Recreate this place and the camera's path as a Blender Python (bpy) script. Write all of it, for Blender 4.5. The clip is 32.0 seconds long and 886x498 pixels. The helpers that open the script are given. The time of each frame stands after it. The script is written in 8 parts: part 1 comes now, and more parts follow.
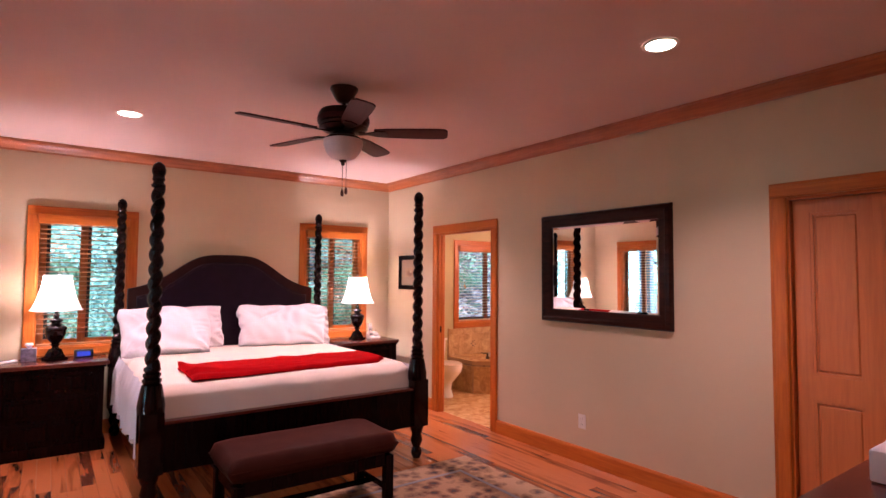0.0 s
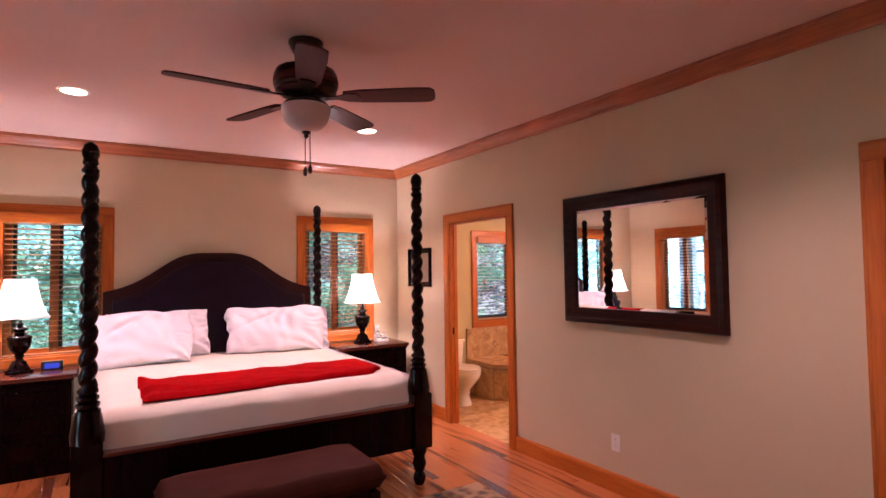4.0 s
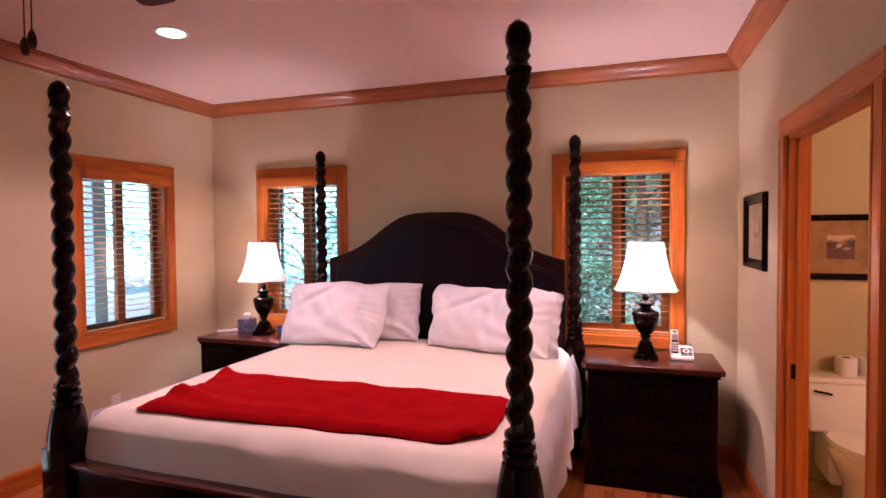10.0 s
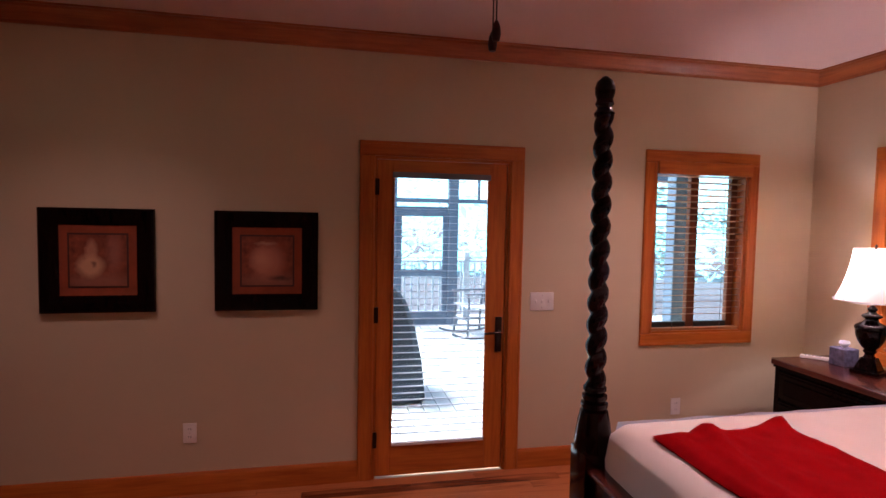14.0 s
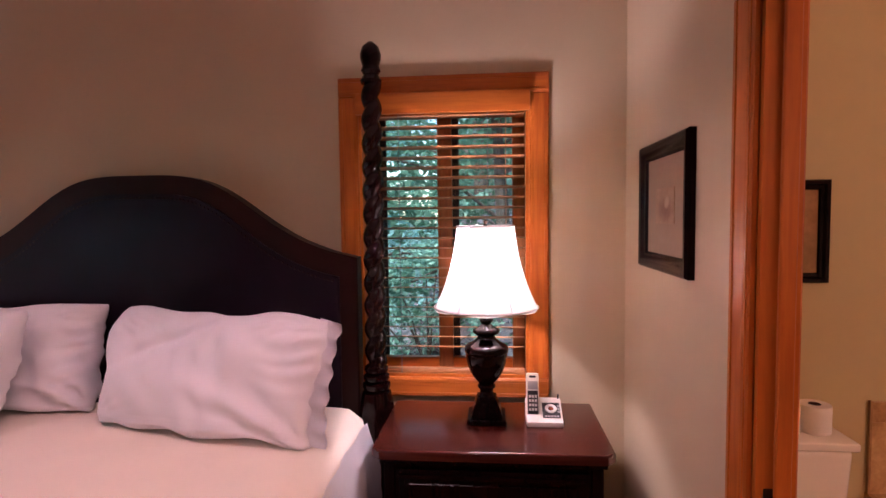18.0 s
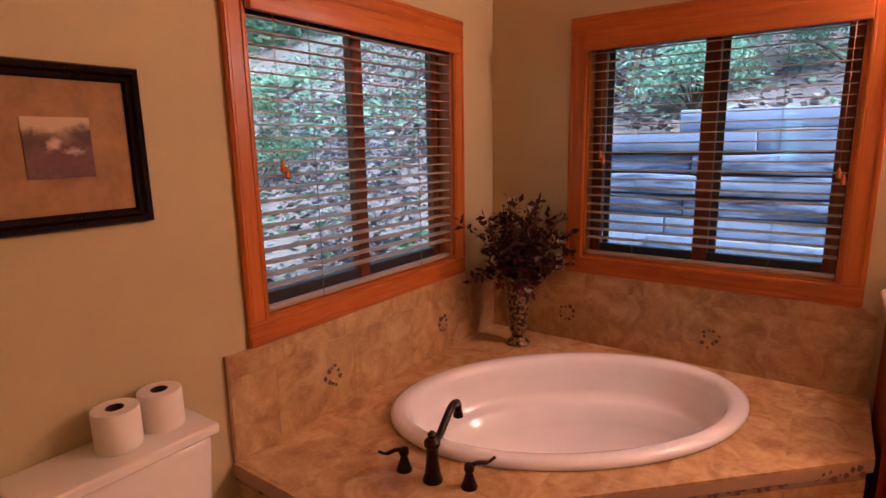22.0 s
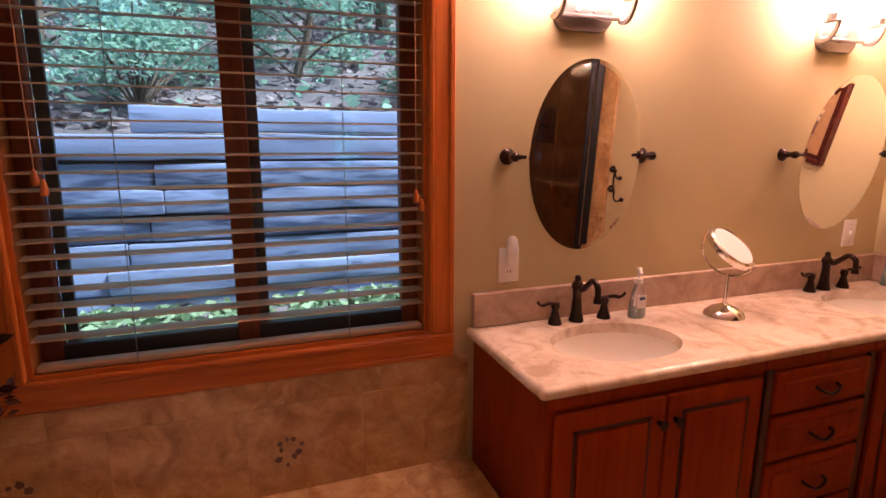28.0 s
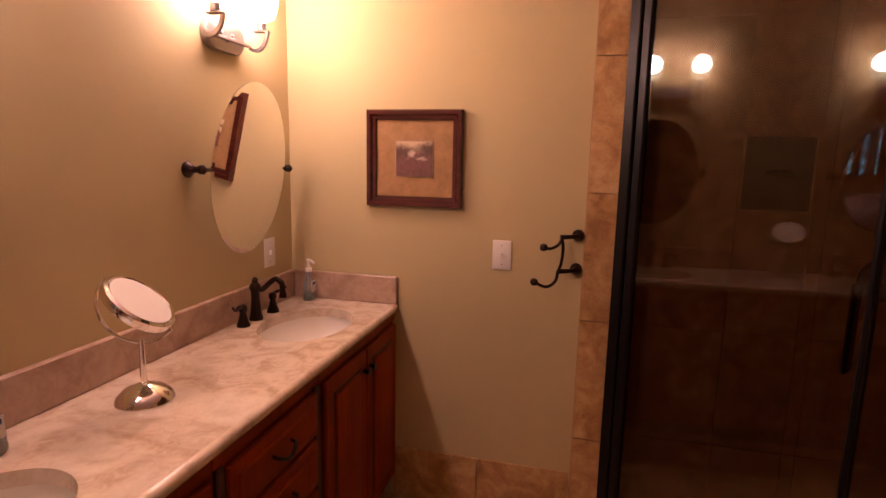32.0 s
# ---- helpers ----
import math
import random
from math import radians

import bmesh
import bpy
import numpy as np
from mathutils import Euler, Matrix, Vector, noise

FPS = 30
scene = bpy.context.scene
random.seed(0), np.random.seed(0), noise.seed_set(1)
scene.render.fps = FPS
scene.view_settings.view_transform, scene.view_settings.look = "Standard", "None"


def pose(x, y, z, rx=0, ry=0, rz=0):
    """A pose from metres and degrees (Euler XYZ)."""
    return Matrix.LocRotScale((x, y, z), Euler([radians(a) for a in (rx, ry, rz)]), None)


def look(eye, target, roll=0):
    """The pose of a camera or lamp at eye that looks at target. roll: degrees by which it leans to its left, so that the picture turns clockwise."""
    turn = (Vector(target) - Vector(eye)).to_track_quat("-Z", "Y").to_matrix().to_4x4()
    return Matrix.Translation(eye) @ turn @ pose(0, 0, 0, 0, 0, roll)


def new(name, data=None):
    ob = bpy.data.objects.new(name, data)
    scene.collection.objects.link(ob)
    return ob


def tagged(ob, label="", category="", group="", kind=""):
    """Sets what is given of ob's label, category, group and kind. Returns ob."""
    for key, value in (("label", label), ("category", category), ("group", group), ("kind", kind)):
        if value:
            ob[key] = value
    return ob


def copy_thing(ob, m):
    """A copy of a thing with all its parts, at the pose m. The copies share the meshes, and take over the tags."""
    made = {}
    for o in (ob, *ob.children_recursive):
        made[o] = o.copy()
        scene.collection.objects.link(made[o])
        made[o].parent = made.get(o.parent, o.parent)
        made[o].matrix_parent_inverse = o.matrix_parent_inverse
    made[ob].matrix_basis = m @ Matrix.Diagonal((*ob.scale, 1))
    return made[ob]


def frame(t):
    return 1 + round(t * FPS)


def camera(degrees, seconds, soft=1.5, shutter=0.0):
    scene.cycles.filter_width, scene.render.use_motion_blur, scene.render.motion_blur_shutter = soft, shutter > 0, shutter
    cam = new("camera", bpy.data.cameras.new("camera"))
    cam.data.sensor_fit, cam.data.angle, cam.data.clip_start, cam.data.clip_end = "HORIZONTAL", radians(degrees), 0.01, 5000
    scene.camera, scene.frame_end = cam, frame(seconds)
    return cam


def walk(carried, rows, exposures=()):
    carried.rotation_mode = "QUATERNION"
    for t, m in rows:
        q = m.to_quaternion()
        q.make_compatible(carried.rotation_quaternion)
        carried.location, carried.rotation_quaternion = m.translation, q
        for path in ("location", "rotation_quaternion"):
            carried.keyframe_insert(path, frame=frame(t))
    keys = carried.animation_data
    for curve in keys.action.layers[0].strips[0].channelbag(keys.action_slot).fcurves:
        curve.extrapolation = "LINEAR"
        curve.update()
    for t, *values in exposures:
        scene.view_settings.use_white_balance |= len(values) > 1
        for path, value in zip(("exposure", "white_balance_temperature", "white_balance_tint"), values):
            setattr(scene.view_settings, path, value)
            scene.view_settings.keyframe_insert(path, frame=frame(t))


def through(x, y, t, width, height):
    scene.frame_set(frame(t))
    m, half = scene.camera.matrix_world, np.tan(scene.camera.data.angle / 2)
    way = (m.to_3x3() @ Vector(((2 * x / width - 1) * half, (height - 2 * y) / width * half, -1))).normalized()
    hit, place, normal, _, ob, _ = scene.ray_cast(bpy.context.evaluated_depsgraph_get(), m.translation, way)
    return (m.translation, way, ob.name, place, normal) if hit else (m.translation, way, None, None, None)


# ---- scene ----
cam = camera(78.5, 32.0, soft=1.5)
PATH = [
    (0.0, -3.629, -6.235, 1.532, -35.99, 2.93, -0.43),
    (0.5, -3.591, -6.231, 1.518, -41.26, 3.13, -0.56),
    (1.0, -3.553, -6.223, 1.526, -46.26, 3.07, -0.50),
    (1.5, -3.489, -6.206, 1.575, -49.55, 2.40, -0.10),
    (2.0, -3.450, -6.176, 1.573, -50.24, 2.34, -0.06),
    (2.5, -3.380, -6.152, 1.576, -49.60, 2.31, 0.08),
    (3.0, -3.297, -6.080, 1.563, -45.94, 2.34, 0.35),
    (3.5, -3.188, -5.936, 1.520, -39.94, 2.73, 0.47),
    (4.0, -3.031, -5.794, 1.542, -32.41, 2.31, 0.76),
    (4.5, -2.818, -5.656, 1.548, -24.46, 2.15, 0.78),
    (6.5, -1.972, -5.225, 1.560, -10.28, 1.14, 1.03),
    (7.0, -1.700, -5.138, 1.579, -7.21, 0.15, 0.98),
    (7.5, -1.482, -5.002, 1.571, -4.50, -0.37, 0.91),
    (8.0, -1.285, -4.817, 1.580, -2.11, -0.79, 0.97),
    (8.5, -1.115, -4.622, 1.573, 0.18, -0.97, 0.95),
    (9.0, -0.922, -4.430, 1.579, 4.68, -1.20, 0.89),
    (9.5, -0.793, -4.247, 1.571, 10.93, -1.31, 0.72),
    (10.0, -0.729, -4.057, 1.587, 18.35, -1.67, 0.44),
    (10.5, -0.730, -3.868, 1.594, 27.73, -1.78, 0.24),
    (11.0, -0.707, -3.713, 1.589, 39.42, -1.65, 0.12),
    (11.5, -0.728, -3.587, 1.616, 51.30, -1.87, -0.18),
    (12.0, -0.766, -3.512, 1.628, 62.65, -2.24, -0.56),
    (12.5, -0.846, -3.486, 1.646, 70.70, -2.76, -0.81),
    (13.0, -0.902, -3.468, 1.653, 76.55, -3.10, -0.95),
    (13.5, -0.929, -3.456, 1.654, 79.76, -3.25, -1.02),
    (15.5, -0.862, -3.326, 1.620, 56.33, -2.25, -0.53),
    (16.0, -0.810, -3.175, 1.576, 43.56, -1.78, 0.25),
    (16.5, -0.705, -2.965, 1.550, 32.07, -1.62, 0.49),
    (17.0, -0.586, -2.753, 1.514, 22.75, -1.56, -0.10),
    (17.5, -0.587, -2.558, 1.527, 13.53, -2.52, 0.27),
    (18.0, -0.558, -2.354, 1.554, 5.26, -3.34, 0.68),
    (18.5, -0.483, -2.189, 1.541, -2.13, -3.30, 0.73),
    (19.0, -0.353, -2.044, 1.527, -7.40, -3.92, 0.84),
    (19.5, -0.254, -1.934, 1.501, -13.51, -5.51, 0.78),
    (20.0, -0.192, -1.850, 1.490, -20.30, -7.69, 0.93),
    (20.5, -0.168, -1.778, 1.474, -28.68, -9.43, 0.89),
    (21.0, -0.145, -1.714, 1.472, -37.66, -10.42, 0.80),
    (21.5, -0.098, -1.692, 1.472, -46.09, -10.88, 0.93),
    (22.0, -0.000, -1.640, 1.476, -54.48, -11.04, 0.98),
    (22.5, 0.105, -1.579, 1.490, -60.77, -11.34, 1.04),
    (23.0, 0.154, -1.540, 1.504, -64.37, -11.64, 1.05),
    (23.5, 0.195, -1.520, 1.516, -67.66, -11.91, 0.92),
    (24.0, 0.258, -1.468, 1.513, -72.15, -12.16, 0.96),
    (24.5, 0.323, -1.384, 1.512, -77.69, -12.25, 1.15),
    (25.0, 0.375, -1.330, 1.505, -82.91, -12.16, 1.16),
    (25.5, 0.488, -1.287, 1.500, -87.42, -12.29, 1.04),
    (27.5, 0.967, -1.212, 1.508, -102.30, -11.58, 0.18),
    (28.0, 1.076, -1.171, 1.501, -109.98, -11.35, -0.18),
    (28.5, 1.162, -1.214, 1.492, -116.23, -11.22, -0.17),
    (29.0, 1.245, -1.295, 1.471, -122.17, -10.59, -0.24),
    (29.5, 1.304, -1.360, 1.476, -127.48, -10.61, -0.37),
    (30.0, 1.359, -1.408, 1.486, -133.72, -10.62, -0.59),
    (30.5, 1.437, -1.465, 1.484, -142.40, -10.05, -0.68),
    (31.0, 1.490, -1.529, 1.483, -151.37, -9.74, -0.79),
    (31.5, 1.496, -1.608, 1.484, -159.25, -9.39, -0.90),
    (32.0, 1.455, -1.687, 1.494, -165.97, -9.25, -1.17),
]
EXPOSURES = [(0, 2.95), (2, 3.07), (4, 2.85), (7, 2.6), (10, 2.4), (12, 2.15), (13, 2.0), (16, 1.8), (17, 1.78), (18, 1.78), (19, 1.84), (20, 1.83), (21, 1.95), (22, 2.12), (25, 2.2), (28, 1.97), (30, 1.45), (32, 1.2)]
walk(cam, [(t, pose(x, y, z, 90 + p, r, w)) for t, x, y, z, w, p, r in PATH], EXPOSURES)

# ---- light ----
world = bpy.data.worlds.new("overcast_sky")
scene.world = world
world.use_nodes = True
_wn, _wl = world.node_tree.nodes, world.node_tree.links
sky = _wn.new("ShaderNodeTexSky")
sky.sky_type, sky.sun_disc = "NISHITA", False
sky.sun_elevation, sky.sun_rotation = radians(56), radians(206)
_wl.new(sky.outputs[0], _wn["Background"].inputs[0])
_wn["Background"].inputs[1].default_value = 0.15


def lamp(name, kind, energy, color, m, **more):
    data = bpy.data.lights.new(name, kind)
    data.energy, data.color = energy, color
    for key, value in more.items():
        if key == "size":
            data.shadow_soft_size = value
        elif key == "spread":
            data.spot_size = radians(value)
        elif key == "blend":
            data.spot_blend = value
        elif key == "angle":
            data.angle = radians(value)
    ob = new(name, data)
    ob.matrix_basis = m
    return ob


WARM, DAY, GOLD = (1.0, 0.588, 0.67), (0.92, 0.96, 1.0), (1.0, 0.588, 0.57)
lamp("sun", "SUN", 4.1, DAY, look((0, 0, 9), (0.25, 0.5, 8.17)), angle=18)
# The fourth is unseen: added by symmetry to brighten the west wall.
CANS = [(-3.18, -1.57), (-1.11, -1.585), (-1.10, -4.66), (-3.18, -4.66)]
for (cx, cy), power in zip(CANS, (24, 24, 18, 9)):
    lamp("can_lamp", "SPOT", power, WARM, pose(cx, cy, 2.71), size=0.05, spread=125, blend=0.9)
LAMPS = [(-0.587, -0.285), (-3.56, -0.268)]
for (lx, ly), power in zip(LAMPS, (8.8, 6.2)):
    lamp("bedside_bulb", "POINT", power, (1.0, 0.775, 0.92), pose(lx, ly, 1.395), size=0.035)
SCONCES = [-2.223, -3.385]
for sy in SCONCES:
    for dy in (-0.13, 0.13):
        lamp("sconce_bulb", "POINT", 7.1, GOLD, pose(2.585, sy + dy, 2.06), size=0.05)

# ---- materials ----


def material(name):
    m = bpy.data.materials.new(name)
    m.use_nodes = True
    nt = m.node_tree
    return m, nt.nodes, nt.links, nt.nodes["Principled BSDF"]


def surf(name, color, rough=0.5, metal=0.0, vary=0.12, scale=6.0, fine=60.0, bump=0.08, spec=0.5, coat=0.0, random_piece=0.0, depth=0.004, sheen=0.0):
    """A painted, glazed or cast surface: broad and fine variation of colour and relief."""
    m, n, l, b = material(name)
    tc = n.new("ShaderNodeTexCoord")
    big, small = n.new("ShaderNodeTexNoise"), n.new("ShaderNodeTexNoise")
    big.inputs["Scale"].default_value, small.inputs["Scale"].default_value = scale, fine
    big.inputs["Detail"].default_value, small.inputs["Detail"].default_value = 4, 3
    for q in (big, small):
        l.new(tc.outputs["Object"], q.inputs["Vector"])
    mix = n.new("ShaderNodeMath")
    mix.operation = "MULTIPLY_ADD"
    l.new(small.outputs["Fac"], mix.inputs[0])
    mix.inputs[1].default_value = 0.35
    l.new(big.outputs["Fac"], mix.inputs[2])
    val = mix.outputs[0]
    if random_piece:
        info = n.new("ShaderNodeObjectInfo")
        add = n.new("ShaderNodeMath")
        add.operation = "MULTIPLY_ADD"
        l.new(info.outputs["Random"], add.inputs[0])
        add.inputs[1].default_value = random_piece
        l.new(val, add.inputs[2])
        val = add.outputs[0]
    ramp = n.new("ShaderNodeValToRGB")
    ramp.color_ramp.elements[0].position, ramp.color_ramp.elements[1].position = 0.35, 1.0 + random_piece
    ramp.color_ramp.elements[0].color = (*[c * (1 - vary) for c in color], 1)
    ramp.color_ramp.elements[1].color = (*[min(1, c * (1 + vary)) for c in color], 1)
    l.new(val, ramp.inputs[0])
    l.new(ramp.outputs[0], b.inputs["Base Color"])
    b.inputs["Roughness"].default_value, b.inputs["Metallic"].default_value = rough, metal
    b.inputs["Specular IOR Level"].default_value, b.inputs["Coat Weight"].default_value = spec, coat
    b.inputs["Sheen Weight"].default_value = sheen
    if bump:
        bp = n.new("ShaderNodeBump")
        bp.inputs["Strength"].default_value, bp.inputs["Distance"].default_value = bump, depth
        l.new(small.outputs["Fac"], bp.inputs["Height"])
        l.new(bp.outputs[0], b.inputs["Normal"])
    return m


def wood(name, dark, light, axis="z", rough=0.4, scale=7.0, stretch=14.0, coat=0.0, random_piece=0.0, spec=0.5, bump=0.05, span=(0.55, 1.05)):
    """Grain drawn out along an axis, with a slower figure beneath."""
    m, n, l, b = material(name)
    tc, mp = n.new("ShaderNodeTexCoord"), n.new("ShaderNodeMapping")
    s = [scale * stretch / 4] * 3
    s["xyz".index(axis)] = scale / 4
    mp.inputs["Scale"].default_value = s
    l.new(tc.outputs["Object"], mp.inputs["Vector"])
    info = n.new("ShaderNodeObjectInfo")
    off = n.new("ShaderNodeVectorMath")
    off.operation = "MULTIPLY_ADD"
    l.new(info.outputs["Random"], off.inputs[0])
    off.inputs[1].default_value = (37, 53, 71)
    l.new(mp.outputs[0], off.inputs[2])
    grain, figure = n.new("ShaderNodeTexNoise"), n.new("ShaderNodeTexNoise")
    grain.inputs["Scale"].default_value, grain.inputs["Detail"].default_value, grain.inputs["Distortion"].default_value = 2.2, 6, 0.6
    figure.inputs["Scale"].default_value, figure.inputs["Detail"].default_value = 0.5, 2
    l.new(off.outputs[0], grain.inputs["Vector"])
    l.new(off.outputs[0], figure.inputs["Vector"])
    add = n.new("ShaderNodeMath")
    add.operation = "MULTIPLY_ADD"
    l.new(figure.outputs["Fac"], add.inputs[0])
    add.inputs[1].default_value = 0.6
    l.new(grain.outputs["Fac"], add.inputs[2])
    val = add.outputs[0]
    if random_piece:
        pc = n.new("ShaderNodeMath")
        pc.operation = "MULTIPLY_ADD"
        l.new(info.outputs["Random"], pc.inputs[0])
        pc.inputs[1].default_value = random_piece
        l.new(val, pc.inputs[2])
        val = pc.outputs[0]
    ramp = n.new("ShaderNodeValToRGB")
    ramp.color_ramp.elements[0].position, ramp.color_ramp.elements[1].position = span[0], span[1] + random_piece
    ramp.color_ramp.elements[0].color, ramp.color_ramp.elements[1].color = (*dark, 1), (*light, 1)
    l.new(val, ramp.inputs[0])
    l.new(ramp.outputs[0], b.inputs["Base Color"])
    b.inputs["Roughness"].default_value, b.inputs["Coat Weight"].default_value = rough, coat
    b.inputs["Specular IOR Level"].default_value = spec
    b.inputs["Coat Roughness"].default_value = 0.2
    bp = n.new("ShaderNodeBump")
    bp.inputs["Strength"].default_value, bp.inputs["Distance"].default_value = bump, 0.003
    l.new(grain.outputs["Fac"], bp.inputs["Height"])
    l.new(bp.outputs[0], b.inputs["Normal"])
    return m


def stone(name, colors, rough=0.35, scale=5.0, random_piece=0.15, bump=0.1):
    """Mottled travertine or marble: three tones, cloudy, with pale veins."""
    m, n, l, b = material(name)
    tc, info = n.new("ShaderNodeTexCoord"), n.new("ShaderNodeObjectInfo")
    off = n.new("ShaderNodeVectorMath")
    off.operation = "MULTIPLY_ADD"
    l.new(info.outputs["Random"], off.inputs[0])
    off.inputs[1].default_value = (13, 29, 7)
    l.new(tc.outputs["Object"], off.inputs[2])
    cloud, vein = n.new("ShaderNodeTexNoise"), n.new("ShaderNodeTexNoise")
    cloud.inputs["Scale"].default_value, cloud.inputs["Detail"].default_value, cloud.inputs["Distortion"].default_value = scale, 8, 1.2
    vein.inputs["Scale"].default_value, vein.inputs["Detail"].default_value, vein.inputs["Distortion"].default_value = scale * 3.5, 6, 2.0
    for q in (cloud, vein):
        l.new(off.outputs[0], q.inputs["Vector"])
    add = n.new("ShaderNodeMath")
    add.operation = "MULTIPLY_ADD"
    l.new(vein.outputs["Fac"], add.inputs[0])
    add.inputs[1].default_value = 0.4
    l.new(cloud.outputs["Fac"], add.inputs[2])
    pc = n.new("ShaderNodeMath")
    pc.operation = "MULTIPLY_ADD"
    l.new(info.outputs["Random"], pc.inputs[0])
    pc.inputs[1].default_value = random_piece
    l.new(add.outputs[0], pc.inputs[2])
    ramp = n.new("ShaderNodeValToRGB")
    e = ramp.color_ramp.elements
    e[0].position, e[1].position = 0.5, 0.98 + random_piece
    e[0].color, e[1].color = (*colors[0], 1), (*colors[2], 1)
    mid = e.new(0.72 + random_piece / 2)
    mid.color = (*colors[1], 1)
    l.new(pc.outputs[0], ramp.inputs[0])
    l.new(ramp.outputs[0], b.inputs["Base Color"])
    b.inputs["Roughness"].default_value = rough
    bp = n.new("ShaderNodeBump")
    bp.inputs["Strength"].default_value, bp.inputs["Distance"].default_value = bump, 0.002
    l.new(vein.outputs["Fac"], bp.inputs["Height"])
    l.new(bp.outputs[0], b.inputs["Normal"])
    return m


def glowing(name, color, strength, base=(0.8, 0.78, 0.74)):
    m, n, l, b = material(name)
    b.inputs["Base Color"].default_value = (*base, 1)
    b.inputs["Emission Color"].default_value = (*color, 1)
    b.inputs["Emission Strength"].default_value = strength
    return m


def glowing_glass(name, color, strength, clear=0.86):
    """Thin frosted glass, lit from within: it lets most light through and glows."""
    m, n, l, b = material(name)
    n.remove(b)
    see, glow, mix = n.new("ShaderNodeBsdfTransparent"), n.new("ShaderNodeEmission"), n.new("ShaderNodeMixShader")
    glow.inputs[0].default_value, glow.inputs[1].default_value = (*color, 1), strength
    mix.inputs[0].default_value = 1 - clear
    l.new(see.outputs[0], mix.inputs[1])
    l.new(glow.outputs[0], mix.inputs[2])
    l.new(mix.outputs[0], n["Material Output"].inputs[0])
    return m


def glass(name, tint=(1, 1, 1), rough=0.0, least=0.03):
    """A thin pane: clear, with a faint reflection."""
    m, n, l, b = material(name)
    n.remove(b)
    clear, gloss, mix, fr = n.new("ShaderNodeBsdfTransparent"), n.new("ShaderNodeBsdfGlossy"), n.new("ShaderNodeMixShader"), n.new("ShaderNodeLayerWeight")
    clear.inputs[0].default_value = (*tint, 1)
    gloss.inputs["Roughness"].default_value = rough
    fr.inputs["Blend"].default_value = 0.12
    more = n.new("ShaderNodeMath")
    more.operation = "MULTIPLY_ADD"
    more.inputs[1].default_value, more.inputs[2].default_value = 0.5, least
    l.new(fr.outputs["Facing"], more.inputs[0])
    l.new(more.outputs[0], mix.inputs[0])
    l.new(clear.outputs[0], mix.inputs[1])
    l.new(gloss.outputs[0], mix.inputs[2])
    l.new(mix.outputs[0], n["Material Output"].inputs[0])
    return m


def liquid(name, tint):
    m, n, l, b = material(name)
    b.inputs["Base Color"].default_value = (*tint, 1)
    b.inputs["Transmission Weight"].default_value, b.inputs["Roughness"].default_value = 0.85, 0.05
    return m


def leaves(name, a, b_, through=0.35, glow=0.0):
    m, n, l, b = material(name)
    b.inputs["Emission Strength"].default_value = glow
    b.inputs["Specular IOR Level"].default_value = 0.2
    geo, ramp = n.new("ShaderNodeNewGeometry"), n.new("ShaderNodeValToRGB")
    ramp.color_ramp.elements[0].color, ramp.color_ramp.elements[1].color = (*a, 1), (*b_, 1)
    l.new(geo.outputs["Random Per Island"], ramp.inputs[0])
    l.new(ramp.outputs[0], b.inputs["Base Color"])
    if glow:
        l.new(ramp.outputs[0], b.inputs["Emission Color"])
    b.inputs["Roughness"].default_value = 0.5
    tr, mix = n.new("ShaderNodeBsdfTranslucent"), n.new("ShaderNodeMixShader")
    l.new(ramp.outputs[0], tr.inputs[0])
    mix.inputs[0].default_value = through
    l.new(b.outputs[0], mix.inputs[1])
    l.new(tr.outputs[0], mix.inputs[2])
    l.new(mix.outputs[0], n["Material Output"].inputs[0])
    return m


def shade_cloth(name, color, glow):
    m, n, l, b = material(name)
    b.inputs["Base Color"].default_value = (*color, 1)
    b.inputs["Roughness"].default_value = 0.9
    b.inputs["Emission Color"].default_value = (1.0, 0.86, 0.80, 1)
    b.inputs["Emission Strength"].default_value = glow
    b.inputs["Specular IOR Level"].default_value = 0.2
    tc, nz, bp = n.new("ShaderNodeTexCoord"), n.new("ShaderNodeTexNoise"), n.new("ShaderNodeBump")
    nz.inputs["Scale"].default_value = 180
    l.new(tc.outputs["Object"], nz.inputs["Vector"])
    l.new(nz.outputs["Fac"], bp.inputs["Height"])
    bp.inputs["Strength"].default_value, bp.inputs["Distance"].default_value = 0.2, 0.001
    l.new(bp.outputs[0], b.inputs["Normal"])
    tr, mix = n.new("ShaderNodeBsdfTranslucent"), n.new("ShaderNodeMixShader")
    tr.inputs[0].default_value = (*[c * 0.75 for c in color], 1)
    mix.inputs[0].default_value = 0.5
    l.new(b.outputs[0], mix.inputs[1])
    l.new(tr.outputs[0], mix.inputs[2])
    l.new(mix.outputs[0], n["Material Output"].inputs[0])
    return m


WALL = surf("wall_paint_beige", (0.58, 0.470, 0.315), 0.75, spec=0.2, vary=0.05, scale=1.5, fine=240, bump=0.10, depth=0.0015)
BATH_WALL = surf("wall_paint_gold", (0.54, 0.440, 0.235), 0.7, spec=0.2, vary=0.06, scale=1.5, fine=240, bump=0.10, depth=0.0015)
CEIL = surf("ceiling_paint", (0.70, 0.54, 0.49), 0.85, spec=0.2, vary=0.04, scale=1.2, fine=160, bump=0.15, depth=0.002)
PINE_X = wood("pine_trim_x", (0.36, 0.080, 0.012), (0.53, 0.147, 0.023), "x", 0.40, coat=0.06, spec=0.3, random_piece=0.1)
PINE_Y = wood("pine_trim_y", (0.36, 0.080, 0.012), (0.53, 0.147, 0.023), "y", 0.40, coat=0.06, spec=0.3, random_piece=0.1)
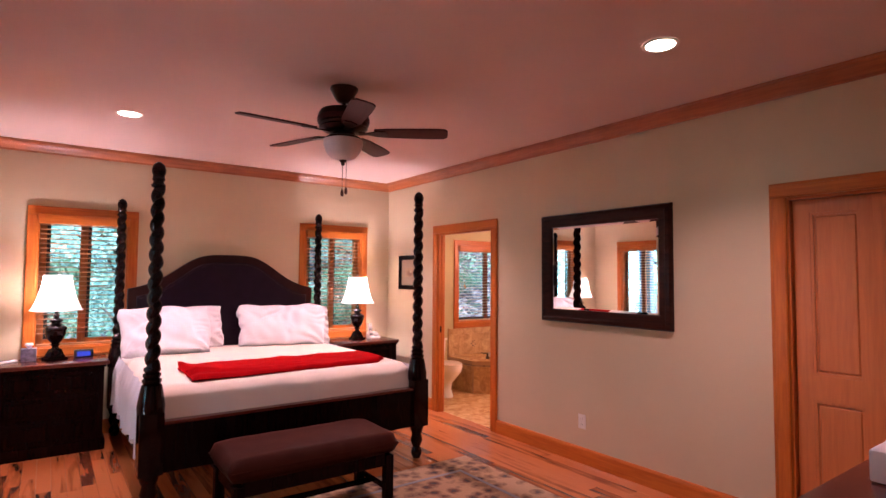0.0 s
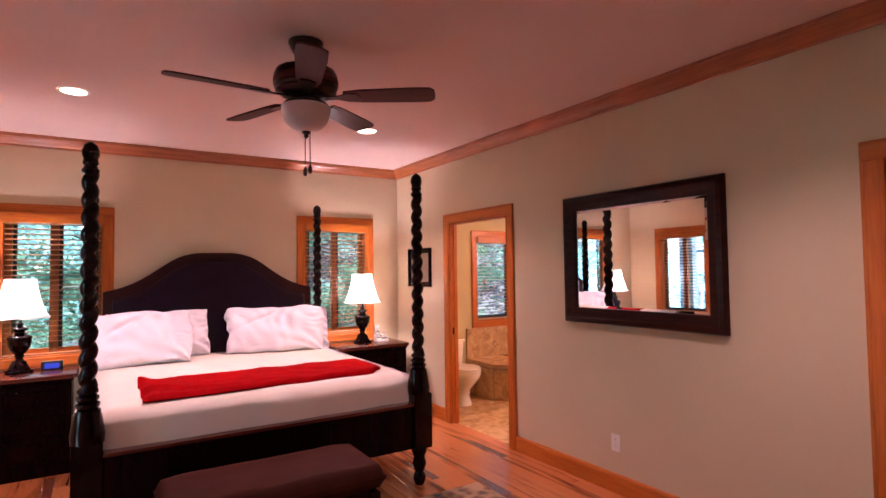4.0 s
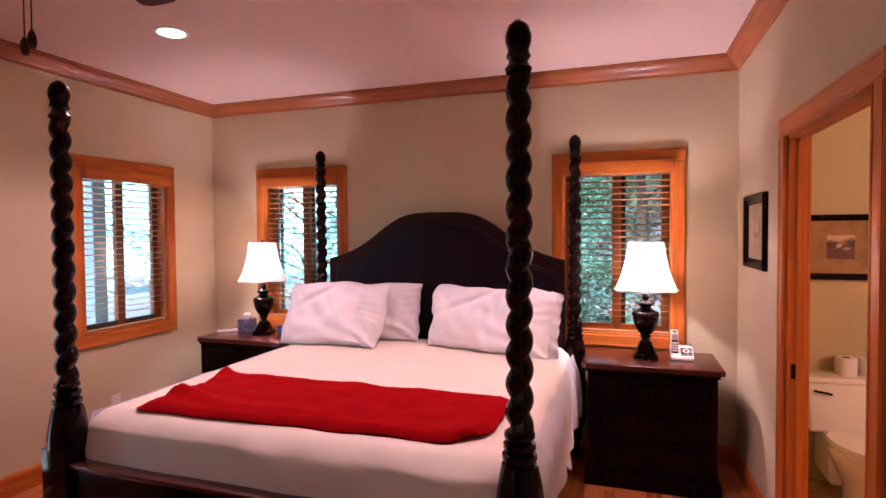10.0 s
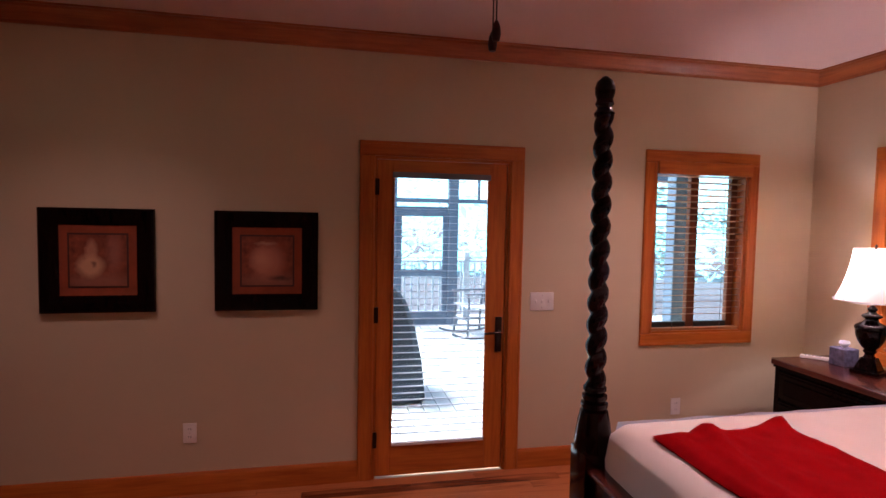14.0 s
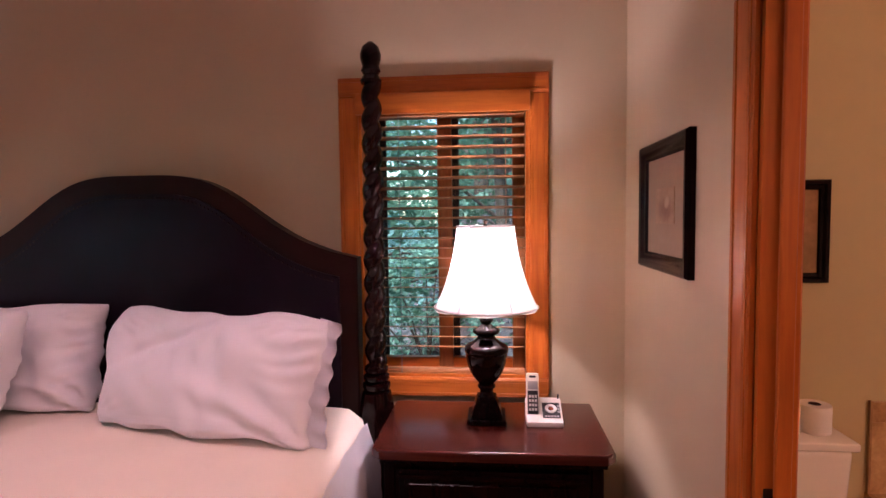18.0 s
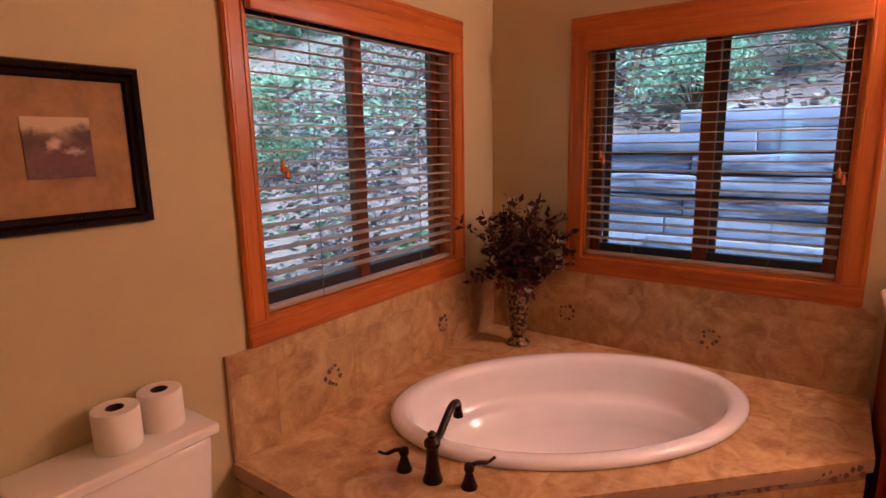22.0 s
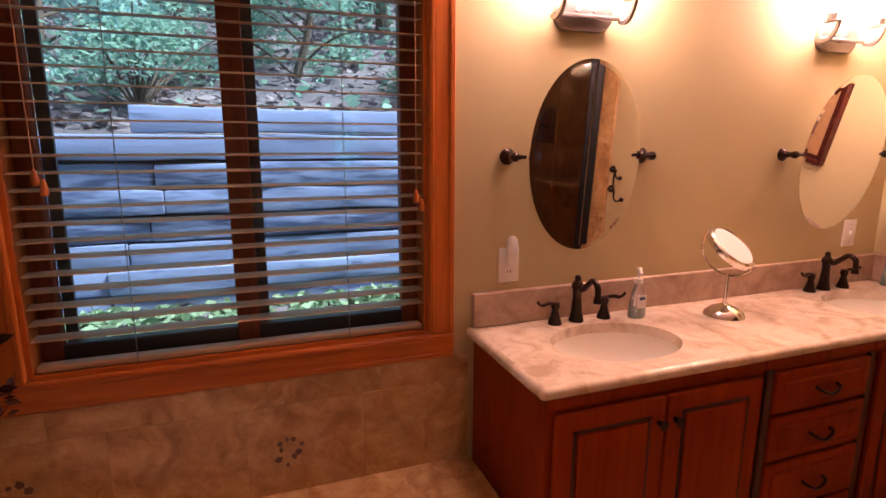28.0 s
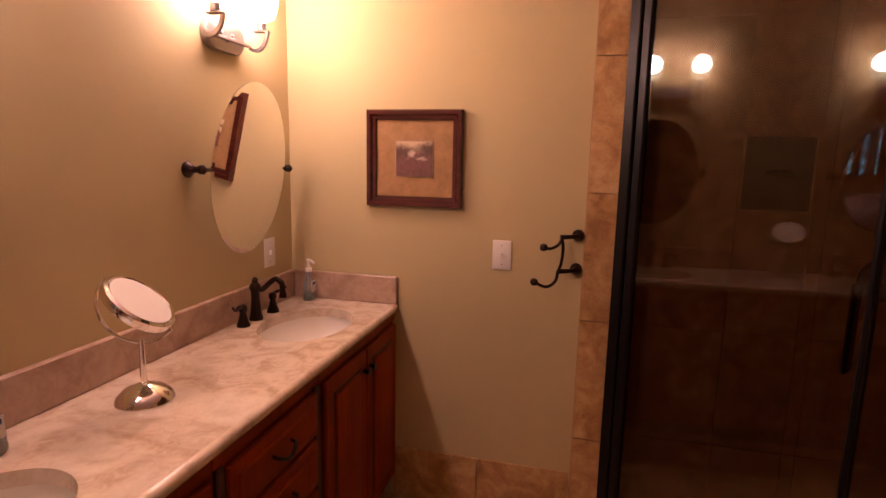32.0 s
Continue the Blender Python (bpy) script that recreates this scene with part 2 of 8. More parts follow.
PINE_Z = wood("pine_trim_z", (0.36, 0.080, 0.012), (0.53, 0.147, 0.023), "z", 0.40, coat=0.06, spec=0.3, random_piece=0.1)
# Lighter than the trim pine: the colour makes up for weak light on the door.
DOOR_PINE = wood("pine_door", (0.45, 0.128, 0.033), (0.56, 0.175, 0.048), "z", 0.4, coat=0.15, random_piece=0.1)
CROWN = wood("stained_crown_wood", (0.26, 0.07, 0.022), (0.44, 0.13, 0.04), "x", 0.4, coat=0.2)
CROWN_Y = wood("stained_crown_wood_y", (0.26, 0.07, 0.022), (0.44, 0.13, 0.04), "y", 0.4, coat=0.2)
OAK = wood("floor_boards", (0.11, 0.025, 0.009), (0.47, 0.155, 0.050), "y", 0.24, scale=3.0, coat=0.22, random_piece=0.45, stretch=12.0, span=(0.70, 0.92))
SLAT_WOOD = wood("blind_slat_wood", (0.28, 0.11, 0.04), (0.46, 0.21, 0.09), "x", 0.45, random_piece=0.1)
SLAT_TAN = wood("blind_slat_tan", (0.36, 0.24, 0.14), (0.50, 0.36, 0.23), "x", 0.45, random_piece=0.1)
ESPRESSO = wood("espresso_wood", (0.0028, 0.0008, 0.0009), (0.008, 0.002, 0.002), "z", 0.24, spec=0.09)
POST_WOOD = wood("espresso_post_wood", (0.0035, 0.0009, 0.0010), (0.010, 0.0025, 0.0024), "z", 0.11, spec=0.22)
FRAME_WOOD = wood("walnut_mirror_frame", (0.013, 0.0032, 0.0022), (0.034, 0.0085, 0.005), "x", 0.3, spec=0.11)
CHERRY_TOP = wood("dark_cherry_top", (0.040, 0.008, 0.006), (0.085, 0.018, 0.011), "x", 0.25, coat=0.2, spec=0.4)
LEATHER = surf("dark_brown_leather", (0.0090, 0.0036, 0.0095), 0.32, spec=0.19, vary=0.35, scale=9, fine=220, bump=0.35, depth=0.002)
BORDER_HIDE = surf("maroon_hide_border", (0.019, 0.0052, 0.0045), 0.38, spec=0.16, vary=0.3, scale=9, fine=220, bump=0.3, depth=0.002)
BENCH_LEATHER = surf("brown_bench_leather", (0.045, 0.0125, 0.0085), 0.55, spec=0.045, vary=0.25, scale=7, fine=200, bump=0.35, depth=0.002)
LINEN = surf("white_cotton", (0.79, 0.78, 0.83), 0.9, vary=0.05, scale=5, fine=300, bump=0.15, depth=0.002, sheen=0.2)
SHEET = surf("cream_fitted_sheet", (0.81, 0.72, 0.62), 0.9, vary=0.05, scale=4, fine=300, bump=0.15, depth=0.002, sheen=0.2)
RED_WOOL = surf("red_fleece", (0.30, 0.0015, 0.004), 0.95, spec=0.05, vary=0.18, scale=14, fine=420, bump=0.5, depth=0.004, sheen=0.0)
BRONZE = surf("oil_rubbed_bronze", (0.035, 0.020, 0.015), 0.32, 0.85, vary=0.3, scale=30, fine=200, bump=0.05)
NICKEL = surf("brushed_warm_nickel", (0.30, 0.255, 0.235), 0.38, 0.8, vary=0.15, scale=30, fine=200, bump=0.05)
BLACK_METAL = surf("black_iron", (0.012, 0.011, 0.012), 0.4, 0.6, vary=0.2, bump=0.05)
SILVER = surf("silver_plastic", (0.42, 0.40, 0.40), 0.45, 0.2, vary=0.08, bump=0.05)
GLOSS_SILVER = surf("glossy_silver_trim", (0.46, 0.42, 0.38), 0.22, 0.75, vary=0.06, bump=0.02)
PALE_SILVER = surf("pale_silver_plastic", (0.66, 0.64, 0.66), 0.4, 0.1, vary=0.05, bump=0.04)
CHROME = surf("chrome", (0.82, 0.80, 0.78), 0.08, 1.0, vary=0.04, bump=0.0)
WHITE_PLASTIC = surf("white_plastic", (0.78, 0.74, 0.68), 0.35, vary=0.04, bump=0.03)
BLACK_PLASTIC = surf("black_plastic", (0.012, 0.012, 0.014), 0.4, vary=0.2, bump=0.05)
GREY_PLASTIC = surf("grey_plastic", (0.16, 0.17, 0.19), 0.4, vary=0.1, bump=0.04)
PORCELAIN = surf("porcelain", (0.87, 0.82, 0.72), 0.12, vary=0.03, scale=3, bump=0.0, coat=0.6)
TUB_WHITE = surf("acrylic_tub", (0.89, 0.86, 0.82), 0.16, vary=0.03, scale=3, bump=0.0, coat=0.5)
PAPER = surf("toilet_paper", (0.82, 0.76, 0.66), 0.95, vary=0.05, fine=300, bump=0.3)
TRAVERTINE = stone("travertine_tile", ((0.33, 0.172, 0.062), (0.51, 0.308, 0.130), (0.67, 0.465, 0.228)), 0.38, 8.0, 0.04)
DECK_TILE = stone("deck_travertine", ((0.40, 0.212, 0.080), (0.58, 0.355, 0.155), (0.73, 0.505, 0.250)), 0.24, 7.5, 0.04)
MARBLE = stone("cream_marble", ((0.52, 0.385, 0.26), (0.70, 0.575, 0.43), (0.81, 0.71, 0.57)), 0.16, 8.0, 0.02, 0.02)
SPLASH = stone("splash_travertine", ((0.36, 0.235, 0.165), (0.49, 0.345, 0.25), (0.60, 0.45, 0.34)), 0.3, 7.0, 0.03, 0.04)
GROUT = surf("grout", (0.46, 0.30, 0.175), 0.9, vary=0.12, bump=0.3)
MOSAIC = surf("dark_mosaic_chip", (0.10, 0.055, 0.035), 0.3, vary=0.5, random_piece=0.6, bump=0.05)
CHERRY = wood("vanity_cherry", (0.20, 0.025, 0.0025), (0.285, 0.040, 0.004), "z", 0.45, spec=0.10, random_piece=0.08)
GLAZE = surf("dark_glaze_line", (0.055, 0.014, 0.007), 0.5, vary=0.3, bump=0.05)
MIRROR = surf("mirror_silver", (0.88, 0.88, 0.87), 0.012, 1.0, vary=0.0, bump=0.0)
PANE = glass("window_glass", (0.93, 0.97, 0.97))
SMOKED = glass("shower_glass", (0.52, 0.44, 0.38), least=0.035)
SASH = wood("sash_wood", (0.15, 0.036, 0.012), (0.26, 0.066, 0.021), "z", 0.45, spec=0.3)
MULLION = wood("mullion_wood", (0.24, 0.085, 0.028), (0.38, 0.145, 0.05), "z", 0.45, spec=0.3)
OUT_FRAME = surf("window_frame_dark", (0.035, 0.028, 0.026), 0.5, vary=0.2, bump=0.05)
CAN_GLOW = glowing("recessed_bulb", (1.0, 0.92, 0.88), 6)
SHADE = shade_cloth("lamp_shade_cloth", (0.80, 0.74, 0.70), 0.12)
SCONCE_GLOW = glowing_glass("frosted_sconce_glass", (1.0, 0.84, 0.60), 7.0)
BULB_GLOW = glowing("frosted_bulb", (1.0, 0.88, 0.80), 3.0)
FROST = surf("frosted_bowl", (0.62, 0.52, 0.52), 0.35, vary=0.12, scale=14, bump=0.05)
FAN_WOOD = wood("fan_blade_walnut", (0.040, 0.009, 0.008), (0.075, 0.018, 0.015), "x", 0.5, spec=0.25)
BLUE_BOX = surf("blue_card_box", (0.05, 0.09, 0.20), 0.6, vary=0.3, scale=40)
TISSUE_CARD = surf("lavender_card_box", (0.17, 0.165, 0.26), 0.6, vary=0.7, scale=28)
MAT_TAN = surf("tan_mat_board", (0.34, 0.19, 0.08), 0.9, vary=0.35, scale=12)
MAT_RUST = surf("rust_mat_board", (0.27, 0.055, 0.020), 0.9, vary=0.2, scale=12)
MAT_CREAM = surf("cream_mat_board", (0.33, 0.23, 0.155), 0.9, vary=0.12, scale=8)


def art(name, ground, washes, grain=26.0):
    """A soft painted picture on the x-z plane: (x, z, half width, half height, colour, softness, weight) washes over a mottled ground."""
    m, n, l, b = material(name)
    tc, nz = n.new("ShaderNodeTexCoord"), n.new("ShaderNodeTexNoise")
    nz.inputs["Scale"].default_value, nz.inputs["Detail"].default_value = grain, 5
    l.new(tc.outputs["Object"], nz.inputs["Vector"])
    ramp = n.new("ShaderNodeValToRGB")
    ramp.color_ramp.elements[0].position, ramp.color_ramp.elements[1].position = 0.3, 0.75
    ramp.color_ramp.elements[0].color, ramp.color_ramp.elements[1].color = (*ground[0], 1), (*ground[1], 1)
    l.new(nz.outputs["Fac"], ramp.inputs[0])
    out = ramp.outputs[0]
    warp = n.new("ShaderNodeVectorMath")
    warp.operation = "MULTIPLY_ADD"
    l.new(nz.outputs["Color"], warp.inputs[0])
    warp.inputs[1].default_value = (0.03, 0.0, 0.03)
    l.new(tc.outputs["Object"], warp.inputs[2])
    for x, z, w, h, color, soft, weight in washes:
        mp, ln, rm, mx = n.new("ShaderNodeVectorMath"), n.new("ShaderNodeVectorMath"), n.new("ShaderNodeMapRange"), n.new("ShaderNodeMix")
        mp.operation, ln.operation, mx.data_type = "MULTIPLY_ADD", "LENGTH", "RGBA"
        l.new(warp.outputs[0], mp.inputs[0])
        mp.inputs[1].default_value = (1 / w, 0.0, 1 / h)
        mp.inputs[2].default_value = (-(x + 0.015) / w, 0.0, -(z + 0.015) / h)
        l.new(mp.outputs[0], ln.inputs[0])
        rm.inputs["From Min"].default_value, rm.inputs["From Max"].default_value = 1.0 + soft, 1.0 - soft
        rm.inputs["To Max"].default_value = weight
        l.new(ln.outputs["Value"], rm.inputs["Value"])
        l.new(rm.outputs[0], mx.inputs["Factor"])
        l.new(out, mx.inputs["A"])
        mx.inputs["B"].default_value = (*color, 1)
        out = mx.outputs["Result"]
    l.new(out, b.inputs["Base Color"])
    b.inputs["Roughness"].default_value = 0.6
    return m


RUST_GROUND = ((0.12, 0.020, 0.008), (0.31, 0.075, 0.032))
ART_BOTTLE = art("still_life_bottle", RUST_GROUND, ((0.0, 0.17, 0.16, 0.045, (0.30, 0.12, 0.07), 0.5, 0.8), (0.08, 0.34, 0.035, 0.10, (0.34, 0.14, 0.09), 0.6, 0.7), (-0.035, 0.345, 0.028, 0.06, (0.50, 0.26, 0.15), 0.4, 0.8), (-0.04, 0.262, 0.062, 0.058, (0.62, 0.36, 0.20), 0.35, 0.9), (-0.022, 0.272, 0.012, 0.014, (0.10, 0.03, 0.02), 0.5, 0.7)))
ART_POT = art("still_life_pot", RUST_GROUND, ((0.0, 0.17, 0.16, 0.045, (0.28, 0.11, 0.065), 0.5, 0.8), (0.0, 0.29, 0.088, 0.10, (0.46, 0.17, 0.10), 0.35, 0.85), (-0.03, 0.30, 0.045, 0.05, (0.58, 0.28, 0.17), 0.7, 0.8), (-0.01, 0.395, 0.05, 0.010, (0.44, 0.24, 0.15), 0.6, 0.8), (0.07, 0.19, 0.05, 0.012, (0.05, 0.015, 0.01), 0.7, 0.8)))
ART_HILLS = art("small_landscape", ((0.10, 0.035, 0.030), (0.20, 0.085, 0.055)), ((0.0, 0.30, 0.11, 0.075, (0.62, 0.45, 0.27), 0.25, 0.95), (0.06, 0.235, 0.045, 0.022, (0.06, 0.025, 0.015), 0.5, 0.9), (-0.05, 0.225, 0.05, 0.02, (0.09, 0.035, 0.02), 0.5, 0.9), (-0.012, 0.212, 0.014, 0.012, (0.62, 0.46, 0.34), 0.5, 0.9), (0.03, 0.193, 0.018, 0.006, (0.55, 0.40, 0.30), 0.6, 0.8), (-0.02, 0.165, 0.09, 0.015, (0.16, 0.05, 0.05), 0.6, 0.7)), 60.0)
ART_COTTAGE = art("small_pale_print", ((0.30, 0.17, 0.09), (0.40, 0.26, 0.15)), ((0.0, 0.20, 0.06, 0.03, (0.16, 0.06, 0.03), 0.6, 0.8), (0.02, 0.225, 0.02, 0.015, (0.45, 0.32, 0.2), 0.5, 0.8)), 40.0)

# ---- building helpers ----
ORIGIN = {}


def thing(name, loc=(0, 0, 0), label="", category="", group=""):
    ob = new(name)
    ob.empty_display_size = 0.1
    ob.location = loc
    ORIGIN[ob] = Vector(loc)
    return tagged(ob, label, category, group)


def mesh_of(name, bm, mat):
    bmesh.ops.recalc_face_normals(bm, faces=bm.faces)
    me = bpy.data.meshes.new(name)
    bm.to_mesh(me)
    bm.free()
    me.materials.append(mat)
    return me


def smooth(me, degrees=35):
    me.polygons.foreach_set("use_smooth", [True] * len(me.polygons))
    me.set_sharp_from_angle(angle=radians(degrees))
    return me


def part(name, bm, mat, parent=None, label="", kind="", auto=True):
    me = mesh_of(name, bm, mat) if isinstance(bm, bmesh.types.BMesh) else bm
    if auto and len(me.polygons) > 6:
        smooth(me)
    ob = new(name, me)
    if parent is not None:
        ob.parent = parent
        ob.matrix_parent_inverse = Matrix.Translation(-ORIGIN.get(parent, Vector()))
    return tagged(ob, label, kind=kind)


def solo(name, bm, mat, label="", category="", group="", kind=""):
    return tagged(part(name, bm, mat), label, category, group, kind)


def box(x0, y0, z0, x1, y1, z1, bevel=0.0, segs=1, bm=None):
    own = bm is None
    bm = bmesh.new() if own else bm
    r = bmesh.ops.create_cube(bm, size=1, matrix=Matrix.LocRotScale(((x0 + x1) / 2, (y0 + y1) / 2, (z0 + z1) / 2), None, (abs(x1 - x0), abs(y1 - y0), abs(z1 - z0))))
    if bevel:
        edges = {e for v in r["verts"] for e in v.link_edges}
        bmesh.ops.bevel(bm, geom=list(edges), offset=bevel, segments=segs, affect="EDGES", profile=0.6)
    return bm


def lathe(profile, segs=24, center=(0, 0, 0), sx=1.0, sy=1.0, bm=None):
    """A turned shape from (radius, height) pairs."""
    bm = bm or bmesh.new()
    rings = []
    for r, z in profile:
        if r < 1e-5:
            rings.append([bm.verts.new((center[0], center[1], center[2] + z))])
        else:
            rings.append([bm.verts.new((center[0] + r * sx * math.cos(2 * math.pi * i / segs), center[1] + r * sy * math.sin(2 * math.pi * i / segs), center[2] + z)) for i in range(segs)])
    for a, b in zip(rings, rings[1:]):
        for i in range(segs):
            j = (i + 1) % segs
            if len(a) == 1 and len(b) == 1:
                continue
            if len(a) == 1:
                bm.faces.new((a[0], b[i], b[j]))
            elif len(b) == 1:
                bm.faces.new((a[i], a[j], b[0]))
            else:
                bm.faces.new((a[i], a[j], b[j], b[i]))
    for ring in (rings[0], rings[-1]):
        if len(ring) > 2:
            bm.faces.new(ring)
    return bm


def tube(points, radius, segs=10, bm=None):
    """A round bar along points; radius is a number or one for each point."""
    bm = bm or bmesh.new()
    pts = [Vector(p) for p in points]
    rad = [radius] * len(pts) if isinstance(radius, (int, float)) else radius
    rings, side = [], None
    for i, p in enumerate(pts):
        way = (pts[min(i + 1, len(pts) - 1)] - pts[max(i - 1, 0)]).normalized()
        if side is None:
            side = way.orthogonal().normalized()
        side = (side - way * side.dot(way)).normalized()
        up = way.cross(side)
        rings.append([bm.verts.new(p + (side * math.cos(a) + up * math.sin(a)) * rad[i]) for a in (2 * math.pi * k / segs for k in range(segs))])
    for a, b in zip(rings, rings[1:]):
        for k in range(segs):
            bm.faces.new((a[k], a[(k + 1) % segs], b[(k + 1) % segs], b[k]))
    bm.faces.new(rings[0])
    bm.faces.new(rings[-1])
    return bm


def spline(points, steps=8):
    """Points on a smooth curve through the given ones."""
    p = [Vector(q) for q in points]
    p = [p[0] * 2 - p[1]] + p + [p[-1] * 2 - p[-2]]
    out = []
    for i in range(1, len(p) - 2):
        for s in range(steps):
            t = s / steps
            out.append(0.5 * ((2 * p[i]) + (p[i + 1] - p[i - 1]) * t + (2 * p[i - 1] - 5 * p[i] + 4 * p[i + 1] - p[i + 2]) * t * t + (3 * p[i] - p[i - 1] - 3 * p[i + 1] + p[i + 2]) * t ** 3))
    return out + [p[-2]]


def prism(outline, z0, z1, bevel=0.0, bm=None):
    """A flat outline of (x, y) raised from z0 to z1."""
    bm = bm or bmesh.new()
    low = [bm.verts.new((x, y, z0)) for x, y in outline]
    top = [bm.verts.new((x, y, z1)) for x, y in outline]
    bm.faces.new(low[::-1])
    face = bm.faces.new(top)
    for i in range(len(outline)):
        j = (i + 1) % len(outline)
        bm.faces.new((low[i], low[j], top[j], top[i]))
    if bevel:
        bmesh.ops.bevel(bm, geom=list(face.edges), offset=bevel, segments=3, affect="EDGES", profile=0.5)
    return bm


def extrude_profile(profile, a, b, up=(0, 0, 1), side=None, bm=None):
    """A moulding: profile of (out, up) pairs carried straight from a to b. side: the way that the moulding stands out."""
    bm = bm or bmesh.new()
    a, b, up, side = Vector(a), Vector(b), Vector(up), Vector(side)
    ra = [bm.verts.new(a + side * o + up * u) for o, u in profile]
    rb = [bm.verts.new(b + side * o + up * u) for o, u in profile]
    n = len(profile)
    for i in range(n):
        bm.faces.new((ra[i], ra[(i + 1) % n], rb[(i + 1) % n], rb[i]))
    bm.faces.new(ra[::-1])
    bm.faces.new(rb)
    return bm


def wall_slab(axis, at, thick, u0, u1, z0, z1, holes=()):
    """A wall across an axis, from at to at + thick, with rectangular openings (u0, u1, z0, z1) right through it."""
    bm = bmesh.new()
    us = sorted({u0, u1, *[v for h in holes for v in h[:2]]})
    zs = sorted({z0, z1, *[v for h in holes for v in h[2:]]})
    for ua, ub in zip(us, us[1:]):
        for za, zb in zip(zs, zs[1:]):
            um, zm = (ua + ub) / 2, (za + zb) / 2
            if any(h[0] < um < h[1] and h[2] < zm < h[3] for h in holes):
                continue
            if axis == "x":
                box(at, ua, za, at + thick, ub, zb, bm=bm)
            else:
                box(ua, at, za, ub, at + thick, zb, bm=bm)
    bmesh.ops.remove_doubles(bm, verts=bm.verts, dist=1e-5)
    inner = [f for f in bm.faces if any(g is not f and (g.calc_center_median() - f.calc_center_median()).length < 1e-5 for v in f.verts for g in v.link_faces)]
    bmesh.ops.delete(bm, geom=inner, context="FACES_ONLY")
    return bm


def room_part(name, bm, mat, label, category=""):
    return tagged(part(name, bm, mat, auto=False), label, category or name.split("_")[0], kind="structure")


# ---- the plan ----
XL, YN, YS, ZC = -4.281, 0.0, -6.25, 2.745          # bedroom: west wall, headboard wall, entry wall, ceiling
BX0, BX1, BYN, BYS = 0.075, 2.67, -0.075, -3.825     # bathroom: inner faces
BATH_DOOR = (-2.082, -1.146, 0.0, 2.03)
CLOSET = (-5.618, -4.798, 0.0, 2.03)
DECK_DOOR = (-3.190, -2.316, 0.0, 2.03)
ENTRY = (-4.12, -3.22, 0.0, 2.03)
WIN_N = [(-3.359, 0.895), (-0.773, 0.905)]
WIN_Z = (0.765, 2.160)
WIN_ZW = (0.800, 2.147)
WW = (-1.362, -0.470)
BWZ = (0.800, 2.060)
BWN = (1.030, 2.356)
BWE = (-1.785, -0.527)
CAS = 0.085


def opening(c, w, z):
    return (c - w / 2 + CAS - 0.01, c + w / 2 - CAS + 0.01, z[0] + CAS - 0.01, z[1] - CAS + 0.01)


room_part("floor", box(XL - 0.2, YS - 0.2, -0.10, 0.06, YN + 0.2, -0.012), GROUT, "subfloor under the hardwood boards of the bedroom")
room_part("floor_2", box(0.06, BYS - 0.2, -0.10, BX1 + 0.2, 0.2, -0.010), GROUT, "mortar bed under the tiled bathroom floor", "floor")
room_part("ceiling", box(XL - 0.2, YS - 0.2, ZC, 0.06, YN + 0.2, ZC + 0.08), CEIL, "matt painted ceiling of the bedroom, warm in the lamp light")
room_part("ceiling_2", box(0.06, BYS - 0.2, ZC, BX1 + 0.2, 0.2, ZC + 0.08), CEIL, "matt painted ceiling of the bathroom", "ceiling")
room_part("wall_north", wall_slab("y", YN, 0.16, XL - 0.16, 0.038, 0, ZC, [opening(c, w, WIN_Z) for c, w in WIN_N]), WALL, "beige painted wall behind the bed with two windows")
room_part("wall_west", wall_slab("x", XL - 0.16, 0.16, YS - 0.13, 0, 0, ZC, [opening(sum(WW) / 2, WW[1] - WW[0], WIN_ZW), DECK_DOOR]), WALL, "beige painted wall with a window and the glazed deck door")
room_part("wall_east", wall_slab("x", 0.0, 0.038, YS, 0.0, 0, ZC, [BATH_DOOR, CLOSET]), WALL, "beige painted wall with the bathroom doorway and the closet door")
room_part("wall_south", wall_slab("y", YS - 0.13, 0.13, XL, 0.06, 0, ZC, [ENTRY]), WALL, "beige painted wall with the entry doorway")
room_part("wall_bath_west", wall_slab("x", 0.038, 0.037, BYS, BYN, 0, ZC, [BATH_DOOR]), BATH_WALL, "gold painted bathroom wall round the doorway")
room_part("wall_closet", wall_slab("x", 0.9, 0.1, YS, BYS - 0.14, 0, ZC), WALL, "plain painted closet wall")
room_part("wall_bath_north", wall_slab("y", BYN, 0.16, 0.038, BX1 + 0.16, 0, ZC, [opening(sum(BWN) / 2, BWN[1] - BWN[0], BWZ)]), BATH_WALL, "gold painted bathroom wall with a wide window over the tub")
room_part("wall_bath_east", wall_slab("x", BX1, 0.16, BYS, BYN, 0, ZC, [opening(sum(BWE) / 2, BWE[1] - BWE[0], BWZ)]), BATH_WALL, "gold painted bathroom wall with a window and the vanity")
room_part("wall_bath_south", wall_slab("y", BYS - 0.14, 0.14, 0.038, BX1 + 0.16, 0, ZC), BATH_WALL, "gold painted bathroom wall beside the shower")
# the passage behind the entry doorway
room_part("wall_hall", wall_slab("y", -8.0, 0.1, -5.2, -2.0, 0, ZC), WALL, "plain painted end wall of the hall")
room_part("wall_hall_west", wall_slab("x", -5.2, 0.1, -8.0, YS - 0.13, 0, ZC), WALL, "plain painted hall wall")
room_part("wall_hall_east", wall_slab("x", -2.1, 0.1, -8.0, YS - 0.13, 0, ZC), WALL, "plain painted hall wall")
room_part("floor_hall", box(-5.3, -8.1, -0.1, -1.9, YS - 0.2, 0.0), OAK, "hardwood floor of the hall")
room_part("ceiling_hall", box(-5.3, -8.1, ZC, -1.9, YS - 0.2, ZC + 0.1), CEIL, "painted ceiling of the hall")

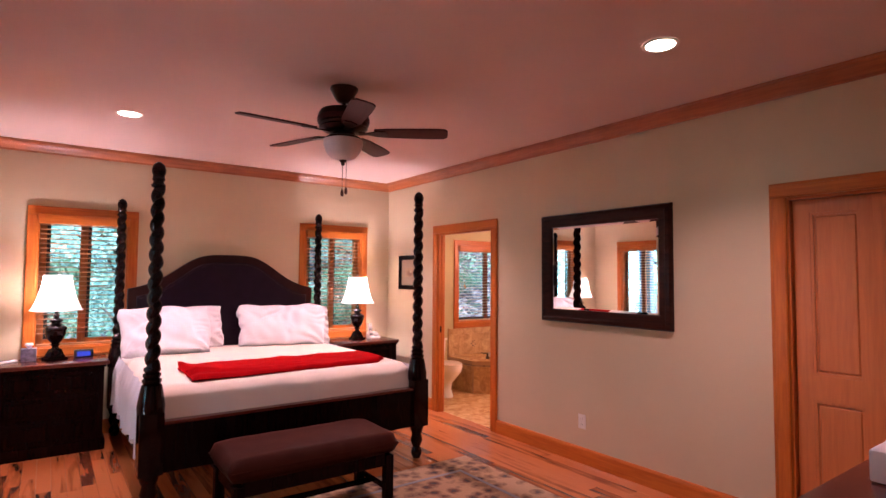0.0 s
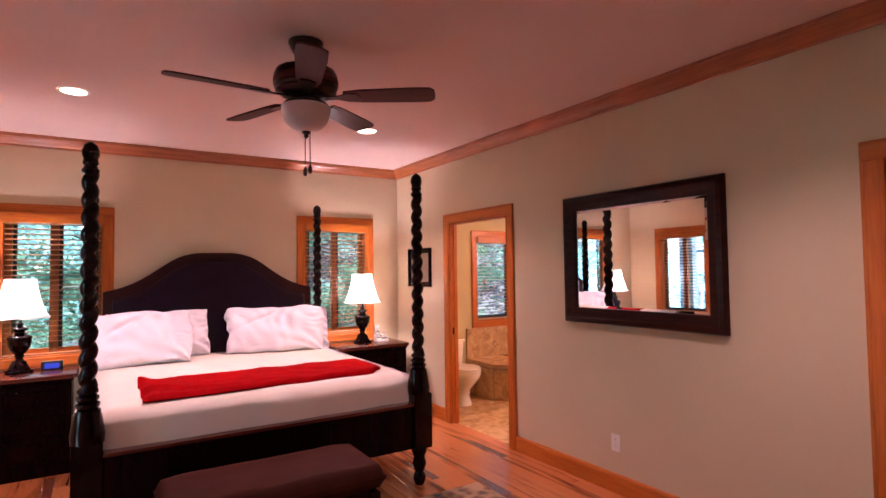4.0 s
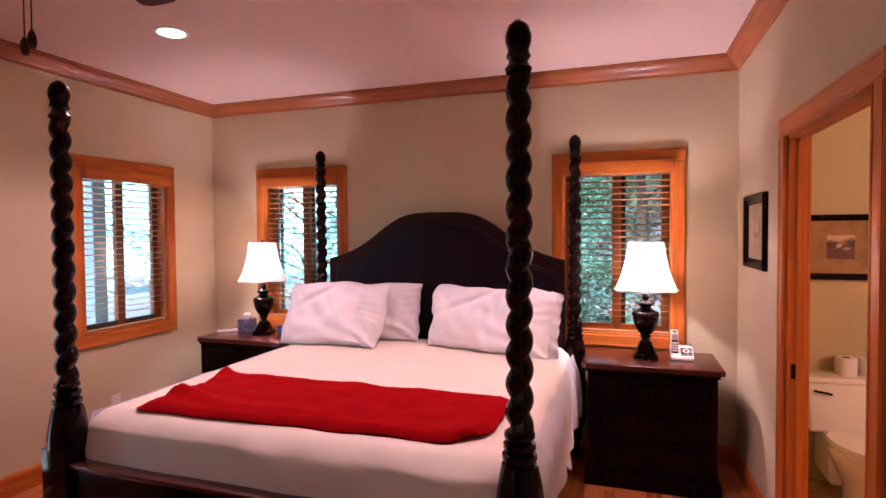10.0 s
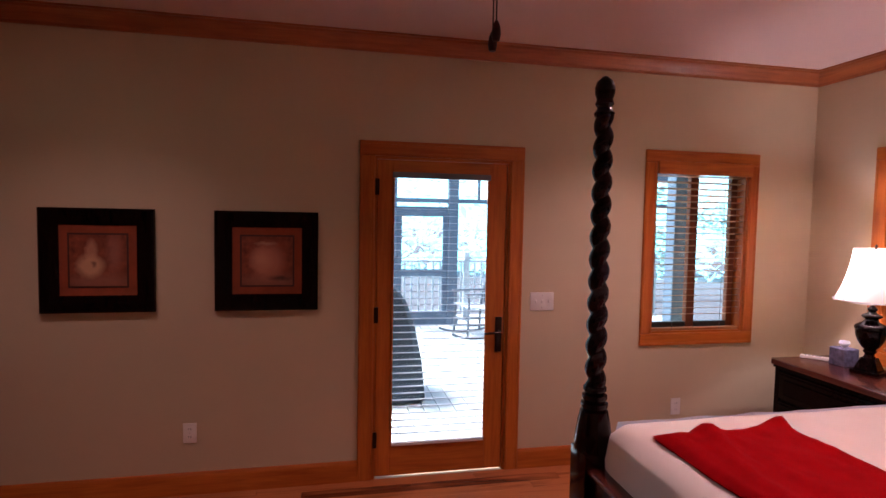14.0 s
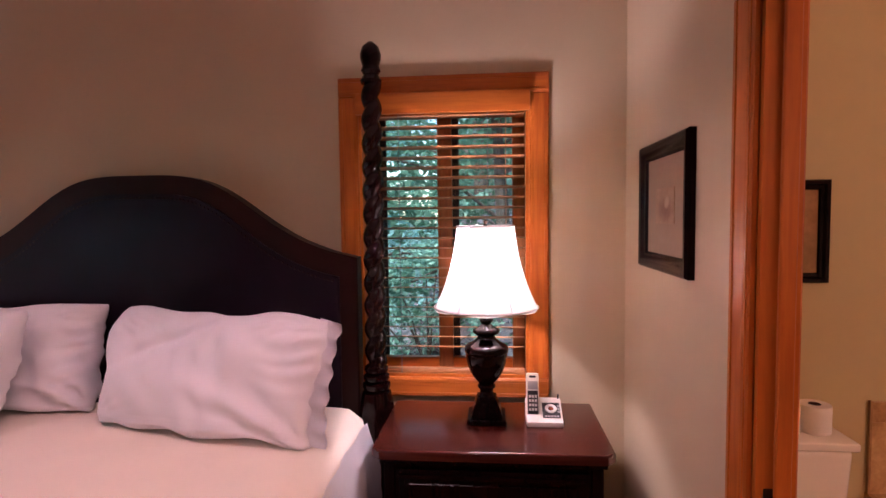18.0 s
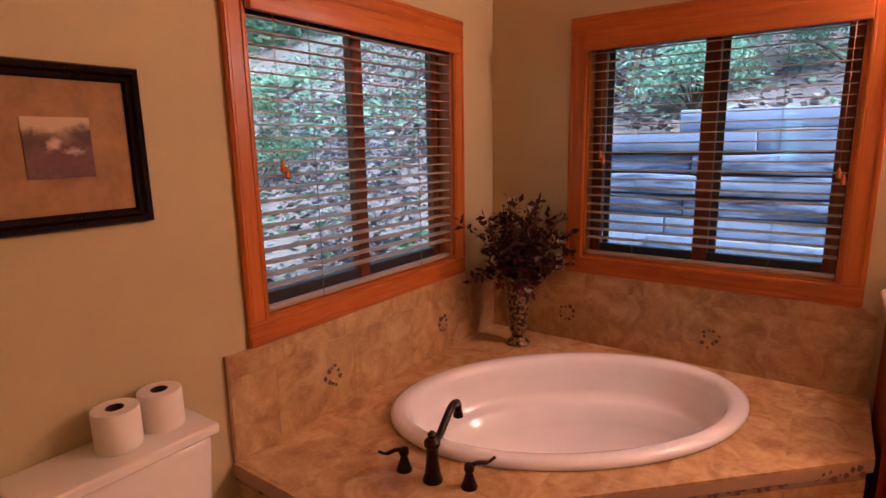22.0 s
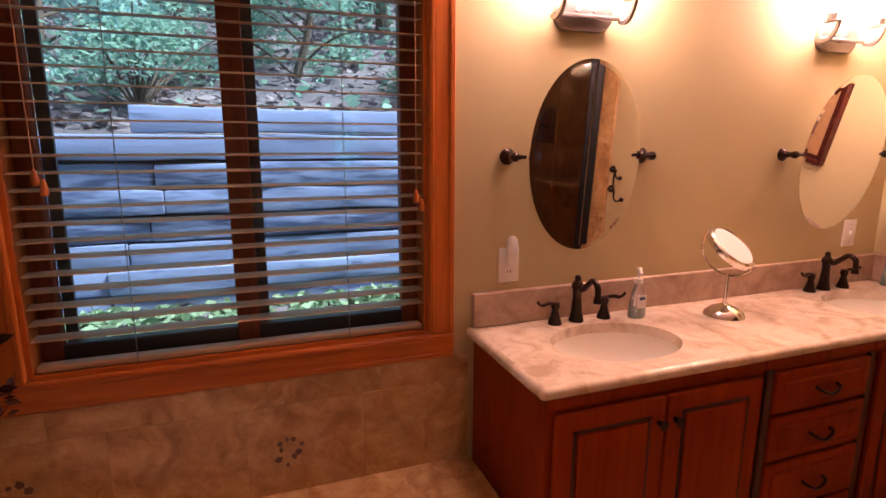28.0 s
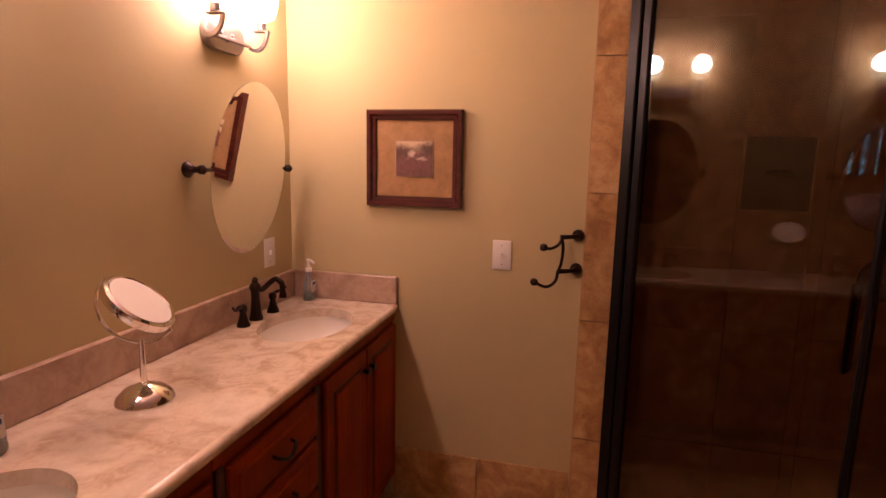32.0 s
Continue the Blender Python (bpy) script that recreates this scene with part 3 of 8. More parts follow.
# ---- crown mouldings and baseboards ----
CROWN_PROFILE = [(0, 0), (0, -0.095), (0.012, -0.095), (0.016, -0.080), (0.026, -0.074), (0.034, -0.058), (0.058, -0.030), (0.078, -0.022), (0.082, -0.012), (0.094, -0.010), (0.094, 0)]
for name, a, b, side, mat in (("crown_north", (XL, 0, ZC), (0, 0, ZC), (0, -1, 0), CROWN), ("crown_east", (0, 0, ZC), (0, YS, ZC), (-1, 0, 0), CROWN_Y), ("crown_west", (XL, YS, ZC), (XL, 0, ZC), (1, 0, 0), CROWN_Y), ("crown_south", (0, YS, ZC), (XL, YS, ZC), (0, 1, 0), CROWN)):
    tagged(part(name, extrude_profile(CROWN_PROFILE, a, b, side=side), mat), "stained wooden crown moulding under the ceiling", "crown moulding", kind="structure")
BASE_PROFILE = [(0, 0), (0.016, 0), (0.016, 0.105), (0.013, 0.118), (0.006, 0.130), (0, 0.132)]
for i, (a, b, side, mat) in enumerate((((XL, 0, 0), (0, 0, 0), (0, -1, 0), PINE_X), ((0, 0, 0), (0, -1.056, 0), (-1, 0, 0), PINE_Y), ((0, -2.172, 0), (0, -4.708, 0), (-1, 0, 0), PINE_Y), ((0, -5.708, 0), (0, YS, 0), (-1, 0, 0), PINE_Y), ((XL, 0, 0), (XL, -2.226, 0), (1, 0, 0), PINE_Y), ((XL, -3.280, 0), (XL, YS, 0), (1, 0, 0), PINE_Y), ((0, YS, 0), (-3.13, YS, 0), (0, 1, 0), PINE_X))):
    tagged(part("baseboard_%d" % (i + 1), extrude_profile(BASE_PROFILE, a, b, side=side), mat), "pine baseboard along the painted wall", "baseboard", kind="structure")


# ---- windows ----
def casing_piece(x0, x1, z0, z1, along):
    """One moulded board of a casing, 2 cm proud of the wall, with a bead at its inner and outer edge."""
    bm = box(x0, -0.018, z0, x1, 0.0, z1, 0.004, 1)
    if along == "z":
        box(x0 + 0.006, -0.0205, z0 + 0.004, x0 + 0.020, -0.017, z1 - 0.004, 0.003, 1, bm)
        box(x1 - 0.020, -0.0205, z0 + 0.004, x1 - 0.006, -0.017, z1 - 0.004, 0.003, 1, bm)
    else:
        box(x0 + 0.004, -0.0205, z0 + 0.006, x1 - 0.004, -0.017, z0 + 0.020, 0.003, 1, bm)
        box(x0 + 0.004, -0.0205, z1 - 0.020, x1 - 0.004, -0.017, z1 - 0.006, 0.003, 1, bm)
    return bm


def window(name, w, z, at, label, s=0.055, bar=PINE_Z, rail=PINE_X):
    """A cased window: local x along the wall, y outwards."""
    win = thing(name, (0, 0, 0), label, "window")
    win["kind"] = "structure"
    h, c = w / 2, CAS
    part("side_casing", casing_piece(-h, -h + c, z[0] + c, z[1] - c, "z"), PINE_Z, win)
    part("side_casing", casing_piece(h - c, h, z[0] + c, z[1] - c, "z"), PINE_Z, win)
    part("head_casing", casing_piece(-h, h, z[1] - c, z[1], "x"), PINE_X, win)
    part("sill_casing", casing_piece(-h, h, z[0], z[0] + c, "x"), PINE_X, win)
    ox, oz0, oz1 = h - c, z[0] + c, z[1] - c
    for nm, q, mt in (("jamb", (-ox - 0.008, 0.0, oz0, -ox + 0.012, 0.13, oz1), PINE_Z), ("jamb", (ox - 0.012, 0.0, oz0, ox + 0.008, 0.13, oz1), PINE_Z), ("head_jamb", (-ox + 0.012, 0.0, oz1 - 0.012, ox - 0.012, 0.13, oz1 + 0.008), PINE_X), ("stool", (-ox + 0.012, 0.0, oz0 - 0.008, ox - 0.012, 0.13, oz0 + 0.012), PINE_X)):
        part(nm, box(*q), mt, win)
    ix = ox - 0.012
    for x0 in (-ix, ix - s):
        part("sash_stile", box(x0, 0.075, oz0 + 0.012, x0 + s, 0.115, oz1 - 0.012, 0.004), bar, win)
    part("mullion", box(-0.032, 0.072, oz0 + 0.012, 0.032, 0.118, oz1 - 0.012, 0.004), bar, win)
    for x0, x1 in ((-ix + s, -0.032), (0.032, ix - s)):
        for z0 in (oz0 + 0.012, oz1 - 0.012 - s):
            part("sash_rail", box(x0, 0.075, z0, x1, 0.115, z0 + s, 0.004), rail, win)
        part("outer_frame", box(x0, 0.116, oz0 + 0.012, x0 + 0.03, 0.13, oz1 - 0.012), OUT_FRAME, win)
        pane = part("pane", box(x0, 0.094, oz0 + 0.012 + s, x1, 0.098, oz1 - 0.012 - s), PANE, win)
        pane.visible_shadow = False
    win.matrix_basis = at
    return win


def blind(w, z, at, mat, pitch, label, drop=0.0, cords=(-0.36, 0.36), tilt=-9):
    """A slatted wooden blind in a window's recess."""
    b = thing("window_blind", (0, 0, 0), label, "window blind", "slatted blinds")
    ix, z1, z0 = w / 2 - CAS - 0.016, z[1] - CAS - 0.004, z[0] + CAS + 0.014 + drop
    part("valance", box(-ix - 0.02, -0.050, z1 - 0.075, ix + 0.02, -0.026, z1 + 0.012, 0.006, 2), PINE_X, b)
    part("head_rail", box(-ix, 0.004, z1 - 0.05, ix, 0.050, z1), mat, b)
    n = int((z1 - 0.08 - z0 - 0.03) / pitch)
    me = None
    for i in range(n):
        zz = z1 - 0.08 - i * pitch
        if me is None:
            bm = bmesh.new()
            t = radians(tilt)
            rows_ = [(-0.024, 0.0, -0.0012), (0.0, 0.002, 0.0012), (0.024, 0.0, -0.0012)]
            vs = []
            for x in (-ix, ix):
                for yy, top, _ in rows_:
                    for dz in (-0.0014, 0.0014):
                        vs.append(bm.verts.new((x, yy * math.cos(t), top + dz + yy * math.sin(t))))
            a, c = vs[:6], vs[6:]
            for p, q in ((0, 2), (2, 4)):
                bm.faces.new((a[p], c[p], c[q], a[q]))
                bm.faces.new((a[p + 1], a[q + 1], c[q + 1], c[p + 1]))
            bm.faces.new((a[0], a[1], c[1], c[0]))
            bm.faces.new((a[4], c[4], c[5], a[5]))
            bm.faces.new((a[0], a[2], a[4], a[5], a[3], a[1]))
            bm.faces.new((c[1], c[3], c[5], c[4], c[2], c[0]))
            me = mesh_of("slat", bm, mat)
        ob = part("slat", me, mat, b, auto=False)
        ob.location = (0, 0.028, zz)
    part("bottom_rail", box(-ix, 0.008, z0, ix, 0.048, z0 + 0.018, 0.004), mat, b)
    for x in (-ix * 0.55, ix * 0.55):
        part("ladder_cord", box(x - 0.0012, 0.002, z0, x + 0.0012, 0.0045, z1 - 0.05), GREY_PLASTIC, b)
    for x in cords:
        zc = z[0] + (z[1] - z[0]) * (0.50 if x < 0 else 0.44)
        part("pull_cord", tube([(x, -0.022, z1 - 0.06), (x, -0.023, zc)], 0.0014, 6), SLAT_WOOD, b)
        part("tassel", lathe([(0.0, 0.0), (0.009, 0.004), (0.010, 0.02), (0.004, 0.042), (0, 0.044)], 10, (x, -0.023, zc - 0.044)), PINE_Z, b)
        part("tassel", lathe([(0.0, 0.0), (0.009, 0.004), (0.010, 0.02), (0.004, 0.042), (0, 0.044)], 10, (x + 0.016, -0.023, zc - 0.068)), PINE_Z, b)
    b.matrix_basis = at
    return b


for i, (c, w) in enumerate(WIN_N):
    window("window_%d" % (i + 1), w, WIN_Z, pose(c, 0, 0), "pine-cased window beside the bed, trees outside", bar=MULLION)
    blind(w, WIN_Z, pose(c, 0, 0), SLAT_WOOD, 0.044, "open wooden slatted blind in a pine window", cords=(0.27,))
# west sash in darker wood: its backlit shade is put into the colour
window("window_3", WW[1] - WW[0], WIN_ZW, pose(XL, sum(WW) / 2, 0, 0, 0, 90), "pine-cased window over the deck, bright outside", 0.05, SASH, OUT_FRAME)
blind(WW[1] - WW[0], WIN_ZW, pose(XL, sum(WW) / 2, 0, 0, 0, 90), SLAT_WOOD, 0.044, "open wooden slatted blind in a pine window", cords=(0.27,))
window("window_4", BWN[1] - BWN[0], BWZ, pose(sum(BWN) / 2, BYN, 0), "wide pine-cased bathroom window over the tub", 0.052, SASH, OUT_FRAME)
blind(BWN[1] - BWN[0], BWZ, pose(sum(BWN) / 2, BYN, 0), SLAT_TAN, 0.043, "open tan slatted blind in a bathroom window", cords=(-0.48,), tilt=4)
window("window_5", BWE[1] - BWE[0], BWZ, pose(BX1, sum(BWE) / 2, 0, 0, 0, -90), "wide pine-cased bathroom window towards a timber wall", 0.052, SASH, OUT_FRAME)
blind(BWE[1] - BWE[0], BWZ, pose(BX1, sum(BWE) / 2, 0, 0, 0, -90), SLAT_TAN, 0.043, "open tan slatted blind in a bathroom window", cords=(-0.46, 0.50), tilt=4)


# ---- doors ----
def door_casing(name, y0, y1, at, label, depth=0.13, jamb_mat=PINE_Z):
    """Casing and jambs round a doorway: local x along the wall from y0 to y1, y into the wall."""
    d = thing(name, (0, 0, 0), label, "door frame")
    d["kind"] = "structure"
    c, top = 0.095, 2.03
    part("side_casing", casing_piece(y0 - c + 0.005, y0 + 0.005, 0, top, "z"), PINE_Z, d)
    part("side_casing", casing_piece(y1 - 0.005, y1 + c - 0.005, 0, top, "z"), PINE_Z, d)
    part("head_casing", casing_piece(y0 - c + 0.005, y1 + c - 0.005, top, top + 0.09, "x"), PINE_X, d)
    part("jamb", box(y0 - 0.002, 0, 0, y0 + 0.018, depth, top), jamb_mat, d)
    part("jamb", box(y1 - 0.018, 0, 0, y1 + 0.002, depth, top), jamb_mat, d)
    part("head_jamb", box(y0 + 0.018, 0, top - 0.018, y1 - 0.018, depth, top + 0.002), PINE_X, d)
    for x0 in (y0 + 0.018, y1 - 0.030):
        part("door_stop", box(x0, depth * 0.45, 0, x0 + 0.012, depth * 0.45 + 0.035, top - 0.018, 0.003), PINE_Z, d)
    d.matrix_basis = at
    return d


# local x runs along -y of the world on the east wall
door_casing("door_1_frame", -BATH_DOOR[1], -BATH_DOOR[0], pose(0, 0, 0, 0, 0, -90), "pine casing of the open bathroom doorway", 0.075)
fr = thing("bath_side_casing", (0, 0, 0), "pine casing on the bathroom side of the doorway", "door frame")
fr["kind"] = "structure"
part("side_casing", casing_piece(BATH_DOOR[0] - 0.09, BATH_DOOR[0] + 0.005, 0, 2.03, "z"), PINE_Z, fr)
part("side_casing", casing_piece(BATH_DOOR[1] - 0.005, BATH_DOOR[1] + 0.09, 0, 2.03, "z"), PINE_Z, fr)
part("head_casing", casing_piece(BATH_DOOR[0] - 0.09, BATH_DOOR[1] + 0.09, 2.03, 2.12, "x"), PINE_X, fr)
fr.matrix_basis = pose(BX0, 0, 0, 0, 0, 90)
strike = thing("strike_plate", (0.045, -1.165, 0.93), "dark bronze strike plate on the door jamb", "strike plate")
part("plate", box(0.015, -1.1675, 0.895, 0.060, -1.163, 0.965, 0.002), BRONZE, strike)
part("latch_hole", box(0.028, -1.1695, 0.915, 0.048, -1.167, 0.945), BLACK_METAL, strike)
door_casing("door_2_frame", -CLOSET[1], -CLOSET[0], pose(0, 0, 0, 0, 0, -90), "pine casing of the closet door", 0.12)
door_casing("door_3_frame", DECK_DOOR[0], DECK_DOOR[1], pose(XL, 0, 0, 0, 0, 90), "pine casing of the glazed deck door", 0.16)
door_casing("door_4_frame", -ENTRY[1], -ENTRY[0], pose(0, YS, 0, 0, 0, 180), "pine casing of the entry doorway", 0.13)


def panel_door(name, w, h, label, panels, mat=DOOR_PINE):
    """A framed door, local x from 0 to w, thickness along y; panels of (x0, x1, z0, z1), fielded on both faces."""
    d = thing(name, (0, 0, 0), label, "door")
    t = 0.036
    xs = sorted({0, w, *[v for p in panels for v in p[:2]]})
    zs = sorted({0.008, h, *[v for p in panels for v in p[2:]]})
    bm = bmesh.new()
    for xa, xb in zip(xs, xs[1:]):
        for za, zb in zip(zs, zs[1:]):
            if not any(p[0] - 1e-6 <= xa and xb <= p[1] + 1e-6 and p[2] - 1e-6 <= za and zb <= p[3] + 1e-6 for p in panels):
                box(xa, -t / 2, za, xb, t / 2, zb, bm=bm)
    bmesh.ops.remove_doubles(bm, verts=bm.verts, dist=1e-5)
    part("frame", bm, mat, d)
    for x0, x1, z0, z1 in panels:
        p = box(x0 + 0.022, -0.013, z0 + 0.022, x1 - 0.022, 0.013, z1 - 0.022, 0.010, 1)
        part("panel", p, mat, d)
        bm = bmesh.new()
        for s in (-1, 1):
            for q in ((x0, z0, x1, z0 + 0.016), (x0, z1 - 0.016, x1, z1), (x0, z0 + 0.016, x0 + 0.016, z1 - 0.016), (x1 - 0.016, z0 + 0.016, x1, z1 - 0.016)):
                box(q[0], s * 0.006, q[1], q[2], s * 0.015, q[3], bm=bm)
        part("moulding", bm, mat, d)
        part("panel_core", box(x0, -0.006, z0, x1, 0.006, z1), mat, d)
    return d


def lever(parent, x, y, z, s, way):
    """A dark lever handle with a round rose; s: the side, way: where the lever points along x."""
    rose = part("rose", tube([(x, y, z), (x, y + s * 0.014, z)], [0.030, 0.026], 18), BRONZE, parent)
    part("lever", tube(spline([(x, y + s * 0.012, z), (x, y + s * 0.045, z), (x + way * 0.03, y + s * 0.055, z), (x + way * 0.11, y + s * 0.052, z + 0.004)], 5), 0.008, 10), BRONZE, rose)


FOUR = [(0.090, 0.345, 0.97, 1.93), (0.440, 0.695, 0.97, 1.93), (0.090, 0.345, 0.22, 0.825), (0.440, 0.695, 0.22, 0.825)]
cd = panel_door("closet_door", 0.782, 2.01, "closed four-panel pine closet door", FOUR)
lever(cd, 0.735, -0.018, 0.925, -1, -1)
cd.matrix_basis = pose(0.062, CLOSET[1] - 0.019, 0, 0, 0, -90)
ed = panel_door("entry_door", 0.80, 2.01, "open four-panel pine entry door against the wall", [(0.12, 0.36, 0.98, 1.90), (0.46, 0.70, 0.98, 1.90), (0.12, 0.36, 0.22, 0.835), (0.46, 0.70, 0.22, 0.835)])
knob = part("knob", lathe([(0.0, 0.0), (0.028, 0.0), (0.028, 0.008), (0.012, 0.012), (0.012, 0.030), (0.024, 0.042), (0.026, 0.055), (0.016, 0.066), (0, 0.068)], 18), BRONZE, ed)
knob.matrix_basis = pose(0.74, -0.018, 0.94, 90)
part("latch_plate", box(0.797, -0.012, 0.90, 0.8025, 0.012, 0.98), BRONZE, ed)
ed.matrix_basis = pose(-4.10, YS + 0.11, 0, 0, 0, 90)

# the glazed deck door
gd = thing("deck_door", (0, 0, 0), "pine deck door with full glass and a slatted blind", "door")
y0, y1 = DECK_DOOR[0] + 0.020, DECK_DOOR[1] - 0.020
gl = (y0 + 0.095, y1 - 0.115, 0.20, 1.92)
for nm, q, mt in (("stile", (y0, 0.012, 0.01, gl[0], 0.052, 2.01), PINE_Z), ("stile", (gl[1], 0.012, 0.01, y1, 0.052, 2.01), PINE_Z), ("top_rail", (gl[0], 0.012, gl[3], gl[1], 0.052, 2.01), PINE_X), ("bottom_rail", (gl[0], 0.012, 0.01, gl[1], 0.052, gl[2]), PINE_X)):
    part(nm, box(*q, 0.003), mt, gd)
for q in ((gl[0], gl[2], gl[0] + 0.012, gl[3]), (gl[1] - 0.012, gl[2], gl[1], gl[3]), (gl[0] + 0.012, gl[2], gl[1] - 0.012, gl[2] + 0.012), (gl[0] + 0.012, gl[3] - 0.012, gl[1] - 0.012, gl[3])):
    part("glazing_bead", box(q[0], 0.006, q[1], q[2], 0.020, q[3]), PINE_Z, gd)
pn = part("pane", box(gl[0], 0.044, gl[2], gl[1], 0.048, gl[3]), PANE, gd)
pn.visible_shadow = False
for z in (0.25, 1.046, 1.842):
    part("hinge", box(y0 - 0.016, -0.004, z - 0.05, y0 + 0.012, 0.011, z + 0.05, 0.002), BRONZE, gd)
hp = part("handle_plate", box(-2.394, 0.002, 0.79, -2.350, 0.012, 1.02, 0.004, 2), BRONZE, gd)
part("lever", tube(spline([(-2.372, 0.004, 0.925), (-2.372, -0.035, 0.925), (-2.40, -0.045, 0.925), (-2.48, -0.042, 0.92)], 5), 0.008, 10), BRONZE, hp)
gd.matrix_basis = pose(XL, 0, 0, 0, 0, 90)
DOOR_SLAT = surf("pale_grey_slat", (0.52, 0.53, 0.57), 0.5, vary=0.06)
db = thing("door_blind", (0, 0, 0), "pale slatted blind over the deck door glass", "window blind", "slatted blinds")
part("head_rail", box(gl[0], -0.02, 1.90, gl[1], 0.012, 1.935, 0.003), GREY_PLASTIC, db)
sl = mesh_of("slat", box(gl[0] + 0.014, -0.012, -0.0011, gl[1] - 0.014, 0.012, 0.0011), DOOR_SLAT)
for i in range(38):
    o = part("slat", sl, DOOR_SLAT, db, auto=False)
    o.location = (0, 0.024, 1.885 - i * 0.0435)
part("bottom_rail", box(gl[0] + 0.01, -0.004, 0.205, gl[1] - 0.01, 0.022, 0.225, 0.003), WHITE_PLASTIC, db)
db.matrix_basis = pose(XL, 0, 0, 0, 0, 90)

# ---- bed ----


def upright(bm):
    """Turns a flat outline into the x-z plane; its thickness runs towards -y."""
    bmesh.ops.transform(bm, matrix=Matrix(((1, 0, 0, 0), (0, 0, -1, 0), (0, 1, 0, 0), (0, 0, 0, 1))), verts=bm.verts)
    return bm


def twist_post():
    """A four-poster's post: turned foot, square block, barley twist."""
    bm = lathe([(0.0, 0), (0.030, 0), (0.044, 0.03), (0.046, 0.06), (0.030, 0.095), (0.040, 0.11), (0.052, 0.15), (0.040, 0.20), (0.055, 0.235), (0.062, 0.275), (0.0, 0.276)], 20)
    box(-0.072, -0.072, 0.27, 0.072, 0.072, 0.66, 0.008, 2, bm)
    lathe([(0.0, 0.655), (0.080, 0.655), (0.082, 0.70), (0.070, 0.78), (0.060, 0.83), (0.048, 0.835), (0.058, 0.85), (0.058, 0.865), (0.044, 0.872), (0.054, 0.885), (0.054, 0.90), (0.040, 0.908), (0.050, 0.92), (0.050, 0.935), (0.038, 0.945), (0.0, 0.95)], 24, bm=bm)
    segs, n, z0, z1 = 22, 190, 0.94, 2.10
    rings = []
    for i in range(n + 1):
        z = z0 + (z1 - z0) * i / n
        thin = 1.0 - 0.10 * i / n
        ring = []
        for k in range(segs):
            a = 2 * math.pi * k / segs
            r = (0.0285 + 0.0185 * abs(math.cos(a / 2 - math.pi * z / 0.095)) ** 0.9) * thin
            ring.append(bm.verts.new((r * math.cos(a), r * math.sin(a), z)))
        rings.append(ring)
    for a, b in zip(rings, rings[1:]):
        for k in range(segs):
            bm.faces.new((a[k], a[(k + 1) % segs], b[(k + 1) % segs], b[k]))
    bm.faces.new(rings[0])
    bm.faces.new(rings[-1])
    return bm


BED_X, BED_Y, BED_Z = (-3.072, -1.048), (-2.315, -0.152), 0.80
bed = thing("four_poster_bed", (-2.053, -1.24, 0), "dark espresso four-poster bed with barley-twist posts", "bed")
post_mesh = smooth(mesh_of("post", twist_post(), POST_WOOD), 50)
tip_mesh = smooth(mesh_of("finial", lathe([(0.0, 2.098), (0.040, 2.098), (0.044, 2.112), (0.036, 2.122), (0.030, 2.135), (0.040, 2.15), (0.036, 2.162), (0.034, 2.17), (0.042, 2.195), (0.043, 2.215), (0.034, 2.245), (0.012, 2.265), (0, 2.268)], 20), POST_WOOD), 50)
for x in BED_X:
    for y in BED_Y:
        p = part("post", post_mesh, POST_WOOD, bed, auto=False)
        p.location = (x, y, 0)
        f = new("finial", tip_mesh)
        f.parent = p
CX, HW = sum(BED_X) / 2, 0.94


def head_z(u):
    f = (1 / (1 + (abs(u) / 0.61) ** 3.8) - 0.133) / 0.867
    return 1.392 + 0.355 * max(0.0, f)


def head_outline(inset, low):
    n = 48
    pts = [(CX - HW + inset, low), (CX + HW - inset, low)]
    for i in range(n + 1):
        u = 1 - 2 * i / n
        pts.append((CX + u * (HW - inset), head_z(u) - inset * 1.05))
    return pts


hb = part("headboard", upright(prism(head_outline(0, 0.35), 0.085, 0.16, 0.012)), BORDER_HIDE, bed)
part("leather_panel", upright(prism(head_outline(0.075, 0.42), 0.158, 0.172, 0.010)), LEATHER, hb, "dark brown leather panel with nail edging")
nails = bmesh.new()
edge = head_outline(0.092, 0.7)[2:]
for (xa, za), (xb, zb) in zip(edge[::1], edge[1::1]):
    for s in (0.25, 0.75):
        lathe([(0.006, 0), (0.0045, 0.003), (0, 0.004)], 6, (xa + (xb - xa) * s, za + (zb - za) * s, 0), bm=nails)
bmesh.ops.transform(nails, matrix=Matrix(((1, 0, 0, 0), (0, 0, -1, -0.171), (0, 1, 0, 0), (0, 0, 0, 1))), verts=nails.verts)
part("nail_edging", nails, BRONZE, hb)
part("footboard", box(BED_X[0] + 0.06, -2.362, 0.275, BED_X[1] - 0.06, -2.292, 0.575, 0.006, 2), ESPRESSO, bed)
part("foot_rail", box(BED_X[0] + 0.05, -2.372, 0.575, BED_X[1] - 0.05, -2.280, 0.598, 0.008, 2), CHERRY_TOP, bed, "polished cap rail of the footboard")
for x in BED_X:
    s = 1 if x < CX else -1
    part("side_rail", box(x - 0.02, -2.26, 0.28, x + 0.02, -0.23, 0.52, 0.006), ESPRESSO, bed)
for y in (-2.0, -1.5, -1.0, -0.5):
    part("bed_slat", box(BED_X[0] + 0.02, y - 0.04, 0.40, BED_X[1] - 0.02, y + 0.04, 0.425), PINE_X, bed)


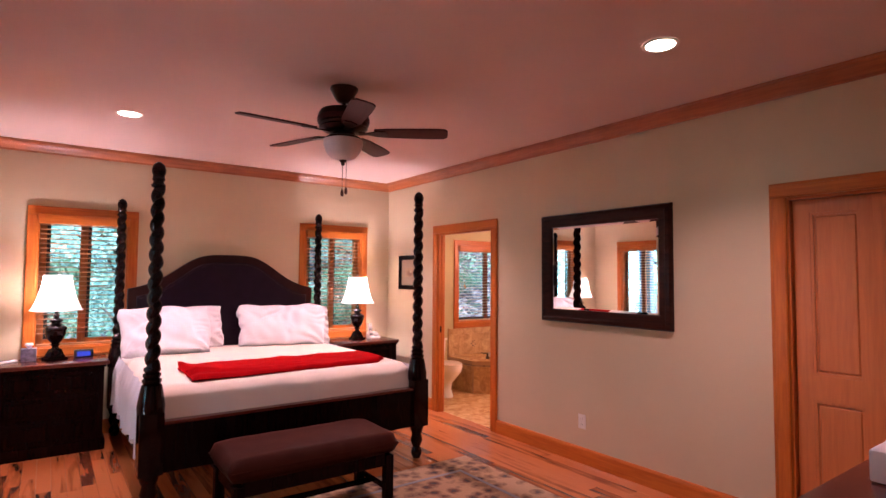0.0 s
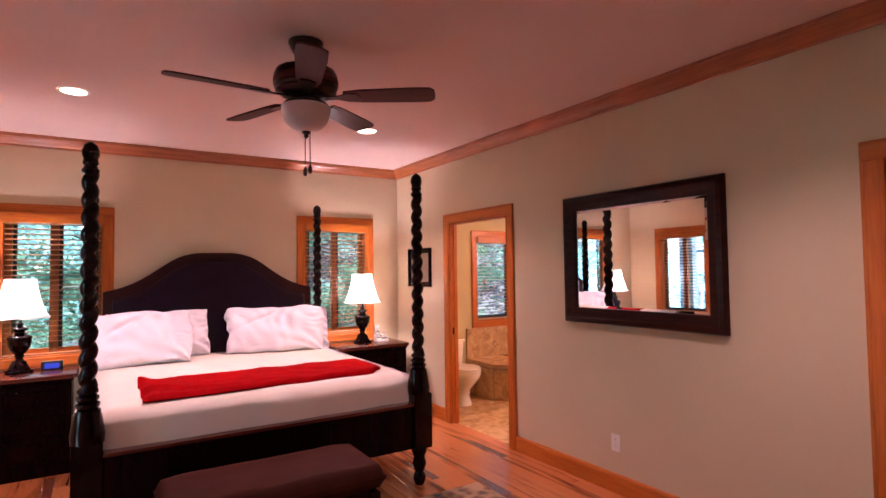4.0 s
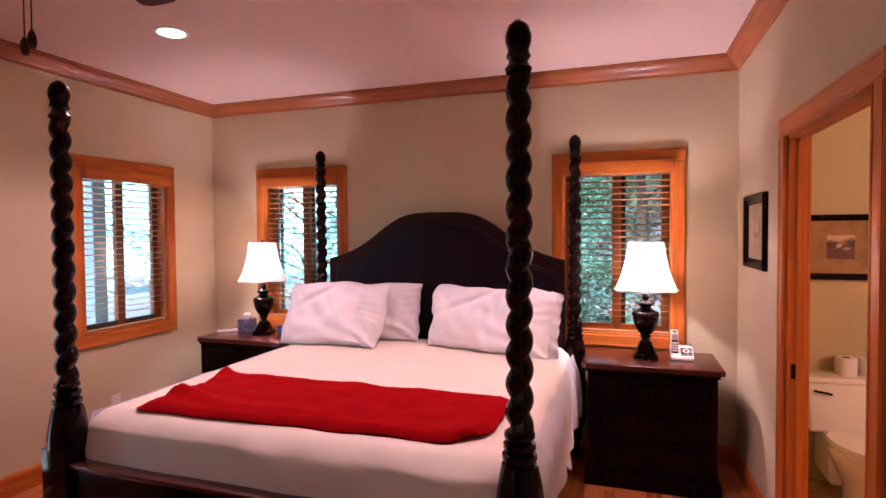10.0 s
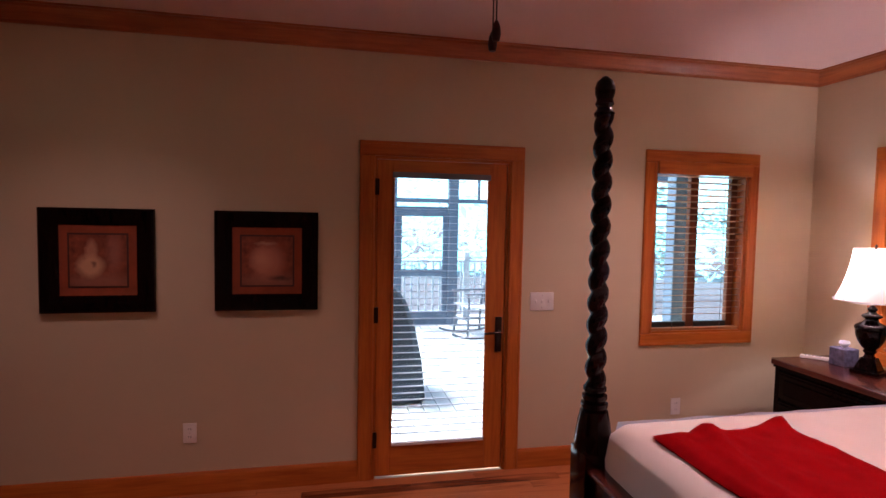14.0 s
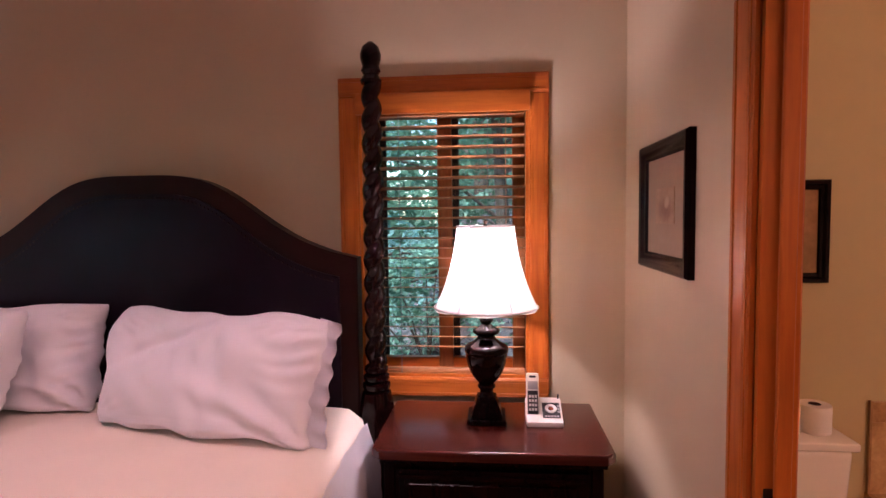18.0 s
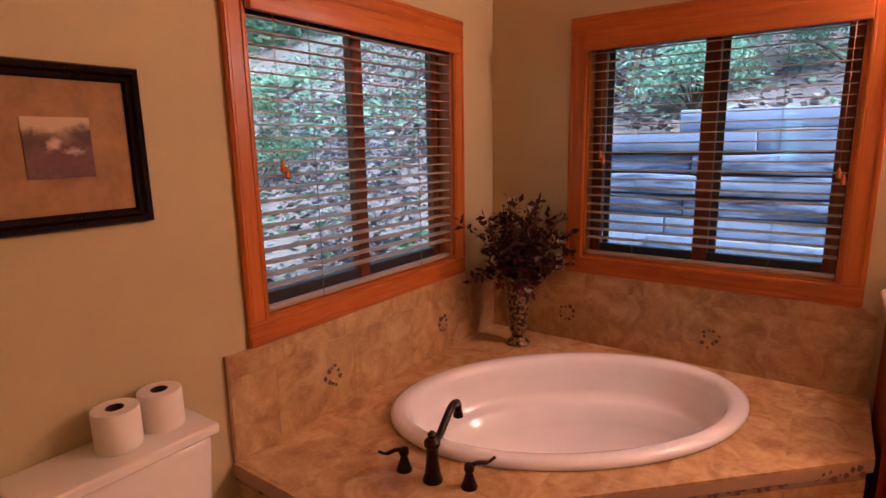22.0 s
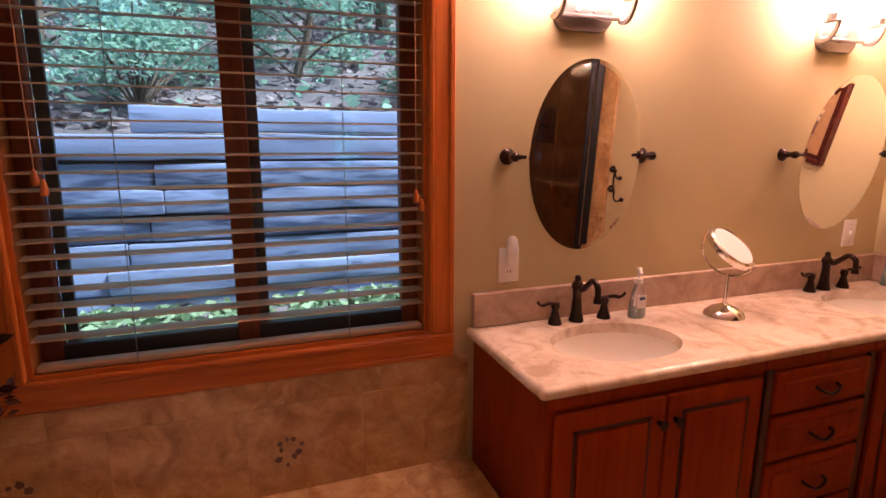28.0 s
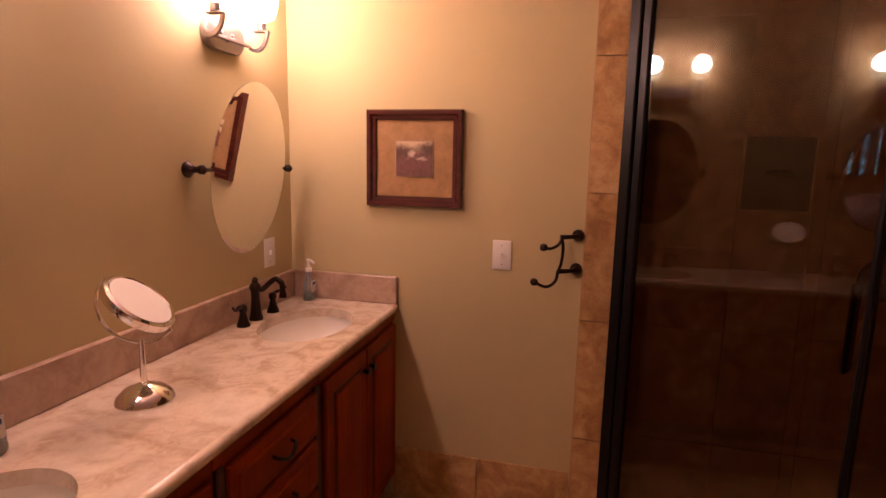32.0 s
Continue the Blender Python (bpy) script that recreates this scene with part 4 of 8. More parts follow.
def cushion_grid(w, d, h, nx, ny, power=4.0, seed=0, wrinkle=0.0, sag=0.0):
    """A closed, rounded pad lying on z = 0: w along x, d along y, h high."""
    bm = bmesh.new()
    top, low = {}, {}
    for i in range(nx + 1):
        for j in range(ny + 1):
            u, v = -1 + 2 * i / nx, -1 + 2 * j / ny
            f = max(0.0, 1 - abs(u) ** power) ** (1 / power) * max(0.0, 1 - abs(v) ** power) ** (1 / power)
            x, y = u * w / 2, v * d / 2
            wv = wrinkle * (noise.noise((x * 3 + seed, y * 3, seed)) + 0.5 * noise.noise((x * 9, y * 7 + seed, seed * 2.3)))
            top[i, j] = bm.verts.new((x, y, h * (0.5 + 0.5 * f) + wv * f - sag * f * (1 - abs(u)) * (1 - abs(v))))
            low[i, j] = bm.verts.new((x, y, h * (0.5 - 0.5 * f))) if 0 < i < nx and 0 < j < ny else top[i, j]
    for i in range(nx):
        for j in range(ny):
            for g in (top, low):
                q = [g[i, j], g[i + 1, j], g[i + 1, j + 1], g[i, j + 1]]
                if g is low and all(a is b for a, b in zip(q, [top[i, j], top[i + 1, j], top[i + 1, j + 1], top[i, j + 1]])):
                    continue
                bm.faces.new(q if g is top else q[::-1])
    return bm


mat_ = thing("mattress", (CX, -1.22, 0.425), "thick mattress in a cream fitted sheet on the bed", "mattress")
bm = bmesh.new()
mx0, mx1, my0, my1, mz1 = BED_X[0] + 0.03, BED_X[1] - 0.03, -2.285, -0.20, BED_Z
nx, ny = 40, 44


def rounded(u, v, r=0.09):
    """A point of a rounded rectangle of the mattress's plan for u, v in -1..1."""
    hx, hy = (mx1 - mx0) / 2, (my1 - my0) / 2
    x, y = u * hx, v * hy
    ex, ey = abs(x) - (hx - r), abs(y) - (hy - r)
    if ex > 0 and ey > 0:
        k = max(ex, ey) / math.hypot(ex, ey)
        x, y = math.copysign(hx - r + ex * k, x), math.copysign(hy - r + ey * k, y)
    return (mx0 + mx1) / 2 + x, (my0 + my1) / 2 + y


grid = {}
for i in range(nx + 1):
    for j in range(ny + 1):
        u, v = -1 + 2 * i / nx, -1 + 2 * j / ny
        x, y = rounded(u, v)
        edge_d = min(1 - abs(u), 1 - abs(v)) * 1.0
        drop = 0.055 * max(0.0, 1 - edge_d / 0.10) ** 2.6
        grid[i, j] = bm.verts.new((x, y, mz1 - drop + 0.006 * noise.noise((x * 2.5, y * 2.5, 3)) + 0.003 * noise.noise((x * 9, y * 7, 5))))
for i in range(nx):
    for j in range(ny):
        bm.faces.new((grid[i, j], grid[i + 1, j], grid[i + 1, j + 1], grid[i, j + 1]))
rim = [grid[i, 0] for i in range(nx)] + [grid[nx, j] for j in range(ny)] + [grid[i, ny] for i in range(nx, 0, -1)] + [grid[0, j] for j in range(ny, 0, -1)]
prev = rim
for k, dz in enumerate((0.015, 0.045, 0.10, 0.17, 0.23, 0.29)):
    ring = []
    for q, v in enumerate(rim):
        out = (0.010, 0.018, 0.022, 0.020, 0.014, 0.004)[k] + 0.020 * noise.noise((q * 0.16, k * 0.55, 1)) + 0.008 * math.sin(q * 0.9 + k * 1.7) * noise.noise((q * 0.07, k * 0.4, 6))
        c = Vector((v.co.x - CX, v.co.y + 1.24, 0)).normalized()
        ring.append(bm.verts.new((v.co.x + c.x * out, v.co.y + c.y * out, v.co.z - dz)))
    for q in range(len(rim)):
        bm.faces.new((prev[q], ring[q], ring[(q + 1) % len(rim)], prev[(q + 1) % len(rim)]))
    prev = ring
bm.faces.new(prev)
smooth(part("fitted_sheet", bm, SHEET, mat_).data, 85)


def drape(name, x, s, y0, y1, z0, seed, parent):
    """A loose edge of sheet that hangs over the bed rail; s: the side that it hangs on."""
    bm = bmesh.new()
    n, m = 40, 10
    g = {}
    for i in range(n + 1):
        y = y0 + (y1 - y0) * i / n
        low = z0 + 0.07 * noise.noise((y * 4, seed, 0)) + 0.03 * math.sin(y * 23 + seed)
        for j in range(m + 1):
            t = j / m
            z = BED_Z - 0.03 + (low - BED_Z + 0.03) * t
            out = 0.01 + 0.045 * min(1, t * 3) + 0.022 * t * math.sin(y * 31 + seed + t) + 0.015 * noise.noise((y * 7, z * 5, seed))
            g[i, j] = bm.verts.new((x + s * out, y, z))
    for i in range(n):
        for j in range(m):
            bm.faces.new((g[i, j], g[i + 1, j], g[i + 1, j + 1], g[i, j + 1]))
    bmesh.ops.solidify(bm, geom=bm.faces[:], thickness=0.004)
    return part(name, bm, LINEN, parent)


drape("hanging_sheet", BED_X[0] + 0.01, -1, -2.20, -0.35, 0.36, 2.0, mat_)
drape("hanging_sheet", BED_X[1] - 0.01, 1, -2.20, -0.35, 0.40, 7.0, mat_)


def pillow(w, h, t, seed, at, label, bite=0.0, side=1, hem=False):
    """A stuffed pillow standing on its long edge: x width, z height, y thickness."""
    bm = bmesh.new()
    nx, nz = 72, 52
    faces = {}
    for s in (-1, 1):
        for i in range(nx + 1):
            for j in range(nz + 1):
                u, v = -1 + 2 * i / nx, -1 + 2 * j / nz
                rim = i in (0, nx) or j in (0, nz)
                if rim and s == 1:
                    faces[s, i, j] = faces[-1, i, j]
                    continue
                pinch = 1 - 0.035 * (1 - abs(v) ** 2) * abs(u) ** 3 - 0.035 * (u * v) ** 8
                pinch_z = 1 - 0.055 * (1 - abs(u) ** 2) * abs(v) ** 3 - 0.035 * (u * v) ** 8
                f = (max(0.0, 1 - abs(u) ** 3.2) * max(0.0, 1 - abs(v) ** 2.6)) ** 0.40
                wave = 0.034 * noise.noise((u * 2.2 + seed, v * 2.2, seed * 1.7)) * max(abs(u), abs(v)) ** 2
                x, z = (u * w / 2 + wave) * pinch, h / 2 + (v * h / 2 + wave) * pinch_z
                soft = 0.030 * noise.noise((x * 4 + seed, z * 5, seed)) + 0.014 * noise.noise((x * 9 + z * 7, z * 6 - x * 3 + seed, 4))
                fold = 0.011 * math.sin(34 * (x * math.cos(seed) + z * math.sin(seed)) + 9 * noise.noise((x * 3, z * 3, seed))) * max(0.0, noise.noise((x * 3.3 + 5, z * 3.3, seed)) + 0.15)
                pull = 0.010 * math.sin(26 * math.atan2(v - math.copysign(1, v), u - math.copysign(1, u))) * math.exp(-((1 - abs(u)) ** 2 + (1 - abs(v)) ** 2) / 0.18)
                end = max(0.0, (u * side - 0.5) / 0.5) ** 1.2
                gather = 0.013 * end * math.sin(27 * v + 11 * noise.noise((x * 4, z * 4, seed))) * (0.6 + noise.noise((z * 6, seed, 1)))
                fan = 0.018 * math.sin(16 * math.atan2(v + 1.15, (u * side - 1.25))) * math.exp(-((u * side - 0.8) ** 2 + (v + 0.8) ** 2) / 0.5)
                slash = -0.030 * math.exp(-((u * side + 0.35 - 0.9 * (v - 0.35)) / 0.10) ** 2) * math.exp(-((v - 0.4) / 0.35) ** 2)
                crease = soft * 1.5 + fold * 2.2 + pull + gather + fan * 1.3 + slash * 1.3
                dent = bite * math.exp(-((u - 0.55) ** 2) / 0.02) * (0.5 + 0.5 * v)
                faces[s, i, j] = bm.verts.new((x, s * (t / 2 * f * (1 - dent) + crease * f), z - 0.02 * f * (v < -0.8)))
        for i in range(nx):
            for j in range(nz):
                q = [faces[s, i, j], faces[s, i + 1, j], faces[s, i + 1, j + 1], faces[s, i, j + 1]]
                bm.faces.new(q if s < 0 else q[::-1])
    ob = solo("pillow", bm, LINEN, label, "pillow", "white bed pillows")
    smooth(ob.data, 80)
    if hem:
        hb_ = bmesh.new()
        g = {}
        for i in range(7):
            for j in range(41):
                a, v = i / 6, -1 + 2 * j / 40
                x = w / 2 - 0.055 + a * (0.085 + 0.012 * noise.noise((v * 3, 7, seed)))
                y = (t * 0.20 * (1 - abs(v) ** 2.5)) * (1 - 0.55 * a) + 0.012 * math.sin(v * 17 + a * 2) * a + 0.008 * noise.noise((v * 8, a * 2, seed))
                g[i, j] = hb_.verts.new((x, -y, h / 2 + v * h / 2 * (0.95 - 0.03 * a) - 0.012 * a))
        for i in range(6):
            for j in range(40):
                hb_.faces.new((g[i, j], g[i + 1, j], g[i + 1, j + 1], g[i, j + 1]))
        bmesh.ops.solidify(hb_, geom=hb_.faces[:], thickness=0.004)
        smooth(part("pillowcase_hem", hb_, LINEN, ob, auto=False).data, 80)
    ob.matrix_basis = at
    return ob


pillow(0.84, 0.44, 0.22, 1.7, pose(-2.56, -0.405, 0.795, -19, 0, 3), "plump white cotton pillow leaning against the headboard")
pillow(0.78, 0.49, 0.25, 5.1, pose(-2.715, -0.70, 0.790, -30, 0, 2), "creased white cotton pillow in front of another", 0.45, 1)
pillow(0.92, 0.45, 0.27, 9.4, pose(-1.593, -0.565, 0.790, -20, 0, -11), "plump creased white pillow beside the table lamp", hem=True)

# folded red throw
bm = bmesh.new()
corners = [Vector((-2.80, -1.61)), Vector((-1.20, -1.61)), Vector((-1.215, -2.17)), Vector((-2.81, -2.20))]
layers = {}
nx, ny = 60, 30
for lay, lift in ((0, 0.004), (1, 0.034)):
    for i in range(nx + 1):
        for j in range(ny + 1):
            u, v = i / nx, j / ny
            p = corners[0].lerp(corners[1], u).lerp(corners[3].lerp(corners[2], u), v)
            wob = 0.018 * noise.noise((u * 7, v * 3, 2)) + 0.02 * noise.noise((u * 2, v * 5, 8)) * (1 if lay else 0.7)
            edge_in = min(u, 1 - u, v, 1 - v)
            rim = min(1.0, edge_in / 0.03)
            fold = 0.010 * math.exp(-((v - 0.80 - 0.05 * math.sin(u * 5)) / 0.03) ** 2) * (u < 0.6)
            fold += 0.032 * math.exp(-((v - 0.62 - 0.9 * u) / 0.07) ** 2 - (u / 0.16) ** 2) - 0.014 * math.exp(-((v - 0.76 - 0.9 * u) / 0.05) ** 2 - (u / 0.14) ** 2)
            p = p + (corners[1] + (corners[3] - corners[2]) * 0.35 - p) * 0.16 * max(0.0, (u - 0.88) / 0.12) ** 2 * max(0.0, (v - 0.7) / 0.3) ** 2
            peak = 0.045 * math.exp(-((u / 0.035) ** 2 + (v / 0.12) ** 2))
            sag = -0.02 * max(0, v - 0.9) * 4
            z = BED_Z + 0.006 + lift * (0.35 + 0.65 * rim if lay else 1) + (0.008 * noise.noise((u * 9, v * 5, 4)) + fold + 0.004 * noise.noise((u * 40, v * 20, 4)) if lay else 0) + peak * lay + sag
            layers[lay, i, j] = bm.verts.new((p.x + wob * 0.8, p.y + wob, z))
for lay in (0, 1):
    for i in range(nx):
        for j in range(ny):
            q = [layers[lay, i, j], layers[lay, i + 1, j], layers[lay, i + 1, j + 1], layers[lay, i, j + 1]]
            bm.faces.new(q if lay else q[::-1])
groove = {}
ring = [(i, 0) for i in range(nx)] + [(nx, j) for j in range(ny)] + [(i, ny) for i in range(nx, 0, -1)] + [(0, j) for j in range(ny, 0, -1)]
for a, b in zip(ring, ring[1:] + ring[:1]):
    for key in (a, b):
        if key not in groove:
            mid = (layers[0, *key].co + layers[1, *key].co) / 2
            groove[key] = bm.verts.new(mid + (Vector((-2.0, -1.90, mid.z)) - mid).normalized() * 0.022)
    bm.faces.new((layers[0, *a], layers[0, *b], groove[b], groove[a]))
    bm.faces.new((groove[a], groove[b], layers[1, *b], layers[1, *a]))
throw = solo("throw_blanket", bm, RED_WOOL, "folded deep red fleece throw across the bed", "blanket")
smooth(throw.data, 70)

# ---- bench and rug ----
bench = thing("bench", (-2.22, -2.81, 0.016), "long dark bench with a brown leather cushion at the bed foot", "bench")
for x in (-2.72, -1.74):
    for y in (-3.02, -2.61):
        part("leg", box(x - 0.03, y - 0.03, 0.016, x + 0.03, y + 0.03, 0.34, 0.005), ESPRESSO, bench)
for y in (-3.02, -2.61):
    part("apron", box(-2.69, y - 0.018, 0.27, -1.77, y + 0.018, 0.36, 0.004), ESPRESSO, bench)
for x in (-2.72, -1.74):
    part("apron", box(x - 0.018, -2.99, 0.27, x + 0.018, -2.64, 0.36, 0.004), ESPRESSO, bench)
    part("stretcher", box(x - 0.014, -2.99, 0.10, x + 0.014, -2.64, 0.13, 0.003), ESPRESSO, bench)
part("stretcher", box(-2.706, -2.83, 0.10, -1.754, -2.80, 0.13, 0.003), ESPRESSO, bench)
bm = cushion_grid(1.10, 0.50, 0.15, 36, 18, 7.0, 3, 0.006)
bmesh.ops.transform(bm, matrix=Matrix.Translation((-2.23, -2.815, 0.345)), verts=bm.verts)
seat = part("cushion", bm, BENCH_LEATHER, bench, "worn brown leather cushion")
smooth(seat.data, 80)
part("piping", tube([(-2.77, -3.06, 0.42), (-1.69, -3.06, 0.42)], 0.006, 8), BENCH_LEATHER, seat)


def rug_material(name, ground, motif, dark):
    m, n, l, b = material(name)
    tc, vo, nz = n.new("ShaderNodeTexCoord"), n.new("ShaderNodeTexVoronoi"), n.new("ShaderNodeTexNoise")
    vo.inputs["Scale"].default_value, nz.inputs["Scale"].default_value, nz.inputs["Detail"].default_value = 10, 30, 5
    l.new(tc.outputs["Object"], vo.inputs["Vector"])
    l.new(tc.outputs["Object"], nz.inputs["Vector"])
    add = n.new("ShaderNodeMath")
    add.operation = "MULTIPLY_ADD"
    l.new(nz.outputs["Fac"], add.inputs[0])
    add.inputs[1].default_value = 0.7
    l.new(vo.outputs["Distance"], add.inputs[2])
    r = n.new("ShaderNodeValToRGB")
    r.color_ramp.interpolation = "EASE"
    e = r.color_ramp.elements
    e[0].position, e[1].position = 0.48, 1.0
    e[0].color, e[1].color = (*dark, 1), (*[1.5 * v for v in ground], 1)
    q = e.new(0.62)
    q.color = (*motif, 1)
    q2 = e.new(0.80)
    q2.color = (*ground, 1)
    l.new(add.outputs[0], r.inputs[0])
    l.new(r.outputs[0], b.inputs["Base Color"])
    b.inputs["Roughness"].default_value = 0.95
    fine = n.new("ShaderNodeTexNoise")
    fine.inputs["Scale"].default_value = 350
    l.new(tc.outputs["Object"], fine.inputs["Vector"])
    bp = n.new("ShaderNodeBump")
    bp.inputs["Strength"].default_value, bp.inputs["Distance"].default_value = 0.6, 0.004
    l.new(fine.outputs["Fac"], bp.inputs["Height"])
    l.new(bp.outputs[0], b.inputs["Normal"])
    return m


RUG_FIELD = rug_material("rug_field", (0.22, 0.135, 0.075), (0.12, 0.045, 0.028), (0.030, 0.028, 0.032))
RUG_EDGE = rug_material("rug_border", (0.24, 0.155, 0.09), (0.13, 0.070, 0.042), (0.028, 0.030, 0.038))
rug = thing("area_rug", (-2.0, -3.7, 0), "patterned beige and brown wool rug on the boards", "rug")
rx0, ry0, rx1, ry1 = -3.30, -4.75, -0.70, -2.55
part("field", box(rx0 + 0.26, ry0 + 0.26, 0.002, rx1 - 0.26, ry1 - 0.26, 0.014), RUG_FIELD, rug)
for q in ((rx0, ry0, rx1, ry0 + 0.26), (rx0, ry1 - 0.26, rx1, ry1), (rx0, ry0 + 0.26, rx0 + 0.26, ry1 - 0.26), (rx1 - 0.26, ry0 + 0.26, rx1, ry1 - 0.26)):
    part("border", box(q[0], q[1], 0.002, q[2], q[3], 0.0145, 0.003), RUG_EDGE, rug)
for q in ((rx0 + 0.245, ry0 + 0.245, rx1 - 0.245, ry0 + 0.275), (rx0 + 0.245, ry1 - 0.275, rx1 - 0.245, ry1 - 0.245), (rx0 + 0.245, ry0 + 0.275, rx0 + 0.275, ry1 - 0.275), (rx1 - 0.275, ry0 + 0.275, rx1 - 0.245, ry1 - 0.275)):
    part("guard_stripe", box(q[0], q[1], 0.006, q[2], q[3], 0.0155), GREY_PLASTIC, rug)


# ---- nightstands and what stands on them ----
def nightstand():
    n = thing("nightstand", (0, 0, 0), "dark espresso three-drawer nightstand with a cherry top", "nightstand", "nightstands")
    w, d = 0.37, 0.235
    part("body", box(-w, -d, 0.09, w, d, 0.735, 0.004), ESPRESSO, n)
    part("plinth", box(-w - 0.022, -d - 0.02, 0.0, w + 0.022, d, 0.095, 0.008, 2), ESPRESSO, n)
    part("cornice", box(-w - 0.014, -d - 0.012, 0.715, w + 0.014, d, 0.738, 0.006, 2), ESPRESSO, n)
    hw, hd = w + 0.04, d + 0.03
    part("top", prism([(-hw, d + 0.01), (-hw, -hd + 0.03), (-hw + 0.03, -hd), (hw - 0.03, -hd), (hw, -hd + 0.03), (hw, d + 0.01)], 0.737, 0.77, 0.008), CHERRY_TOP, n, "polished dark cherry top")
    for z0, z1 in ((0.525, 0.70), (0.325, 0.505), (0.115, 0.305)):
        dr = part("drawer", box(-w + 0.045, -d - 0.016, z0, w - 0.045, -d + 0.004, z1, 0.008, 2), ESPRESSO, n)
        part("drawer_panel", box(-w + 0.085, -d - 0.021, z0 + 0.03, w - 0.085, -d - 0.012, z1 - 0.045, 0.005), ESPRESSO, dr)
        part("drawer_lip", box(-w + 0.055, -d - 0.030, z1 - 0.030, w - 0.055, -d - 0.012, z1 - 0.014, 0.005, 2), ESPRESSO, dr)
    for s in (-1, 1):
        part("corner_stile", box(s * (w - 0.02) - 0.02, -d - 0.008, 0.095, s * (w - 0.02) + 0.02, -d + 0.01, 0.715, 0.003), ESPRESSO, n)
    return n


NS = [(-0.568, -0.325), (-3.57, -0.325)]
ns = nightstand()
ns.matrix_basis = pose(*NS[0], 0)
copy_thing(ns, pose(*NS[1], 0))


def table_lamp():
    t = thing("table_lamp", (0, 0, 0), "lit lamp with a turned dark base and white bell shade", "lamp", "bedside lamps")
    base = part("base", box(-0.075, -0.075, 0.0, 0.075, 0.075, 0.022, 0.004), ESPRESSO, t)
    box_bm = box(-0.060, -0.060, 0.022, 0.060, 0.060, 0.095, 0.004)
    for v in box_bm.verts:
        if v.co.z > 0.06:
            v.co.x, v.co.y = v.co.x * 0.62, v.co.y * 0.62
    part("plinth", box_bm, ESPRESSO, base)
    body = [(r, z) for r, _, z in spline([(0.030, 0, 0.146), (0.044, 0, 0.160), (0.062, 0, 0.188), (0.074, 0, 0.220), (0.079, 0, 0.250), (0.079, 0, 0.262)], 4)]
    shoulder = [(r, z) for r, _, z in spline([(0.083, 0, 0.284), (0.074, 0, 0.294), (0.052, 0, 0.306), (0.036, 0, 0.320), (0.033, 0, 0.330)], 4)]
    prof = [(0, 0.093), (0.032, 0.094), (0.031, 0.100), (0.026, 0.108), (0.025, 0.120), (0.030, 0.124), (0.035, 0.131), (0.034, 0.138), (0.028, 0.142)] + body + [(0.083, 0.266), (0.085, 0.275)] + shoulder + [(0.044, 0.336), (0.052, 0.343), (0.052, 0.351), (0.040, 0.358), (0.026, 0.366), (0.018, 0.376), (0.025, 0.384), (0.026, 0.392), (0.016, 0.401), (0.012, 0.410), (0.012, 0.46), (0, 0.46)]
    urn = part("urn", lathe(prof, 48), POST_WOOD, t, "turned glossy dark urn")
    smooth(urn.data, 62)
    bm = bmesh.new()
    n, segs, rings = 14, 64, []
    for i in range(n + 1):
        s = i / n
        r = 0.107 + (0.198 - 0.107) * (0.45 * s + 0.55 * s ** 2.6)
        ring = []
        for k in range(segs):
            a = 2 * math.pi * k / segs
            q = (a / (2 * math.pi) * 6) % 1
            scallop = 1 - 0.030 * s * (1 - math.sin(math.pi * q))
            ring.append(bm.verts.new((r * scallop * math.cos(a), r * scallop * math.sin(a), 0.748 - 0.308 * s - 0.008 * s * math.sin(math.pi * q))))
        rings.append(ring)
    for a, b in zip(rings, rings[1:]):
        for k in range(segs):
            bm.faces.new((a[k], a[(k + 1) % segs], b[(k + 1) % segs], b[k]))
    bmesh.ops.solidify(bm, geom=bm.faces[:], thickness=0.003)
    sh = part("shade", bm, SHADE, t, "glowing white fabric bell shade")
    for k in range(6):
        a = 2 * math.pi * k / 6
        pts = []
        for i in range(n + 1):
            s = i / n
            r = (0.107 + (0.198 - 0.107) * (0.45 * s + 0.55 * s ** 2.6)) * (1 - 0.030 * s) + 0.0015
            pts.append((r * math.cos(a), r * math.sin(a), 0.748 - 0.308 * s))
        part("seam", tube(pts, 0.0022, 6), LINEN, sh)
    for r, z in ((0.108, 0.748), (0.197, 0.441)):
        pts = [(r * math.cos(a), r * math.sin(a), z) for a in (2 * math.pi * k / 40 for k in range(41))]
        part("shade_trim", tube(pts, 0.004, 6), LINEN, sh)
    part("bulb", lathe([(0, 0.47), (0.012, 0.475), (0.014, 0.50), (0.026, 0.53), (0.030, 0.56), (0.022, 0.585), (0, 0.594)], 16), BULB_GLOW, t)
    harp = part("harp", tube(spline([(0.014, 0, 0.46), (0.05, 0, 0.52), (0.055, 0, 0.62), (0.02, 0, 0.735), (0, 0, 0.745)], 5), 0.002, 6), BRONZE, t)
    part("finial", lathe([(0, 0.744), (0.008, 0.748), (0.006, 0.758), (0.010, 0.768), (0, 0.778)], 12), BRONZE, harp)
    return t


tl = table_lamp()
tl.matrix_basis = pose(*LAMPS[0], 0.77)
copy_thing(tl, pose(*LAMPS[1], 0.77, 0, 0, 23))

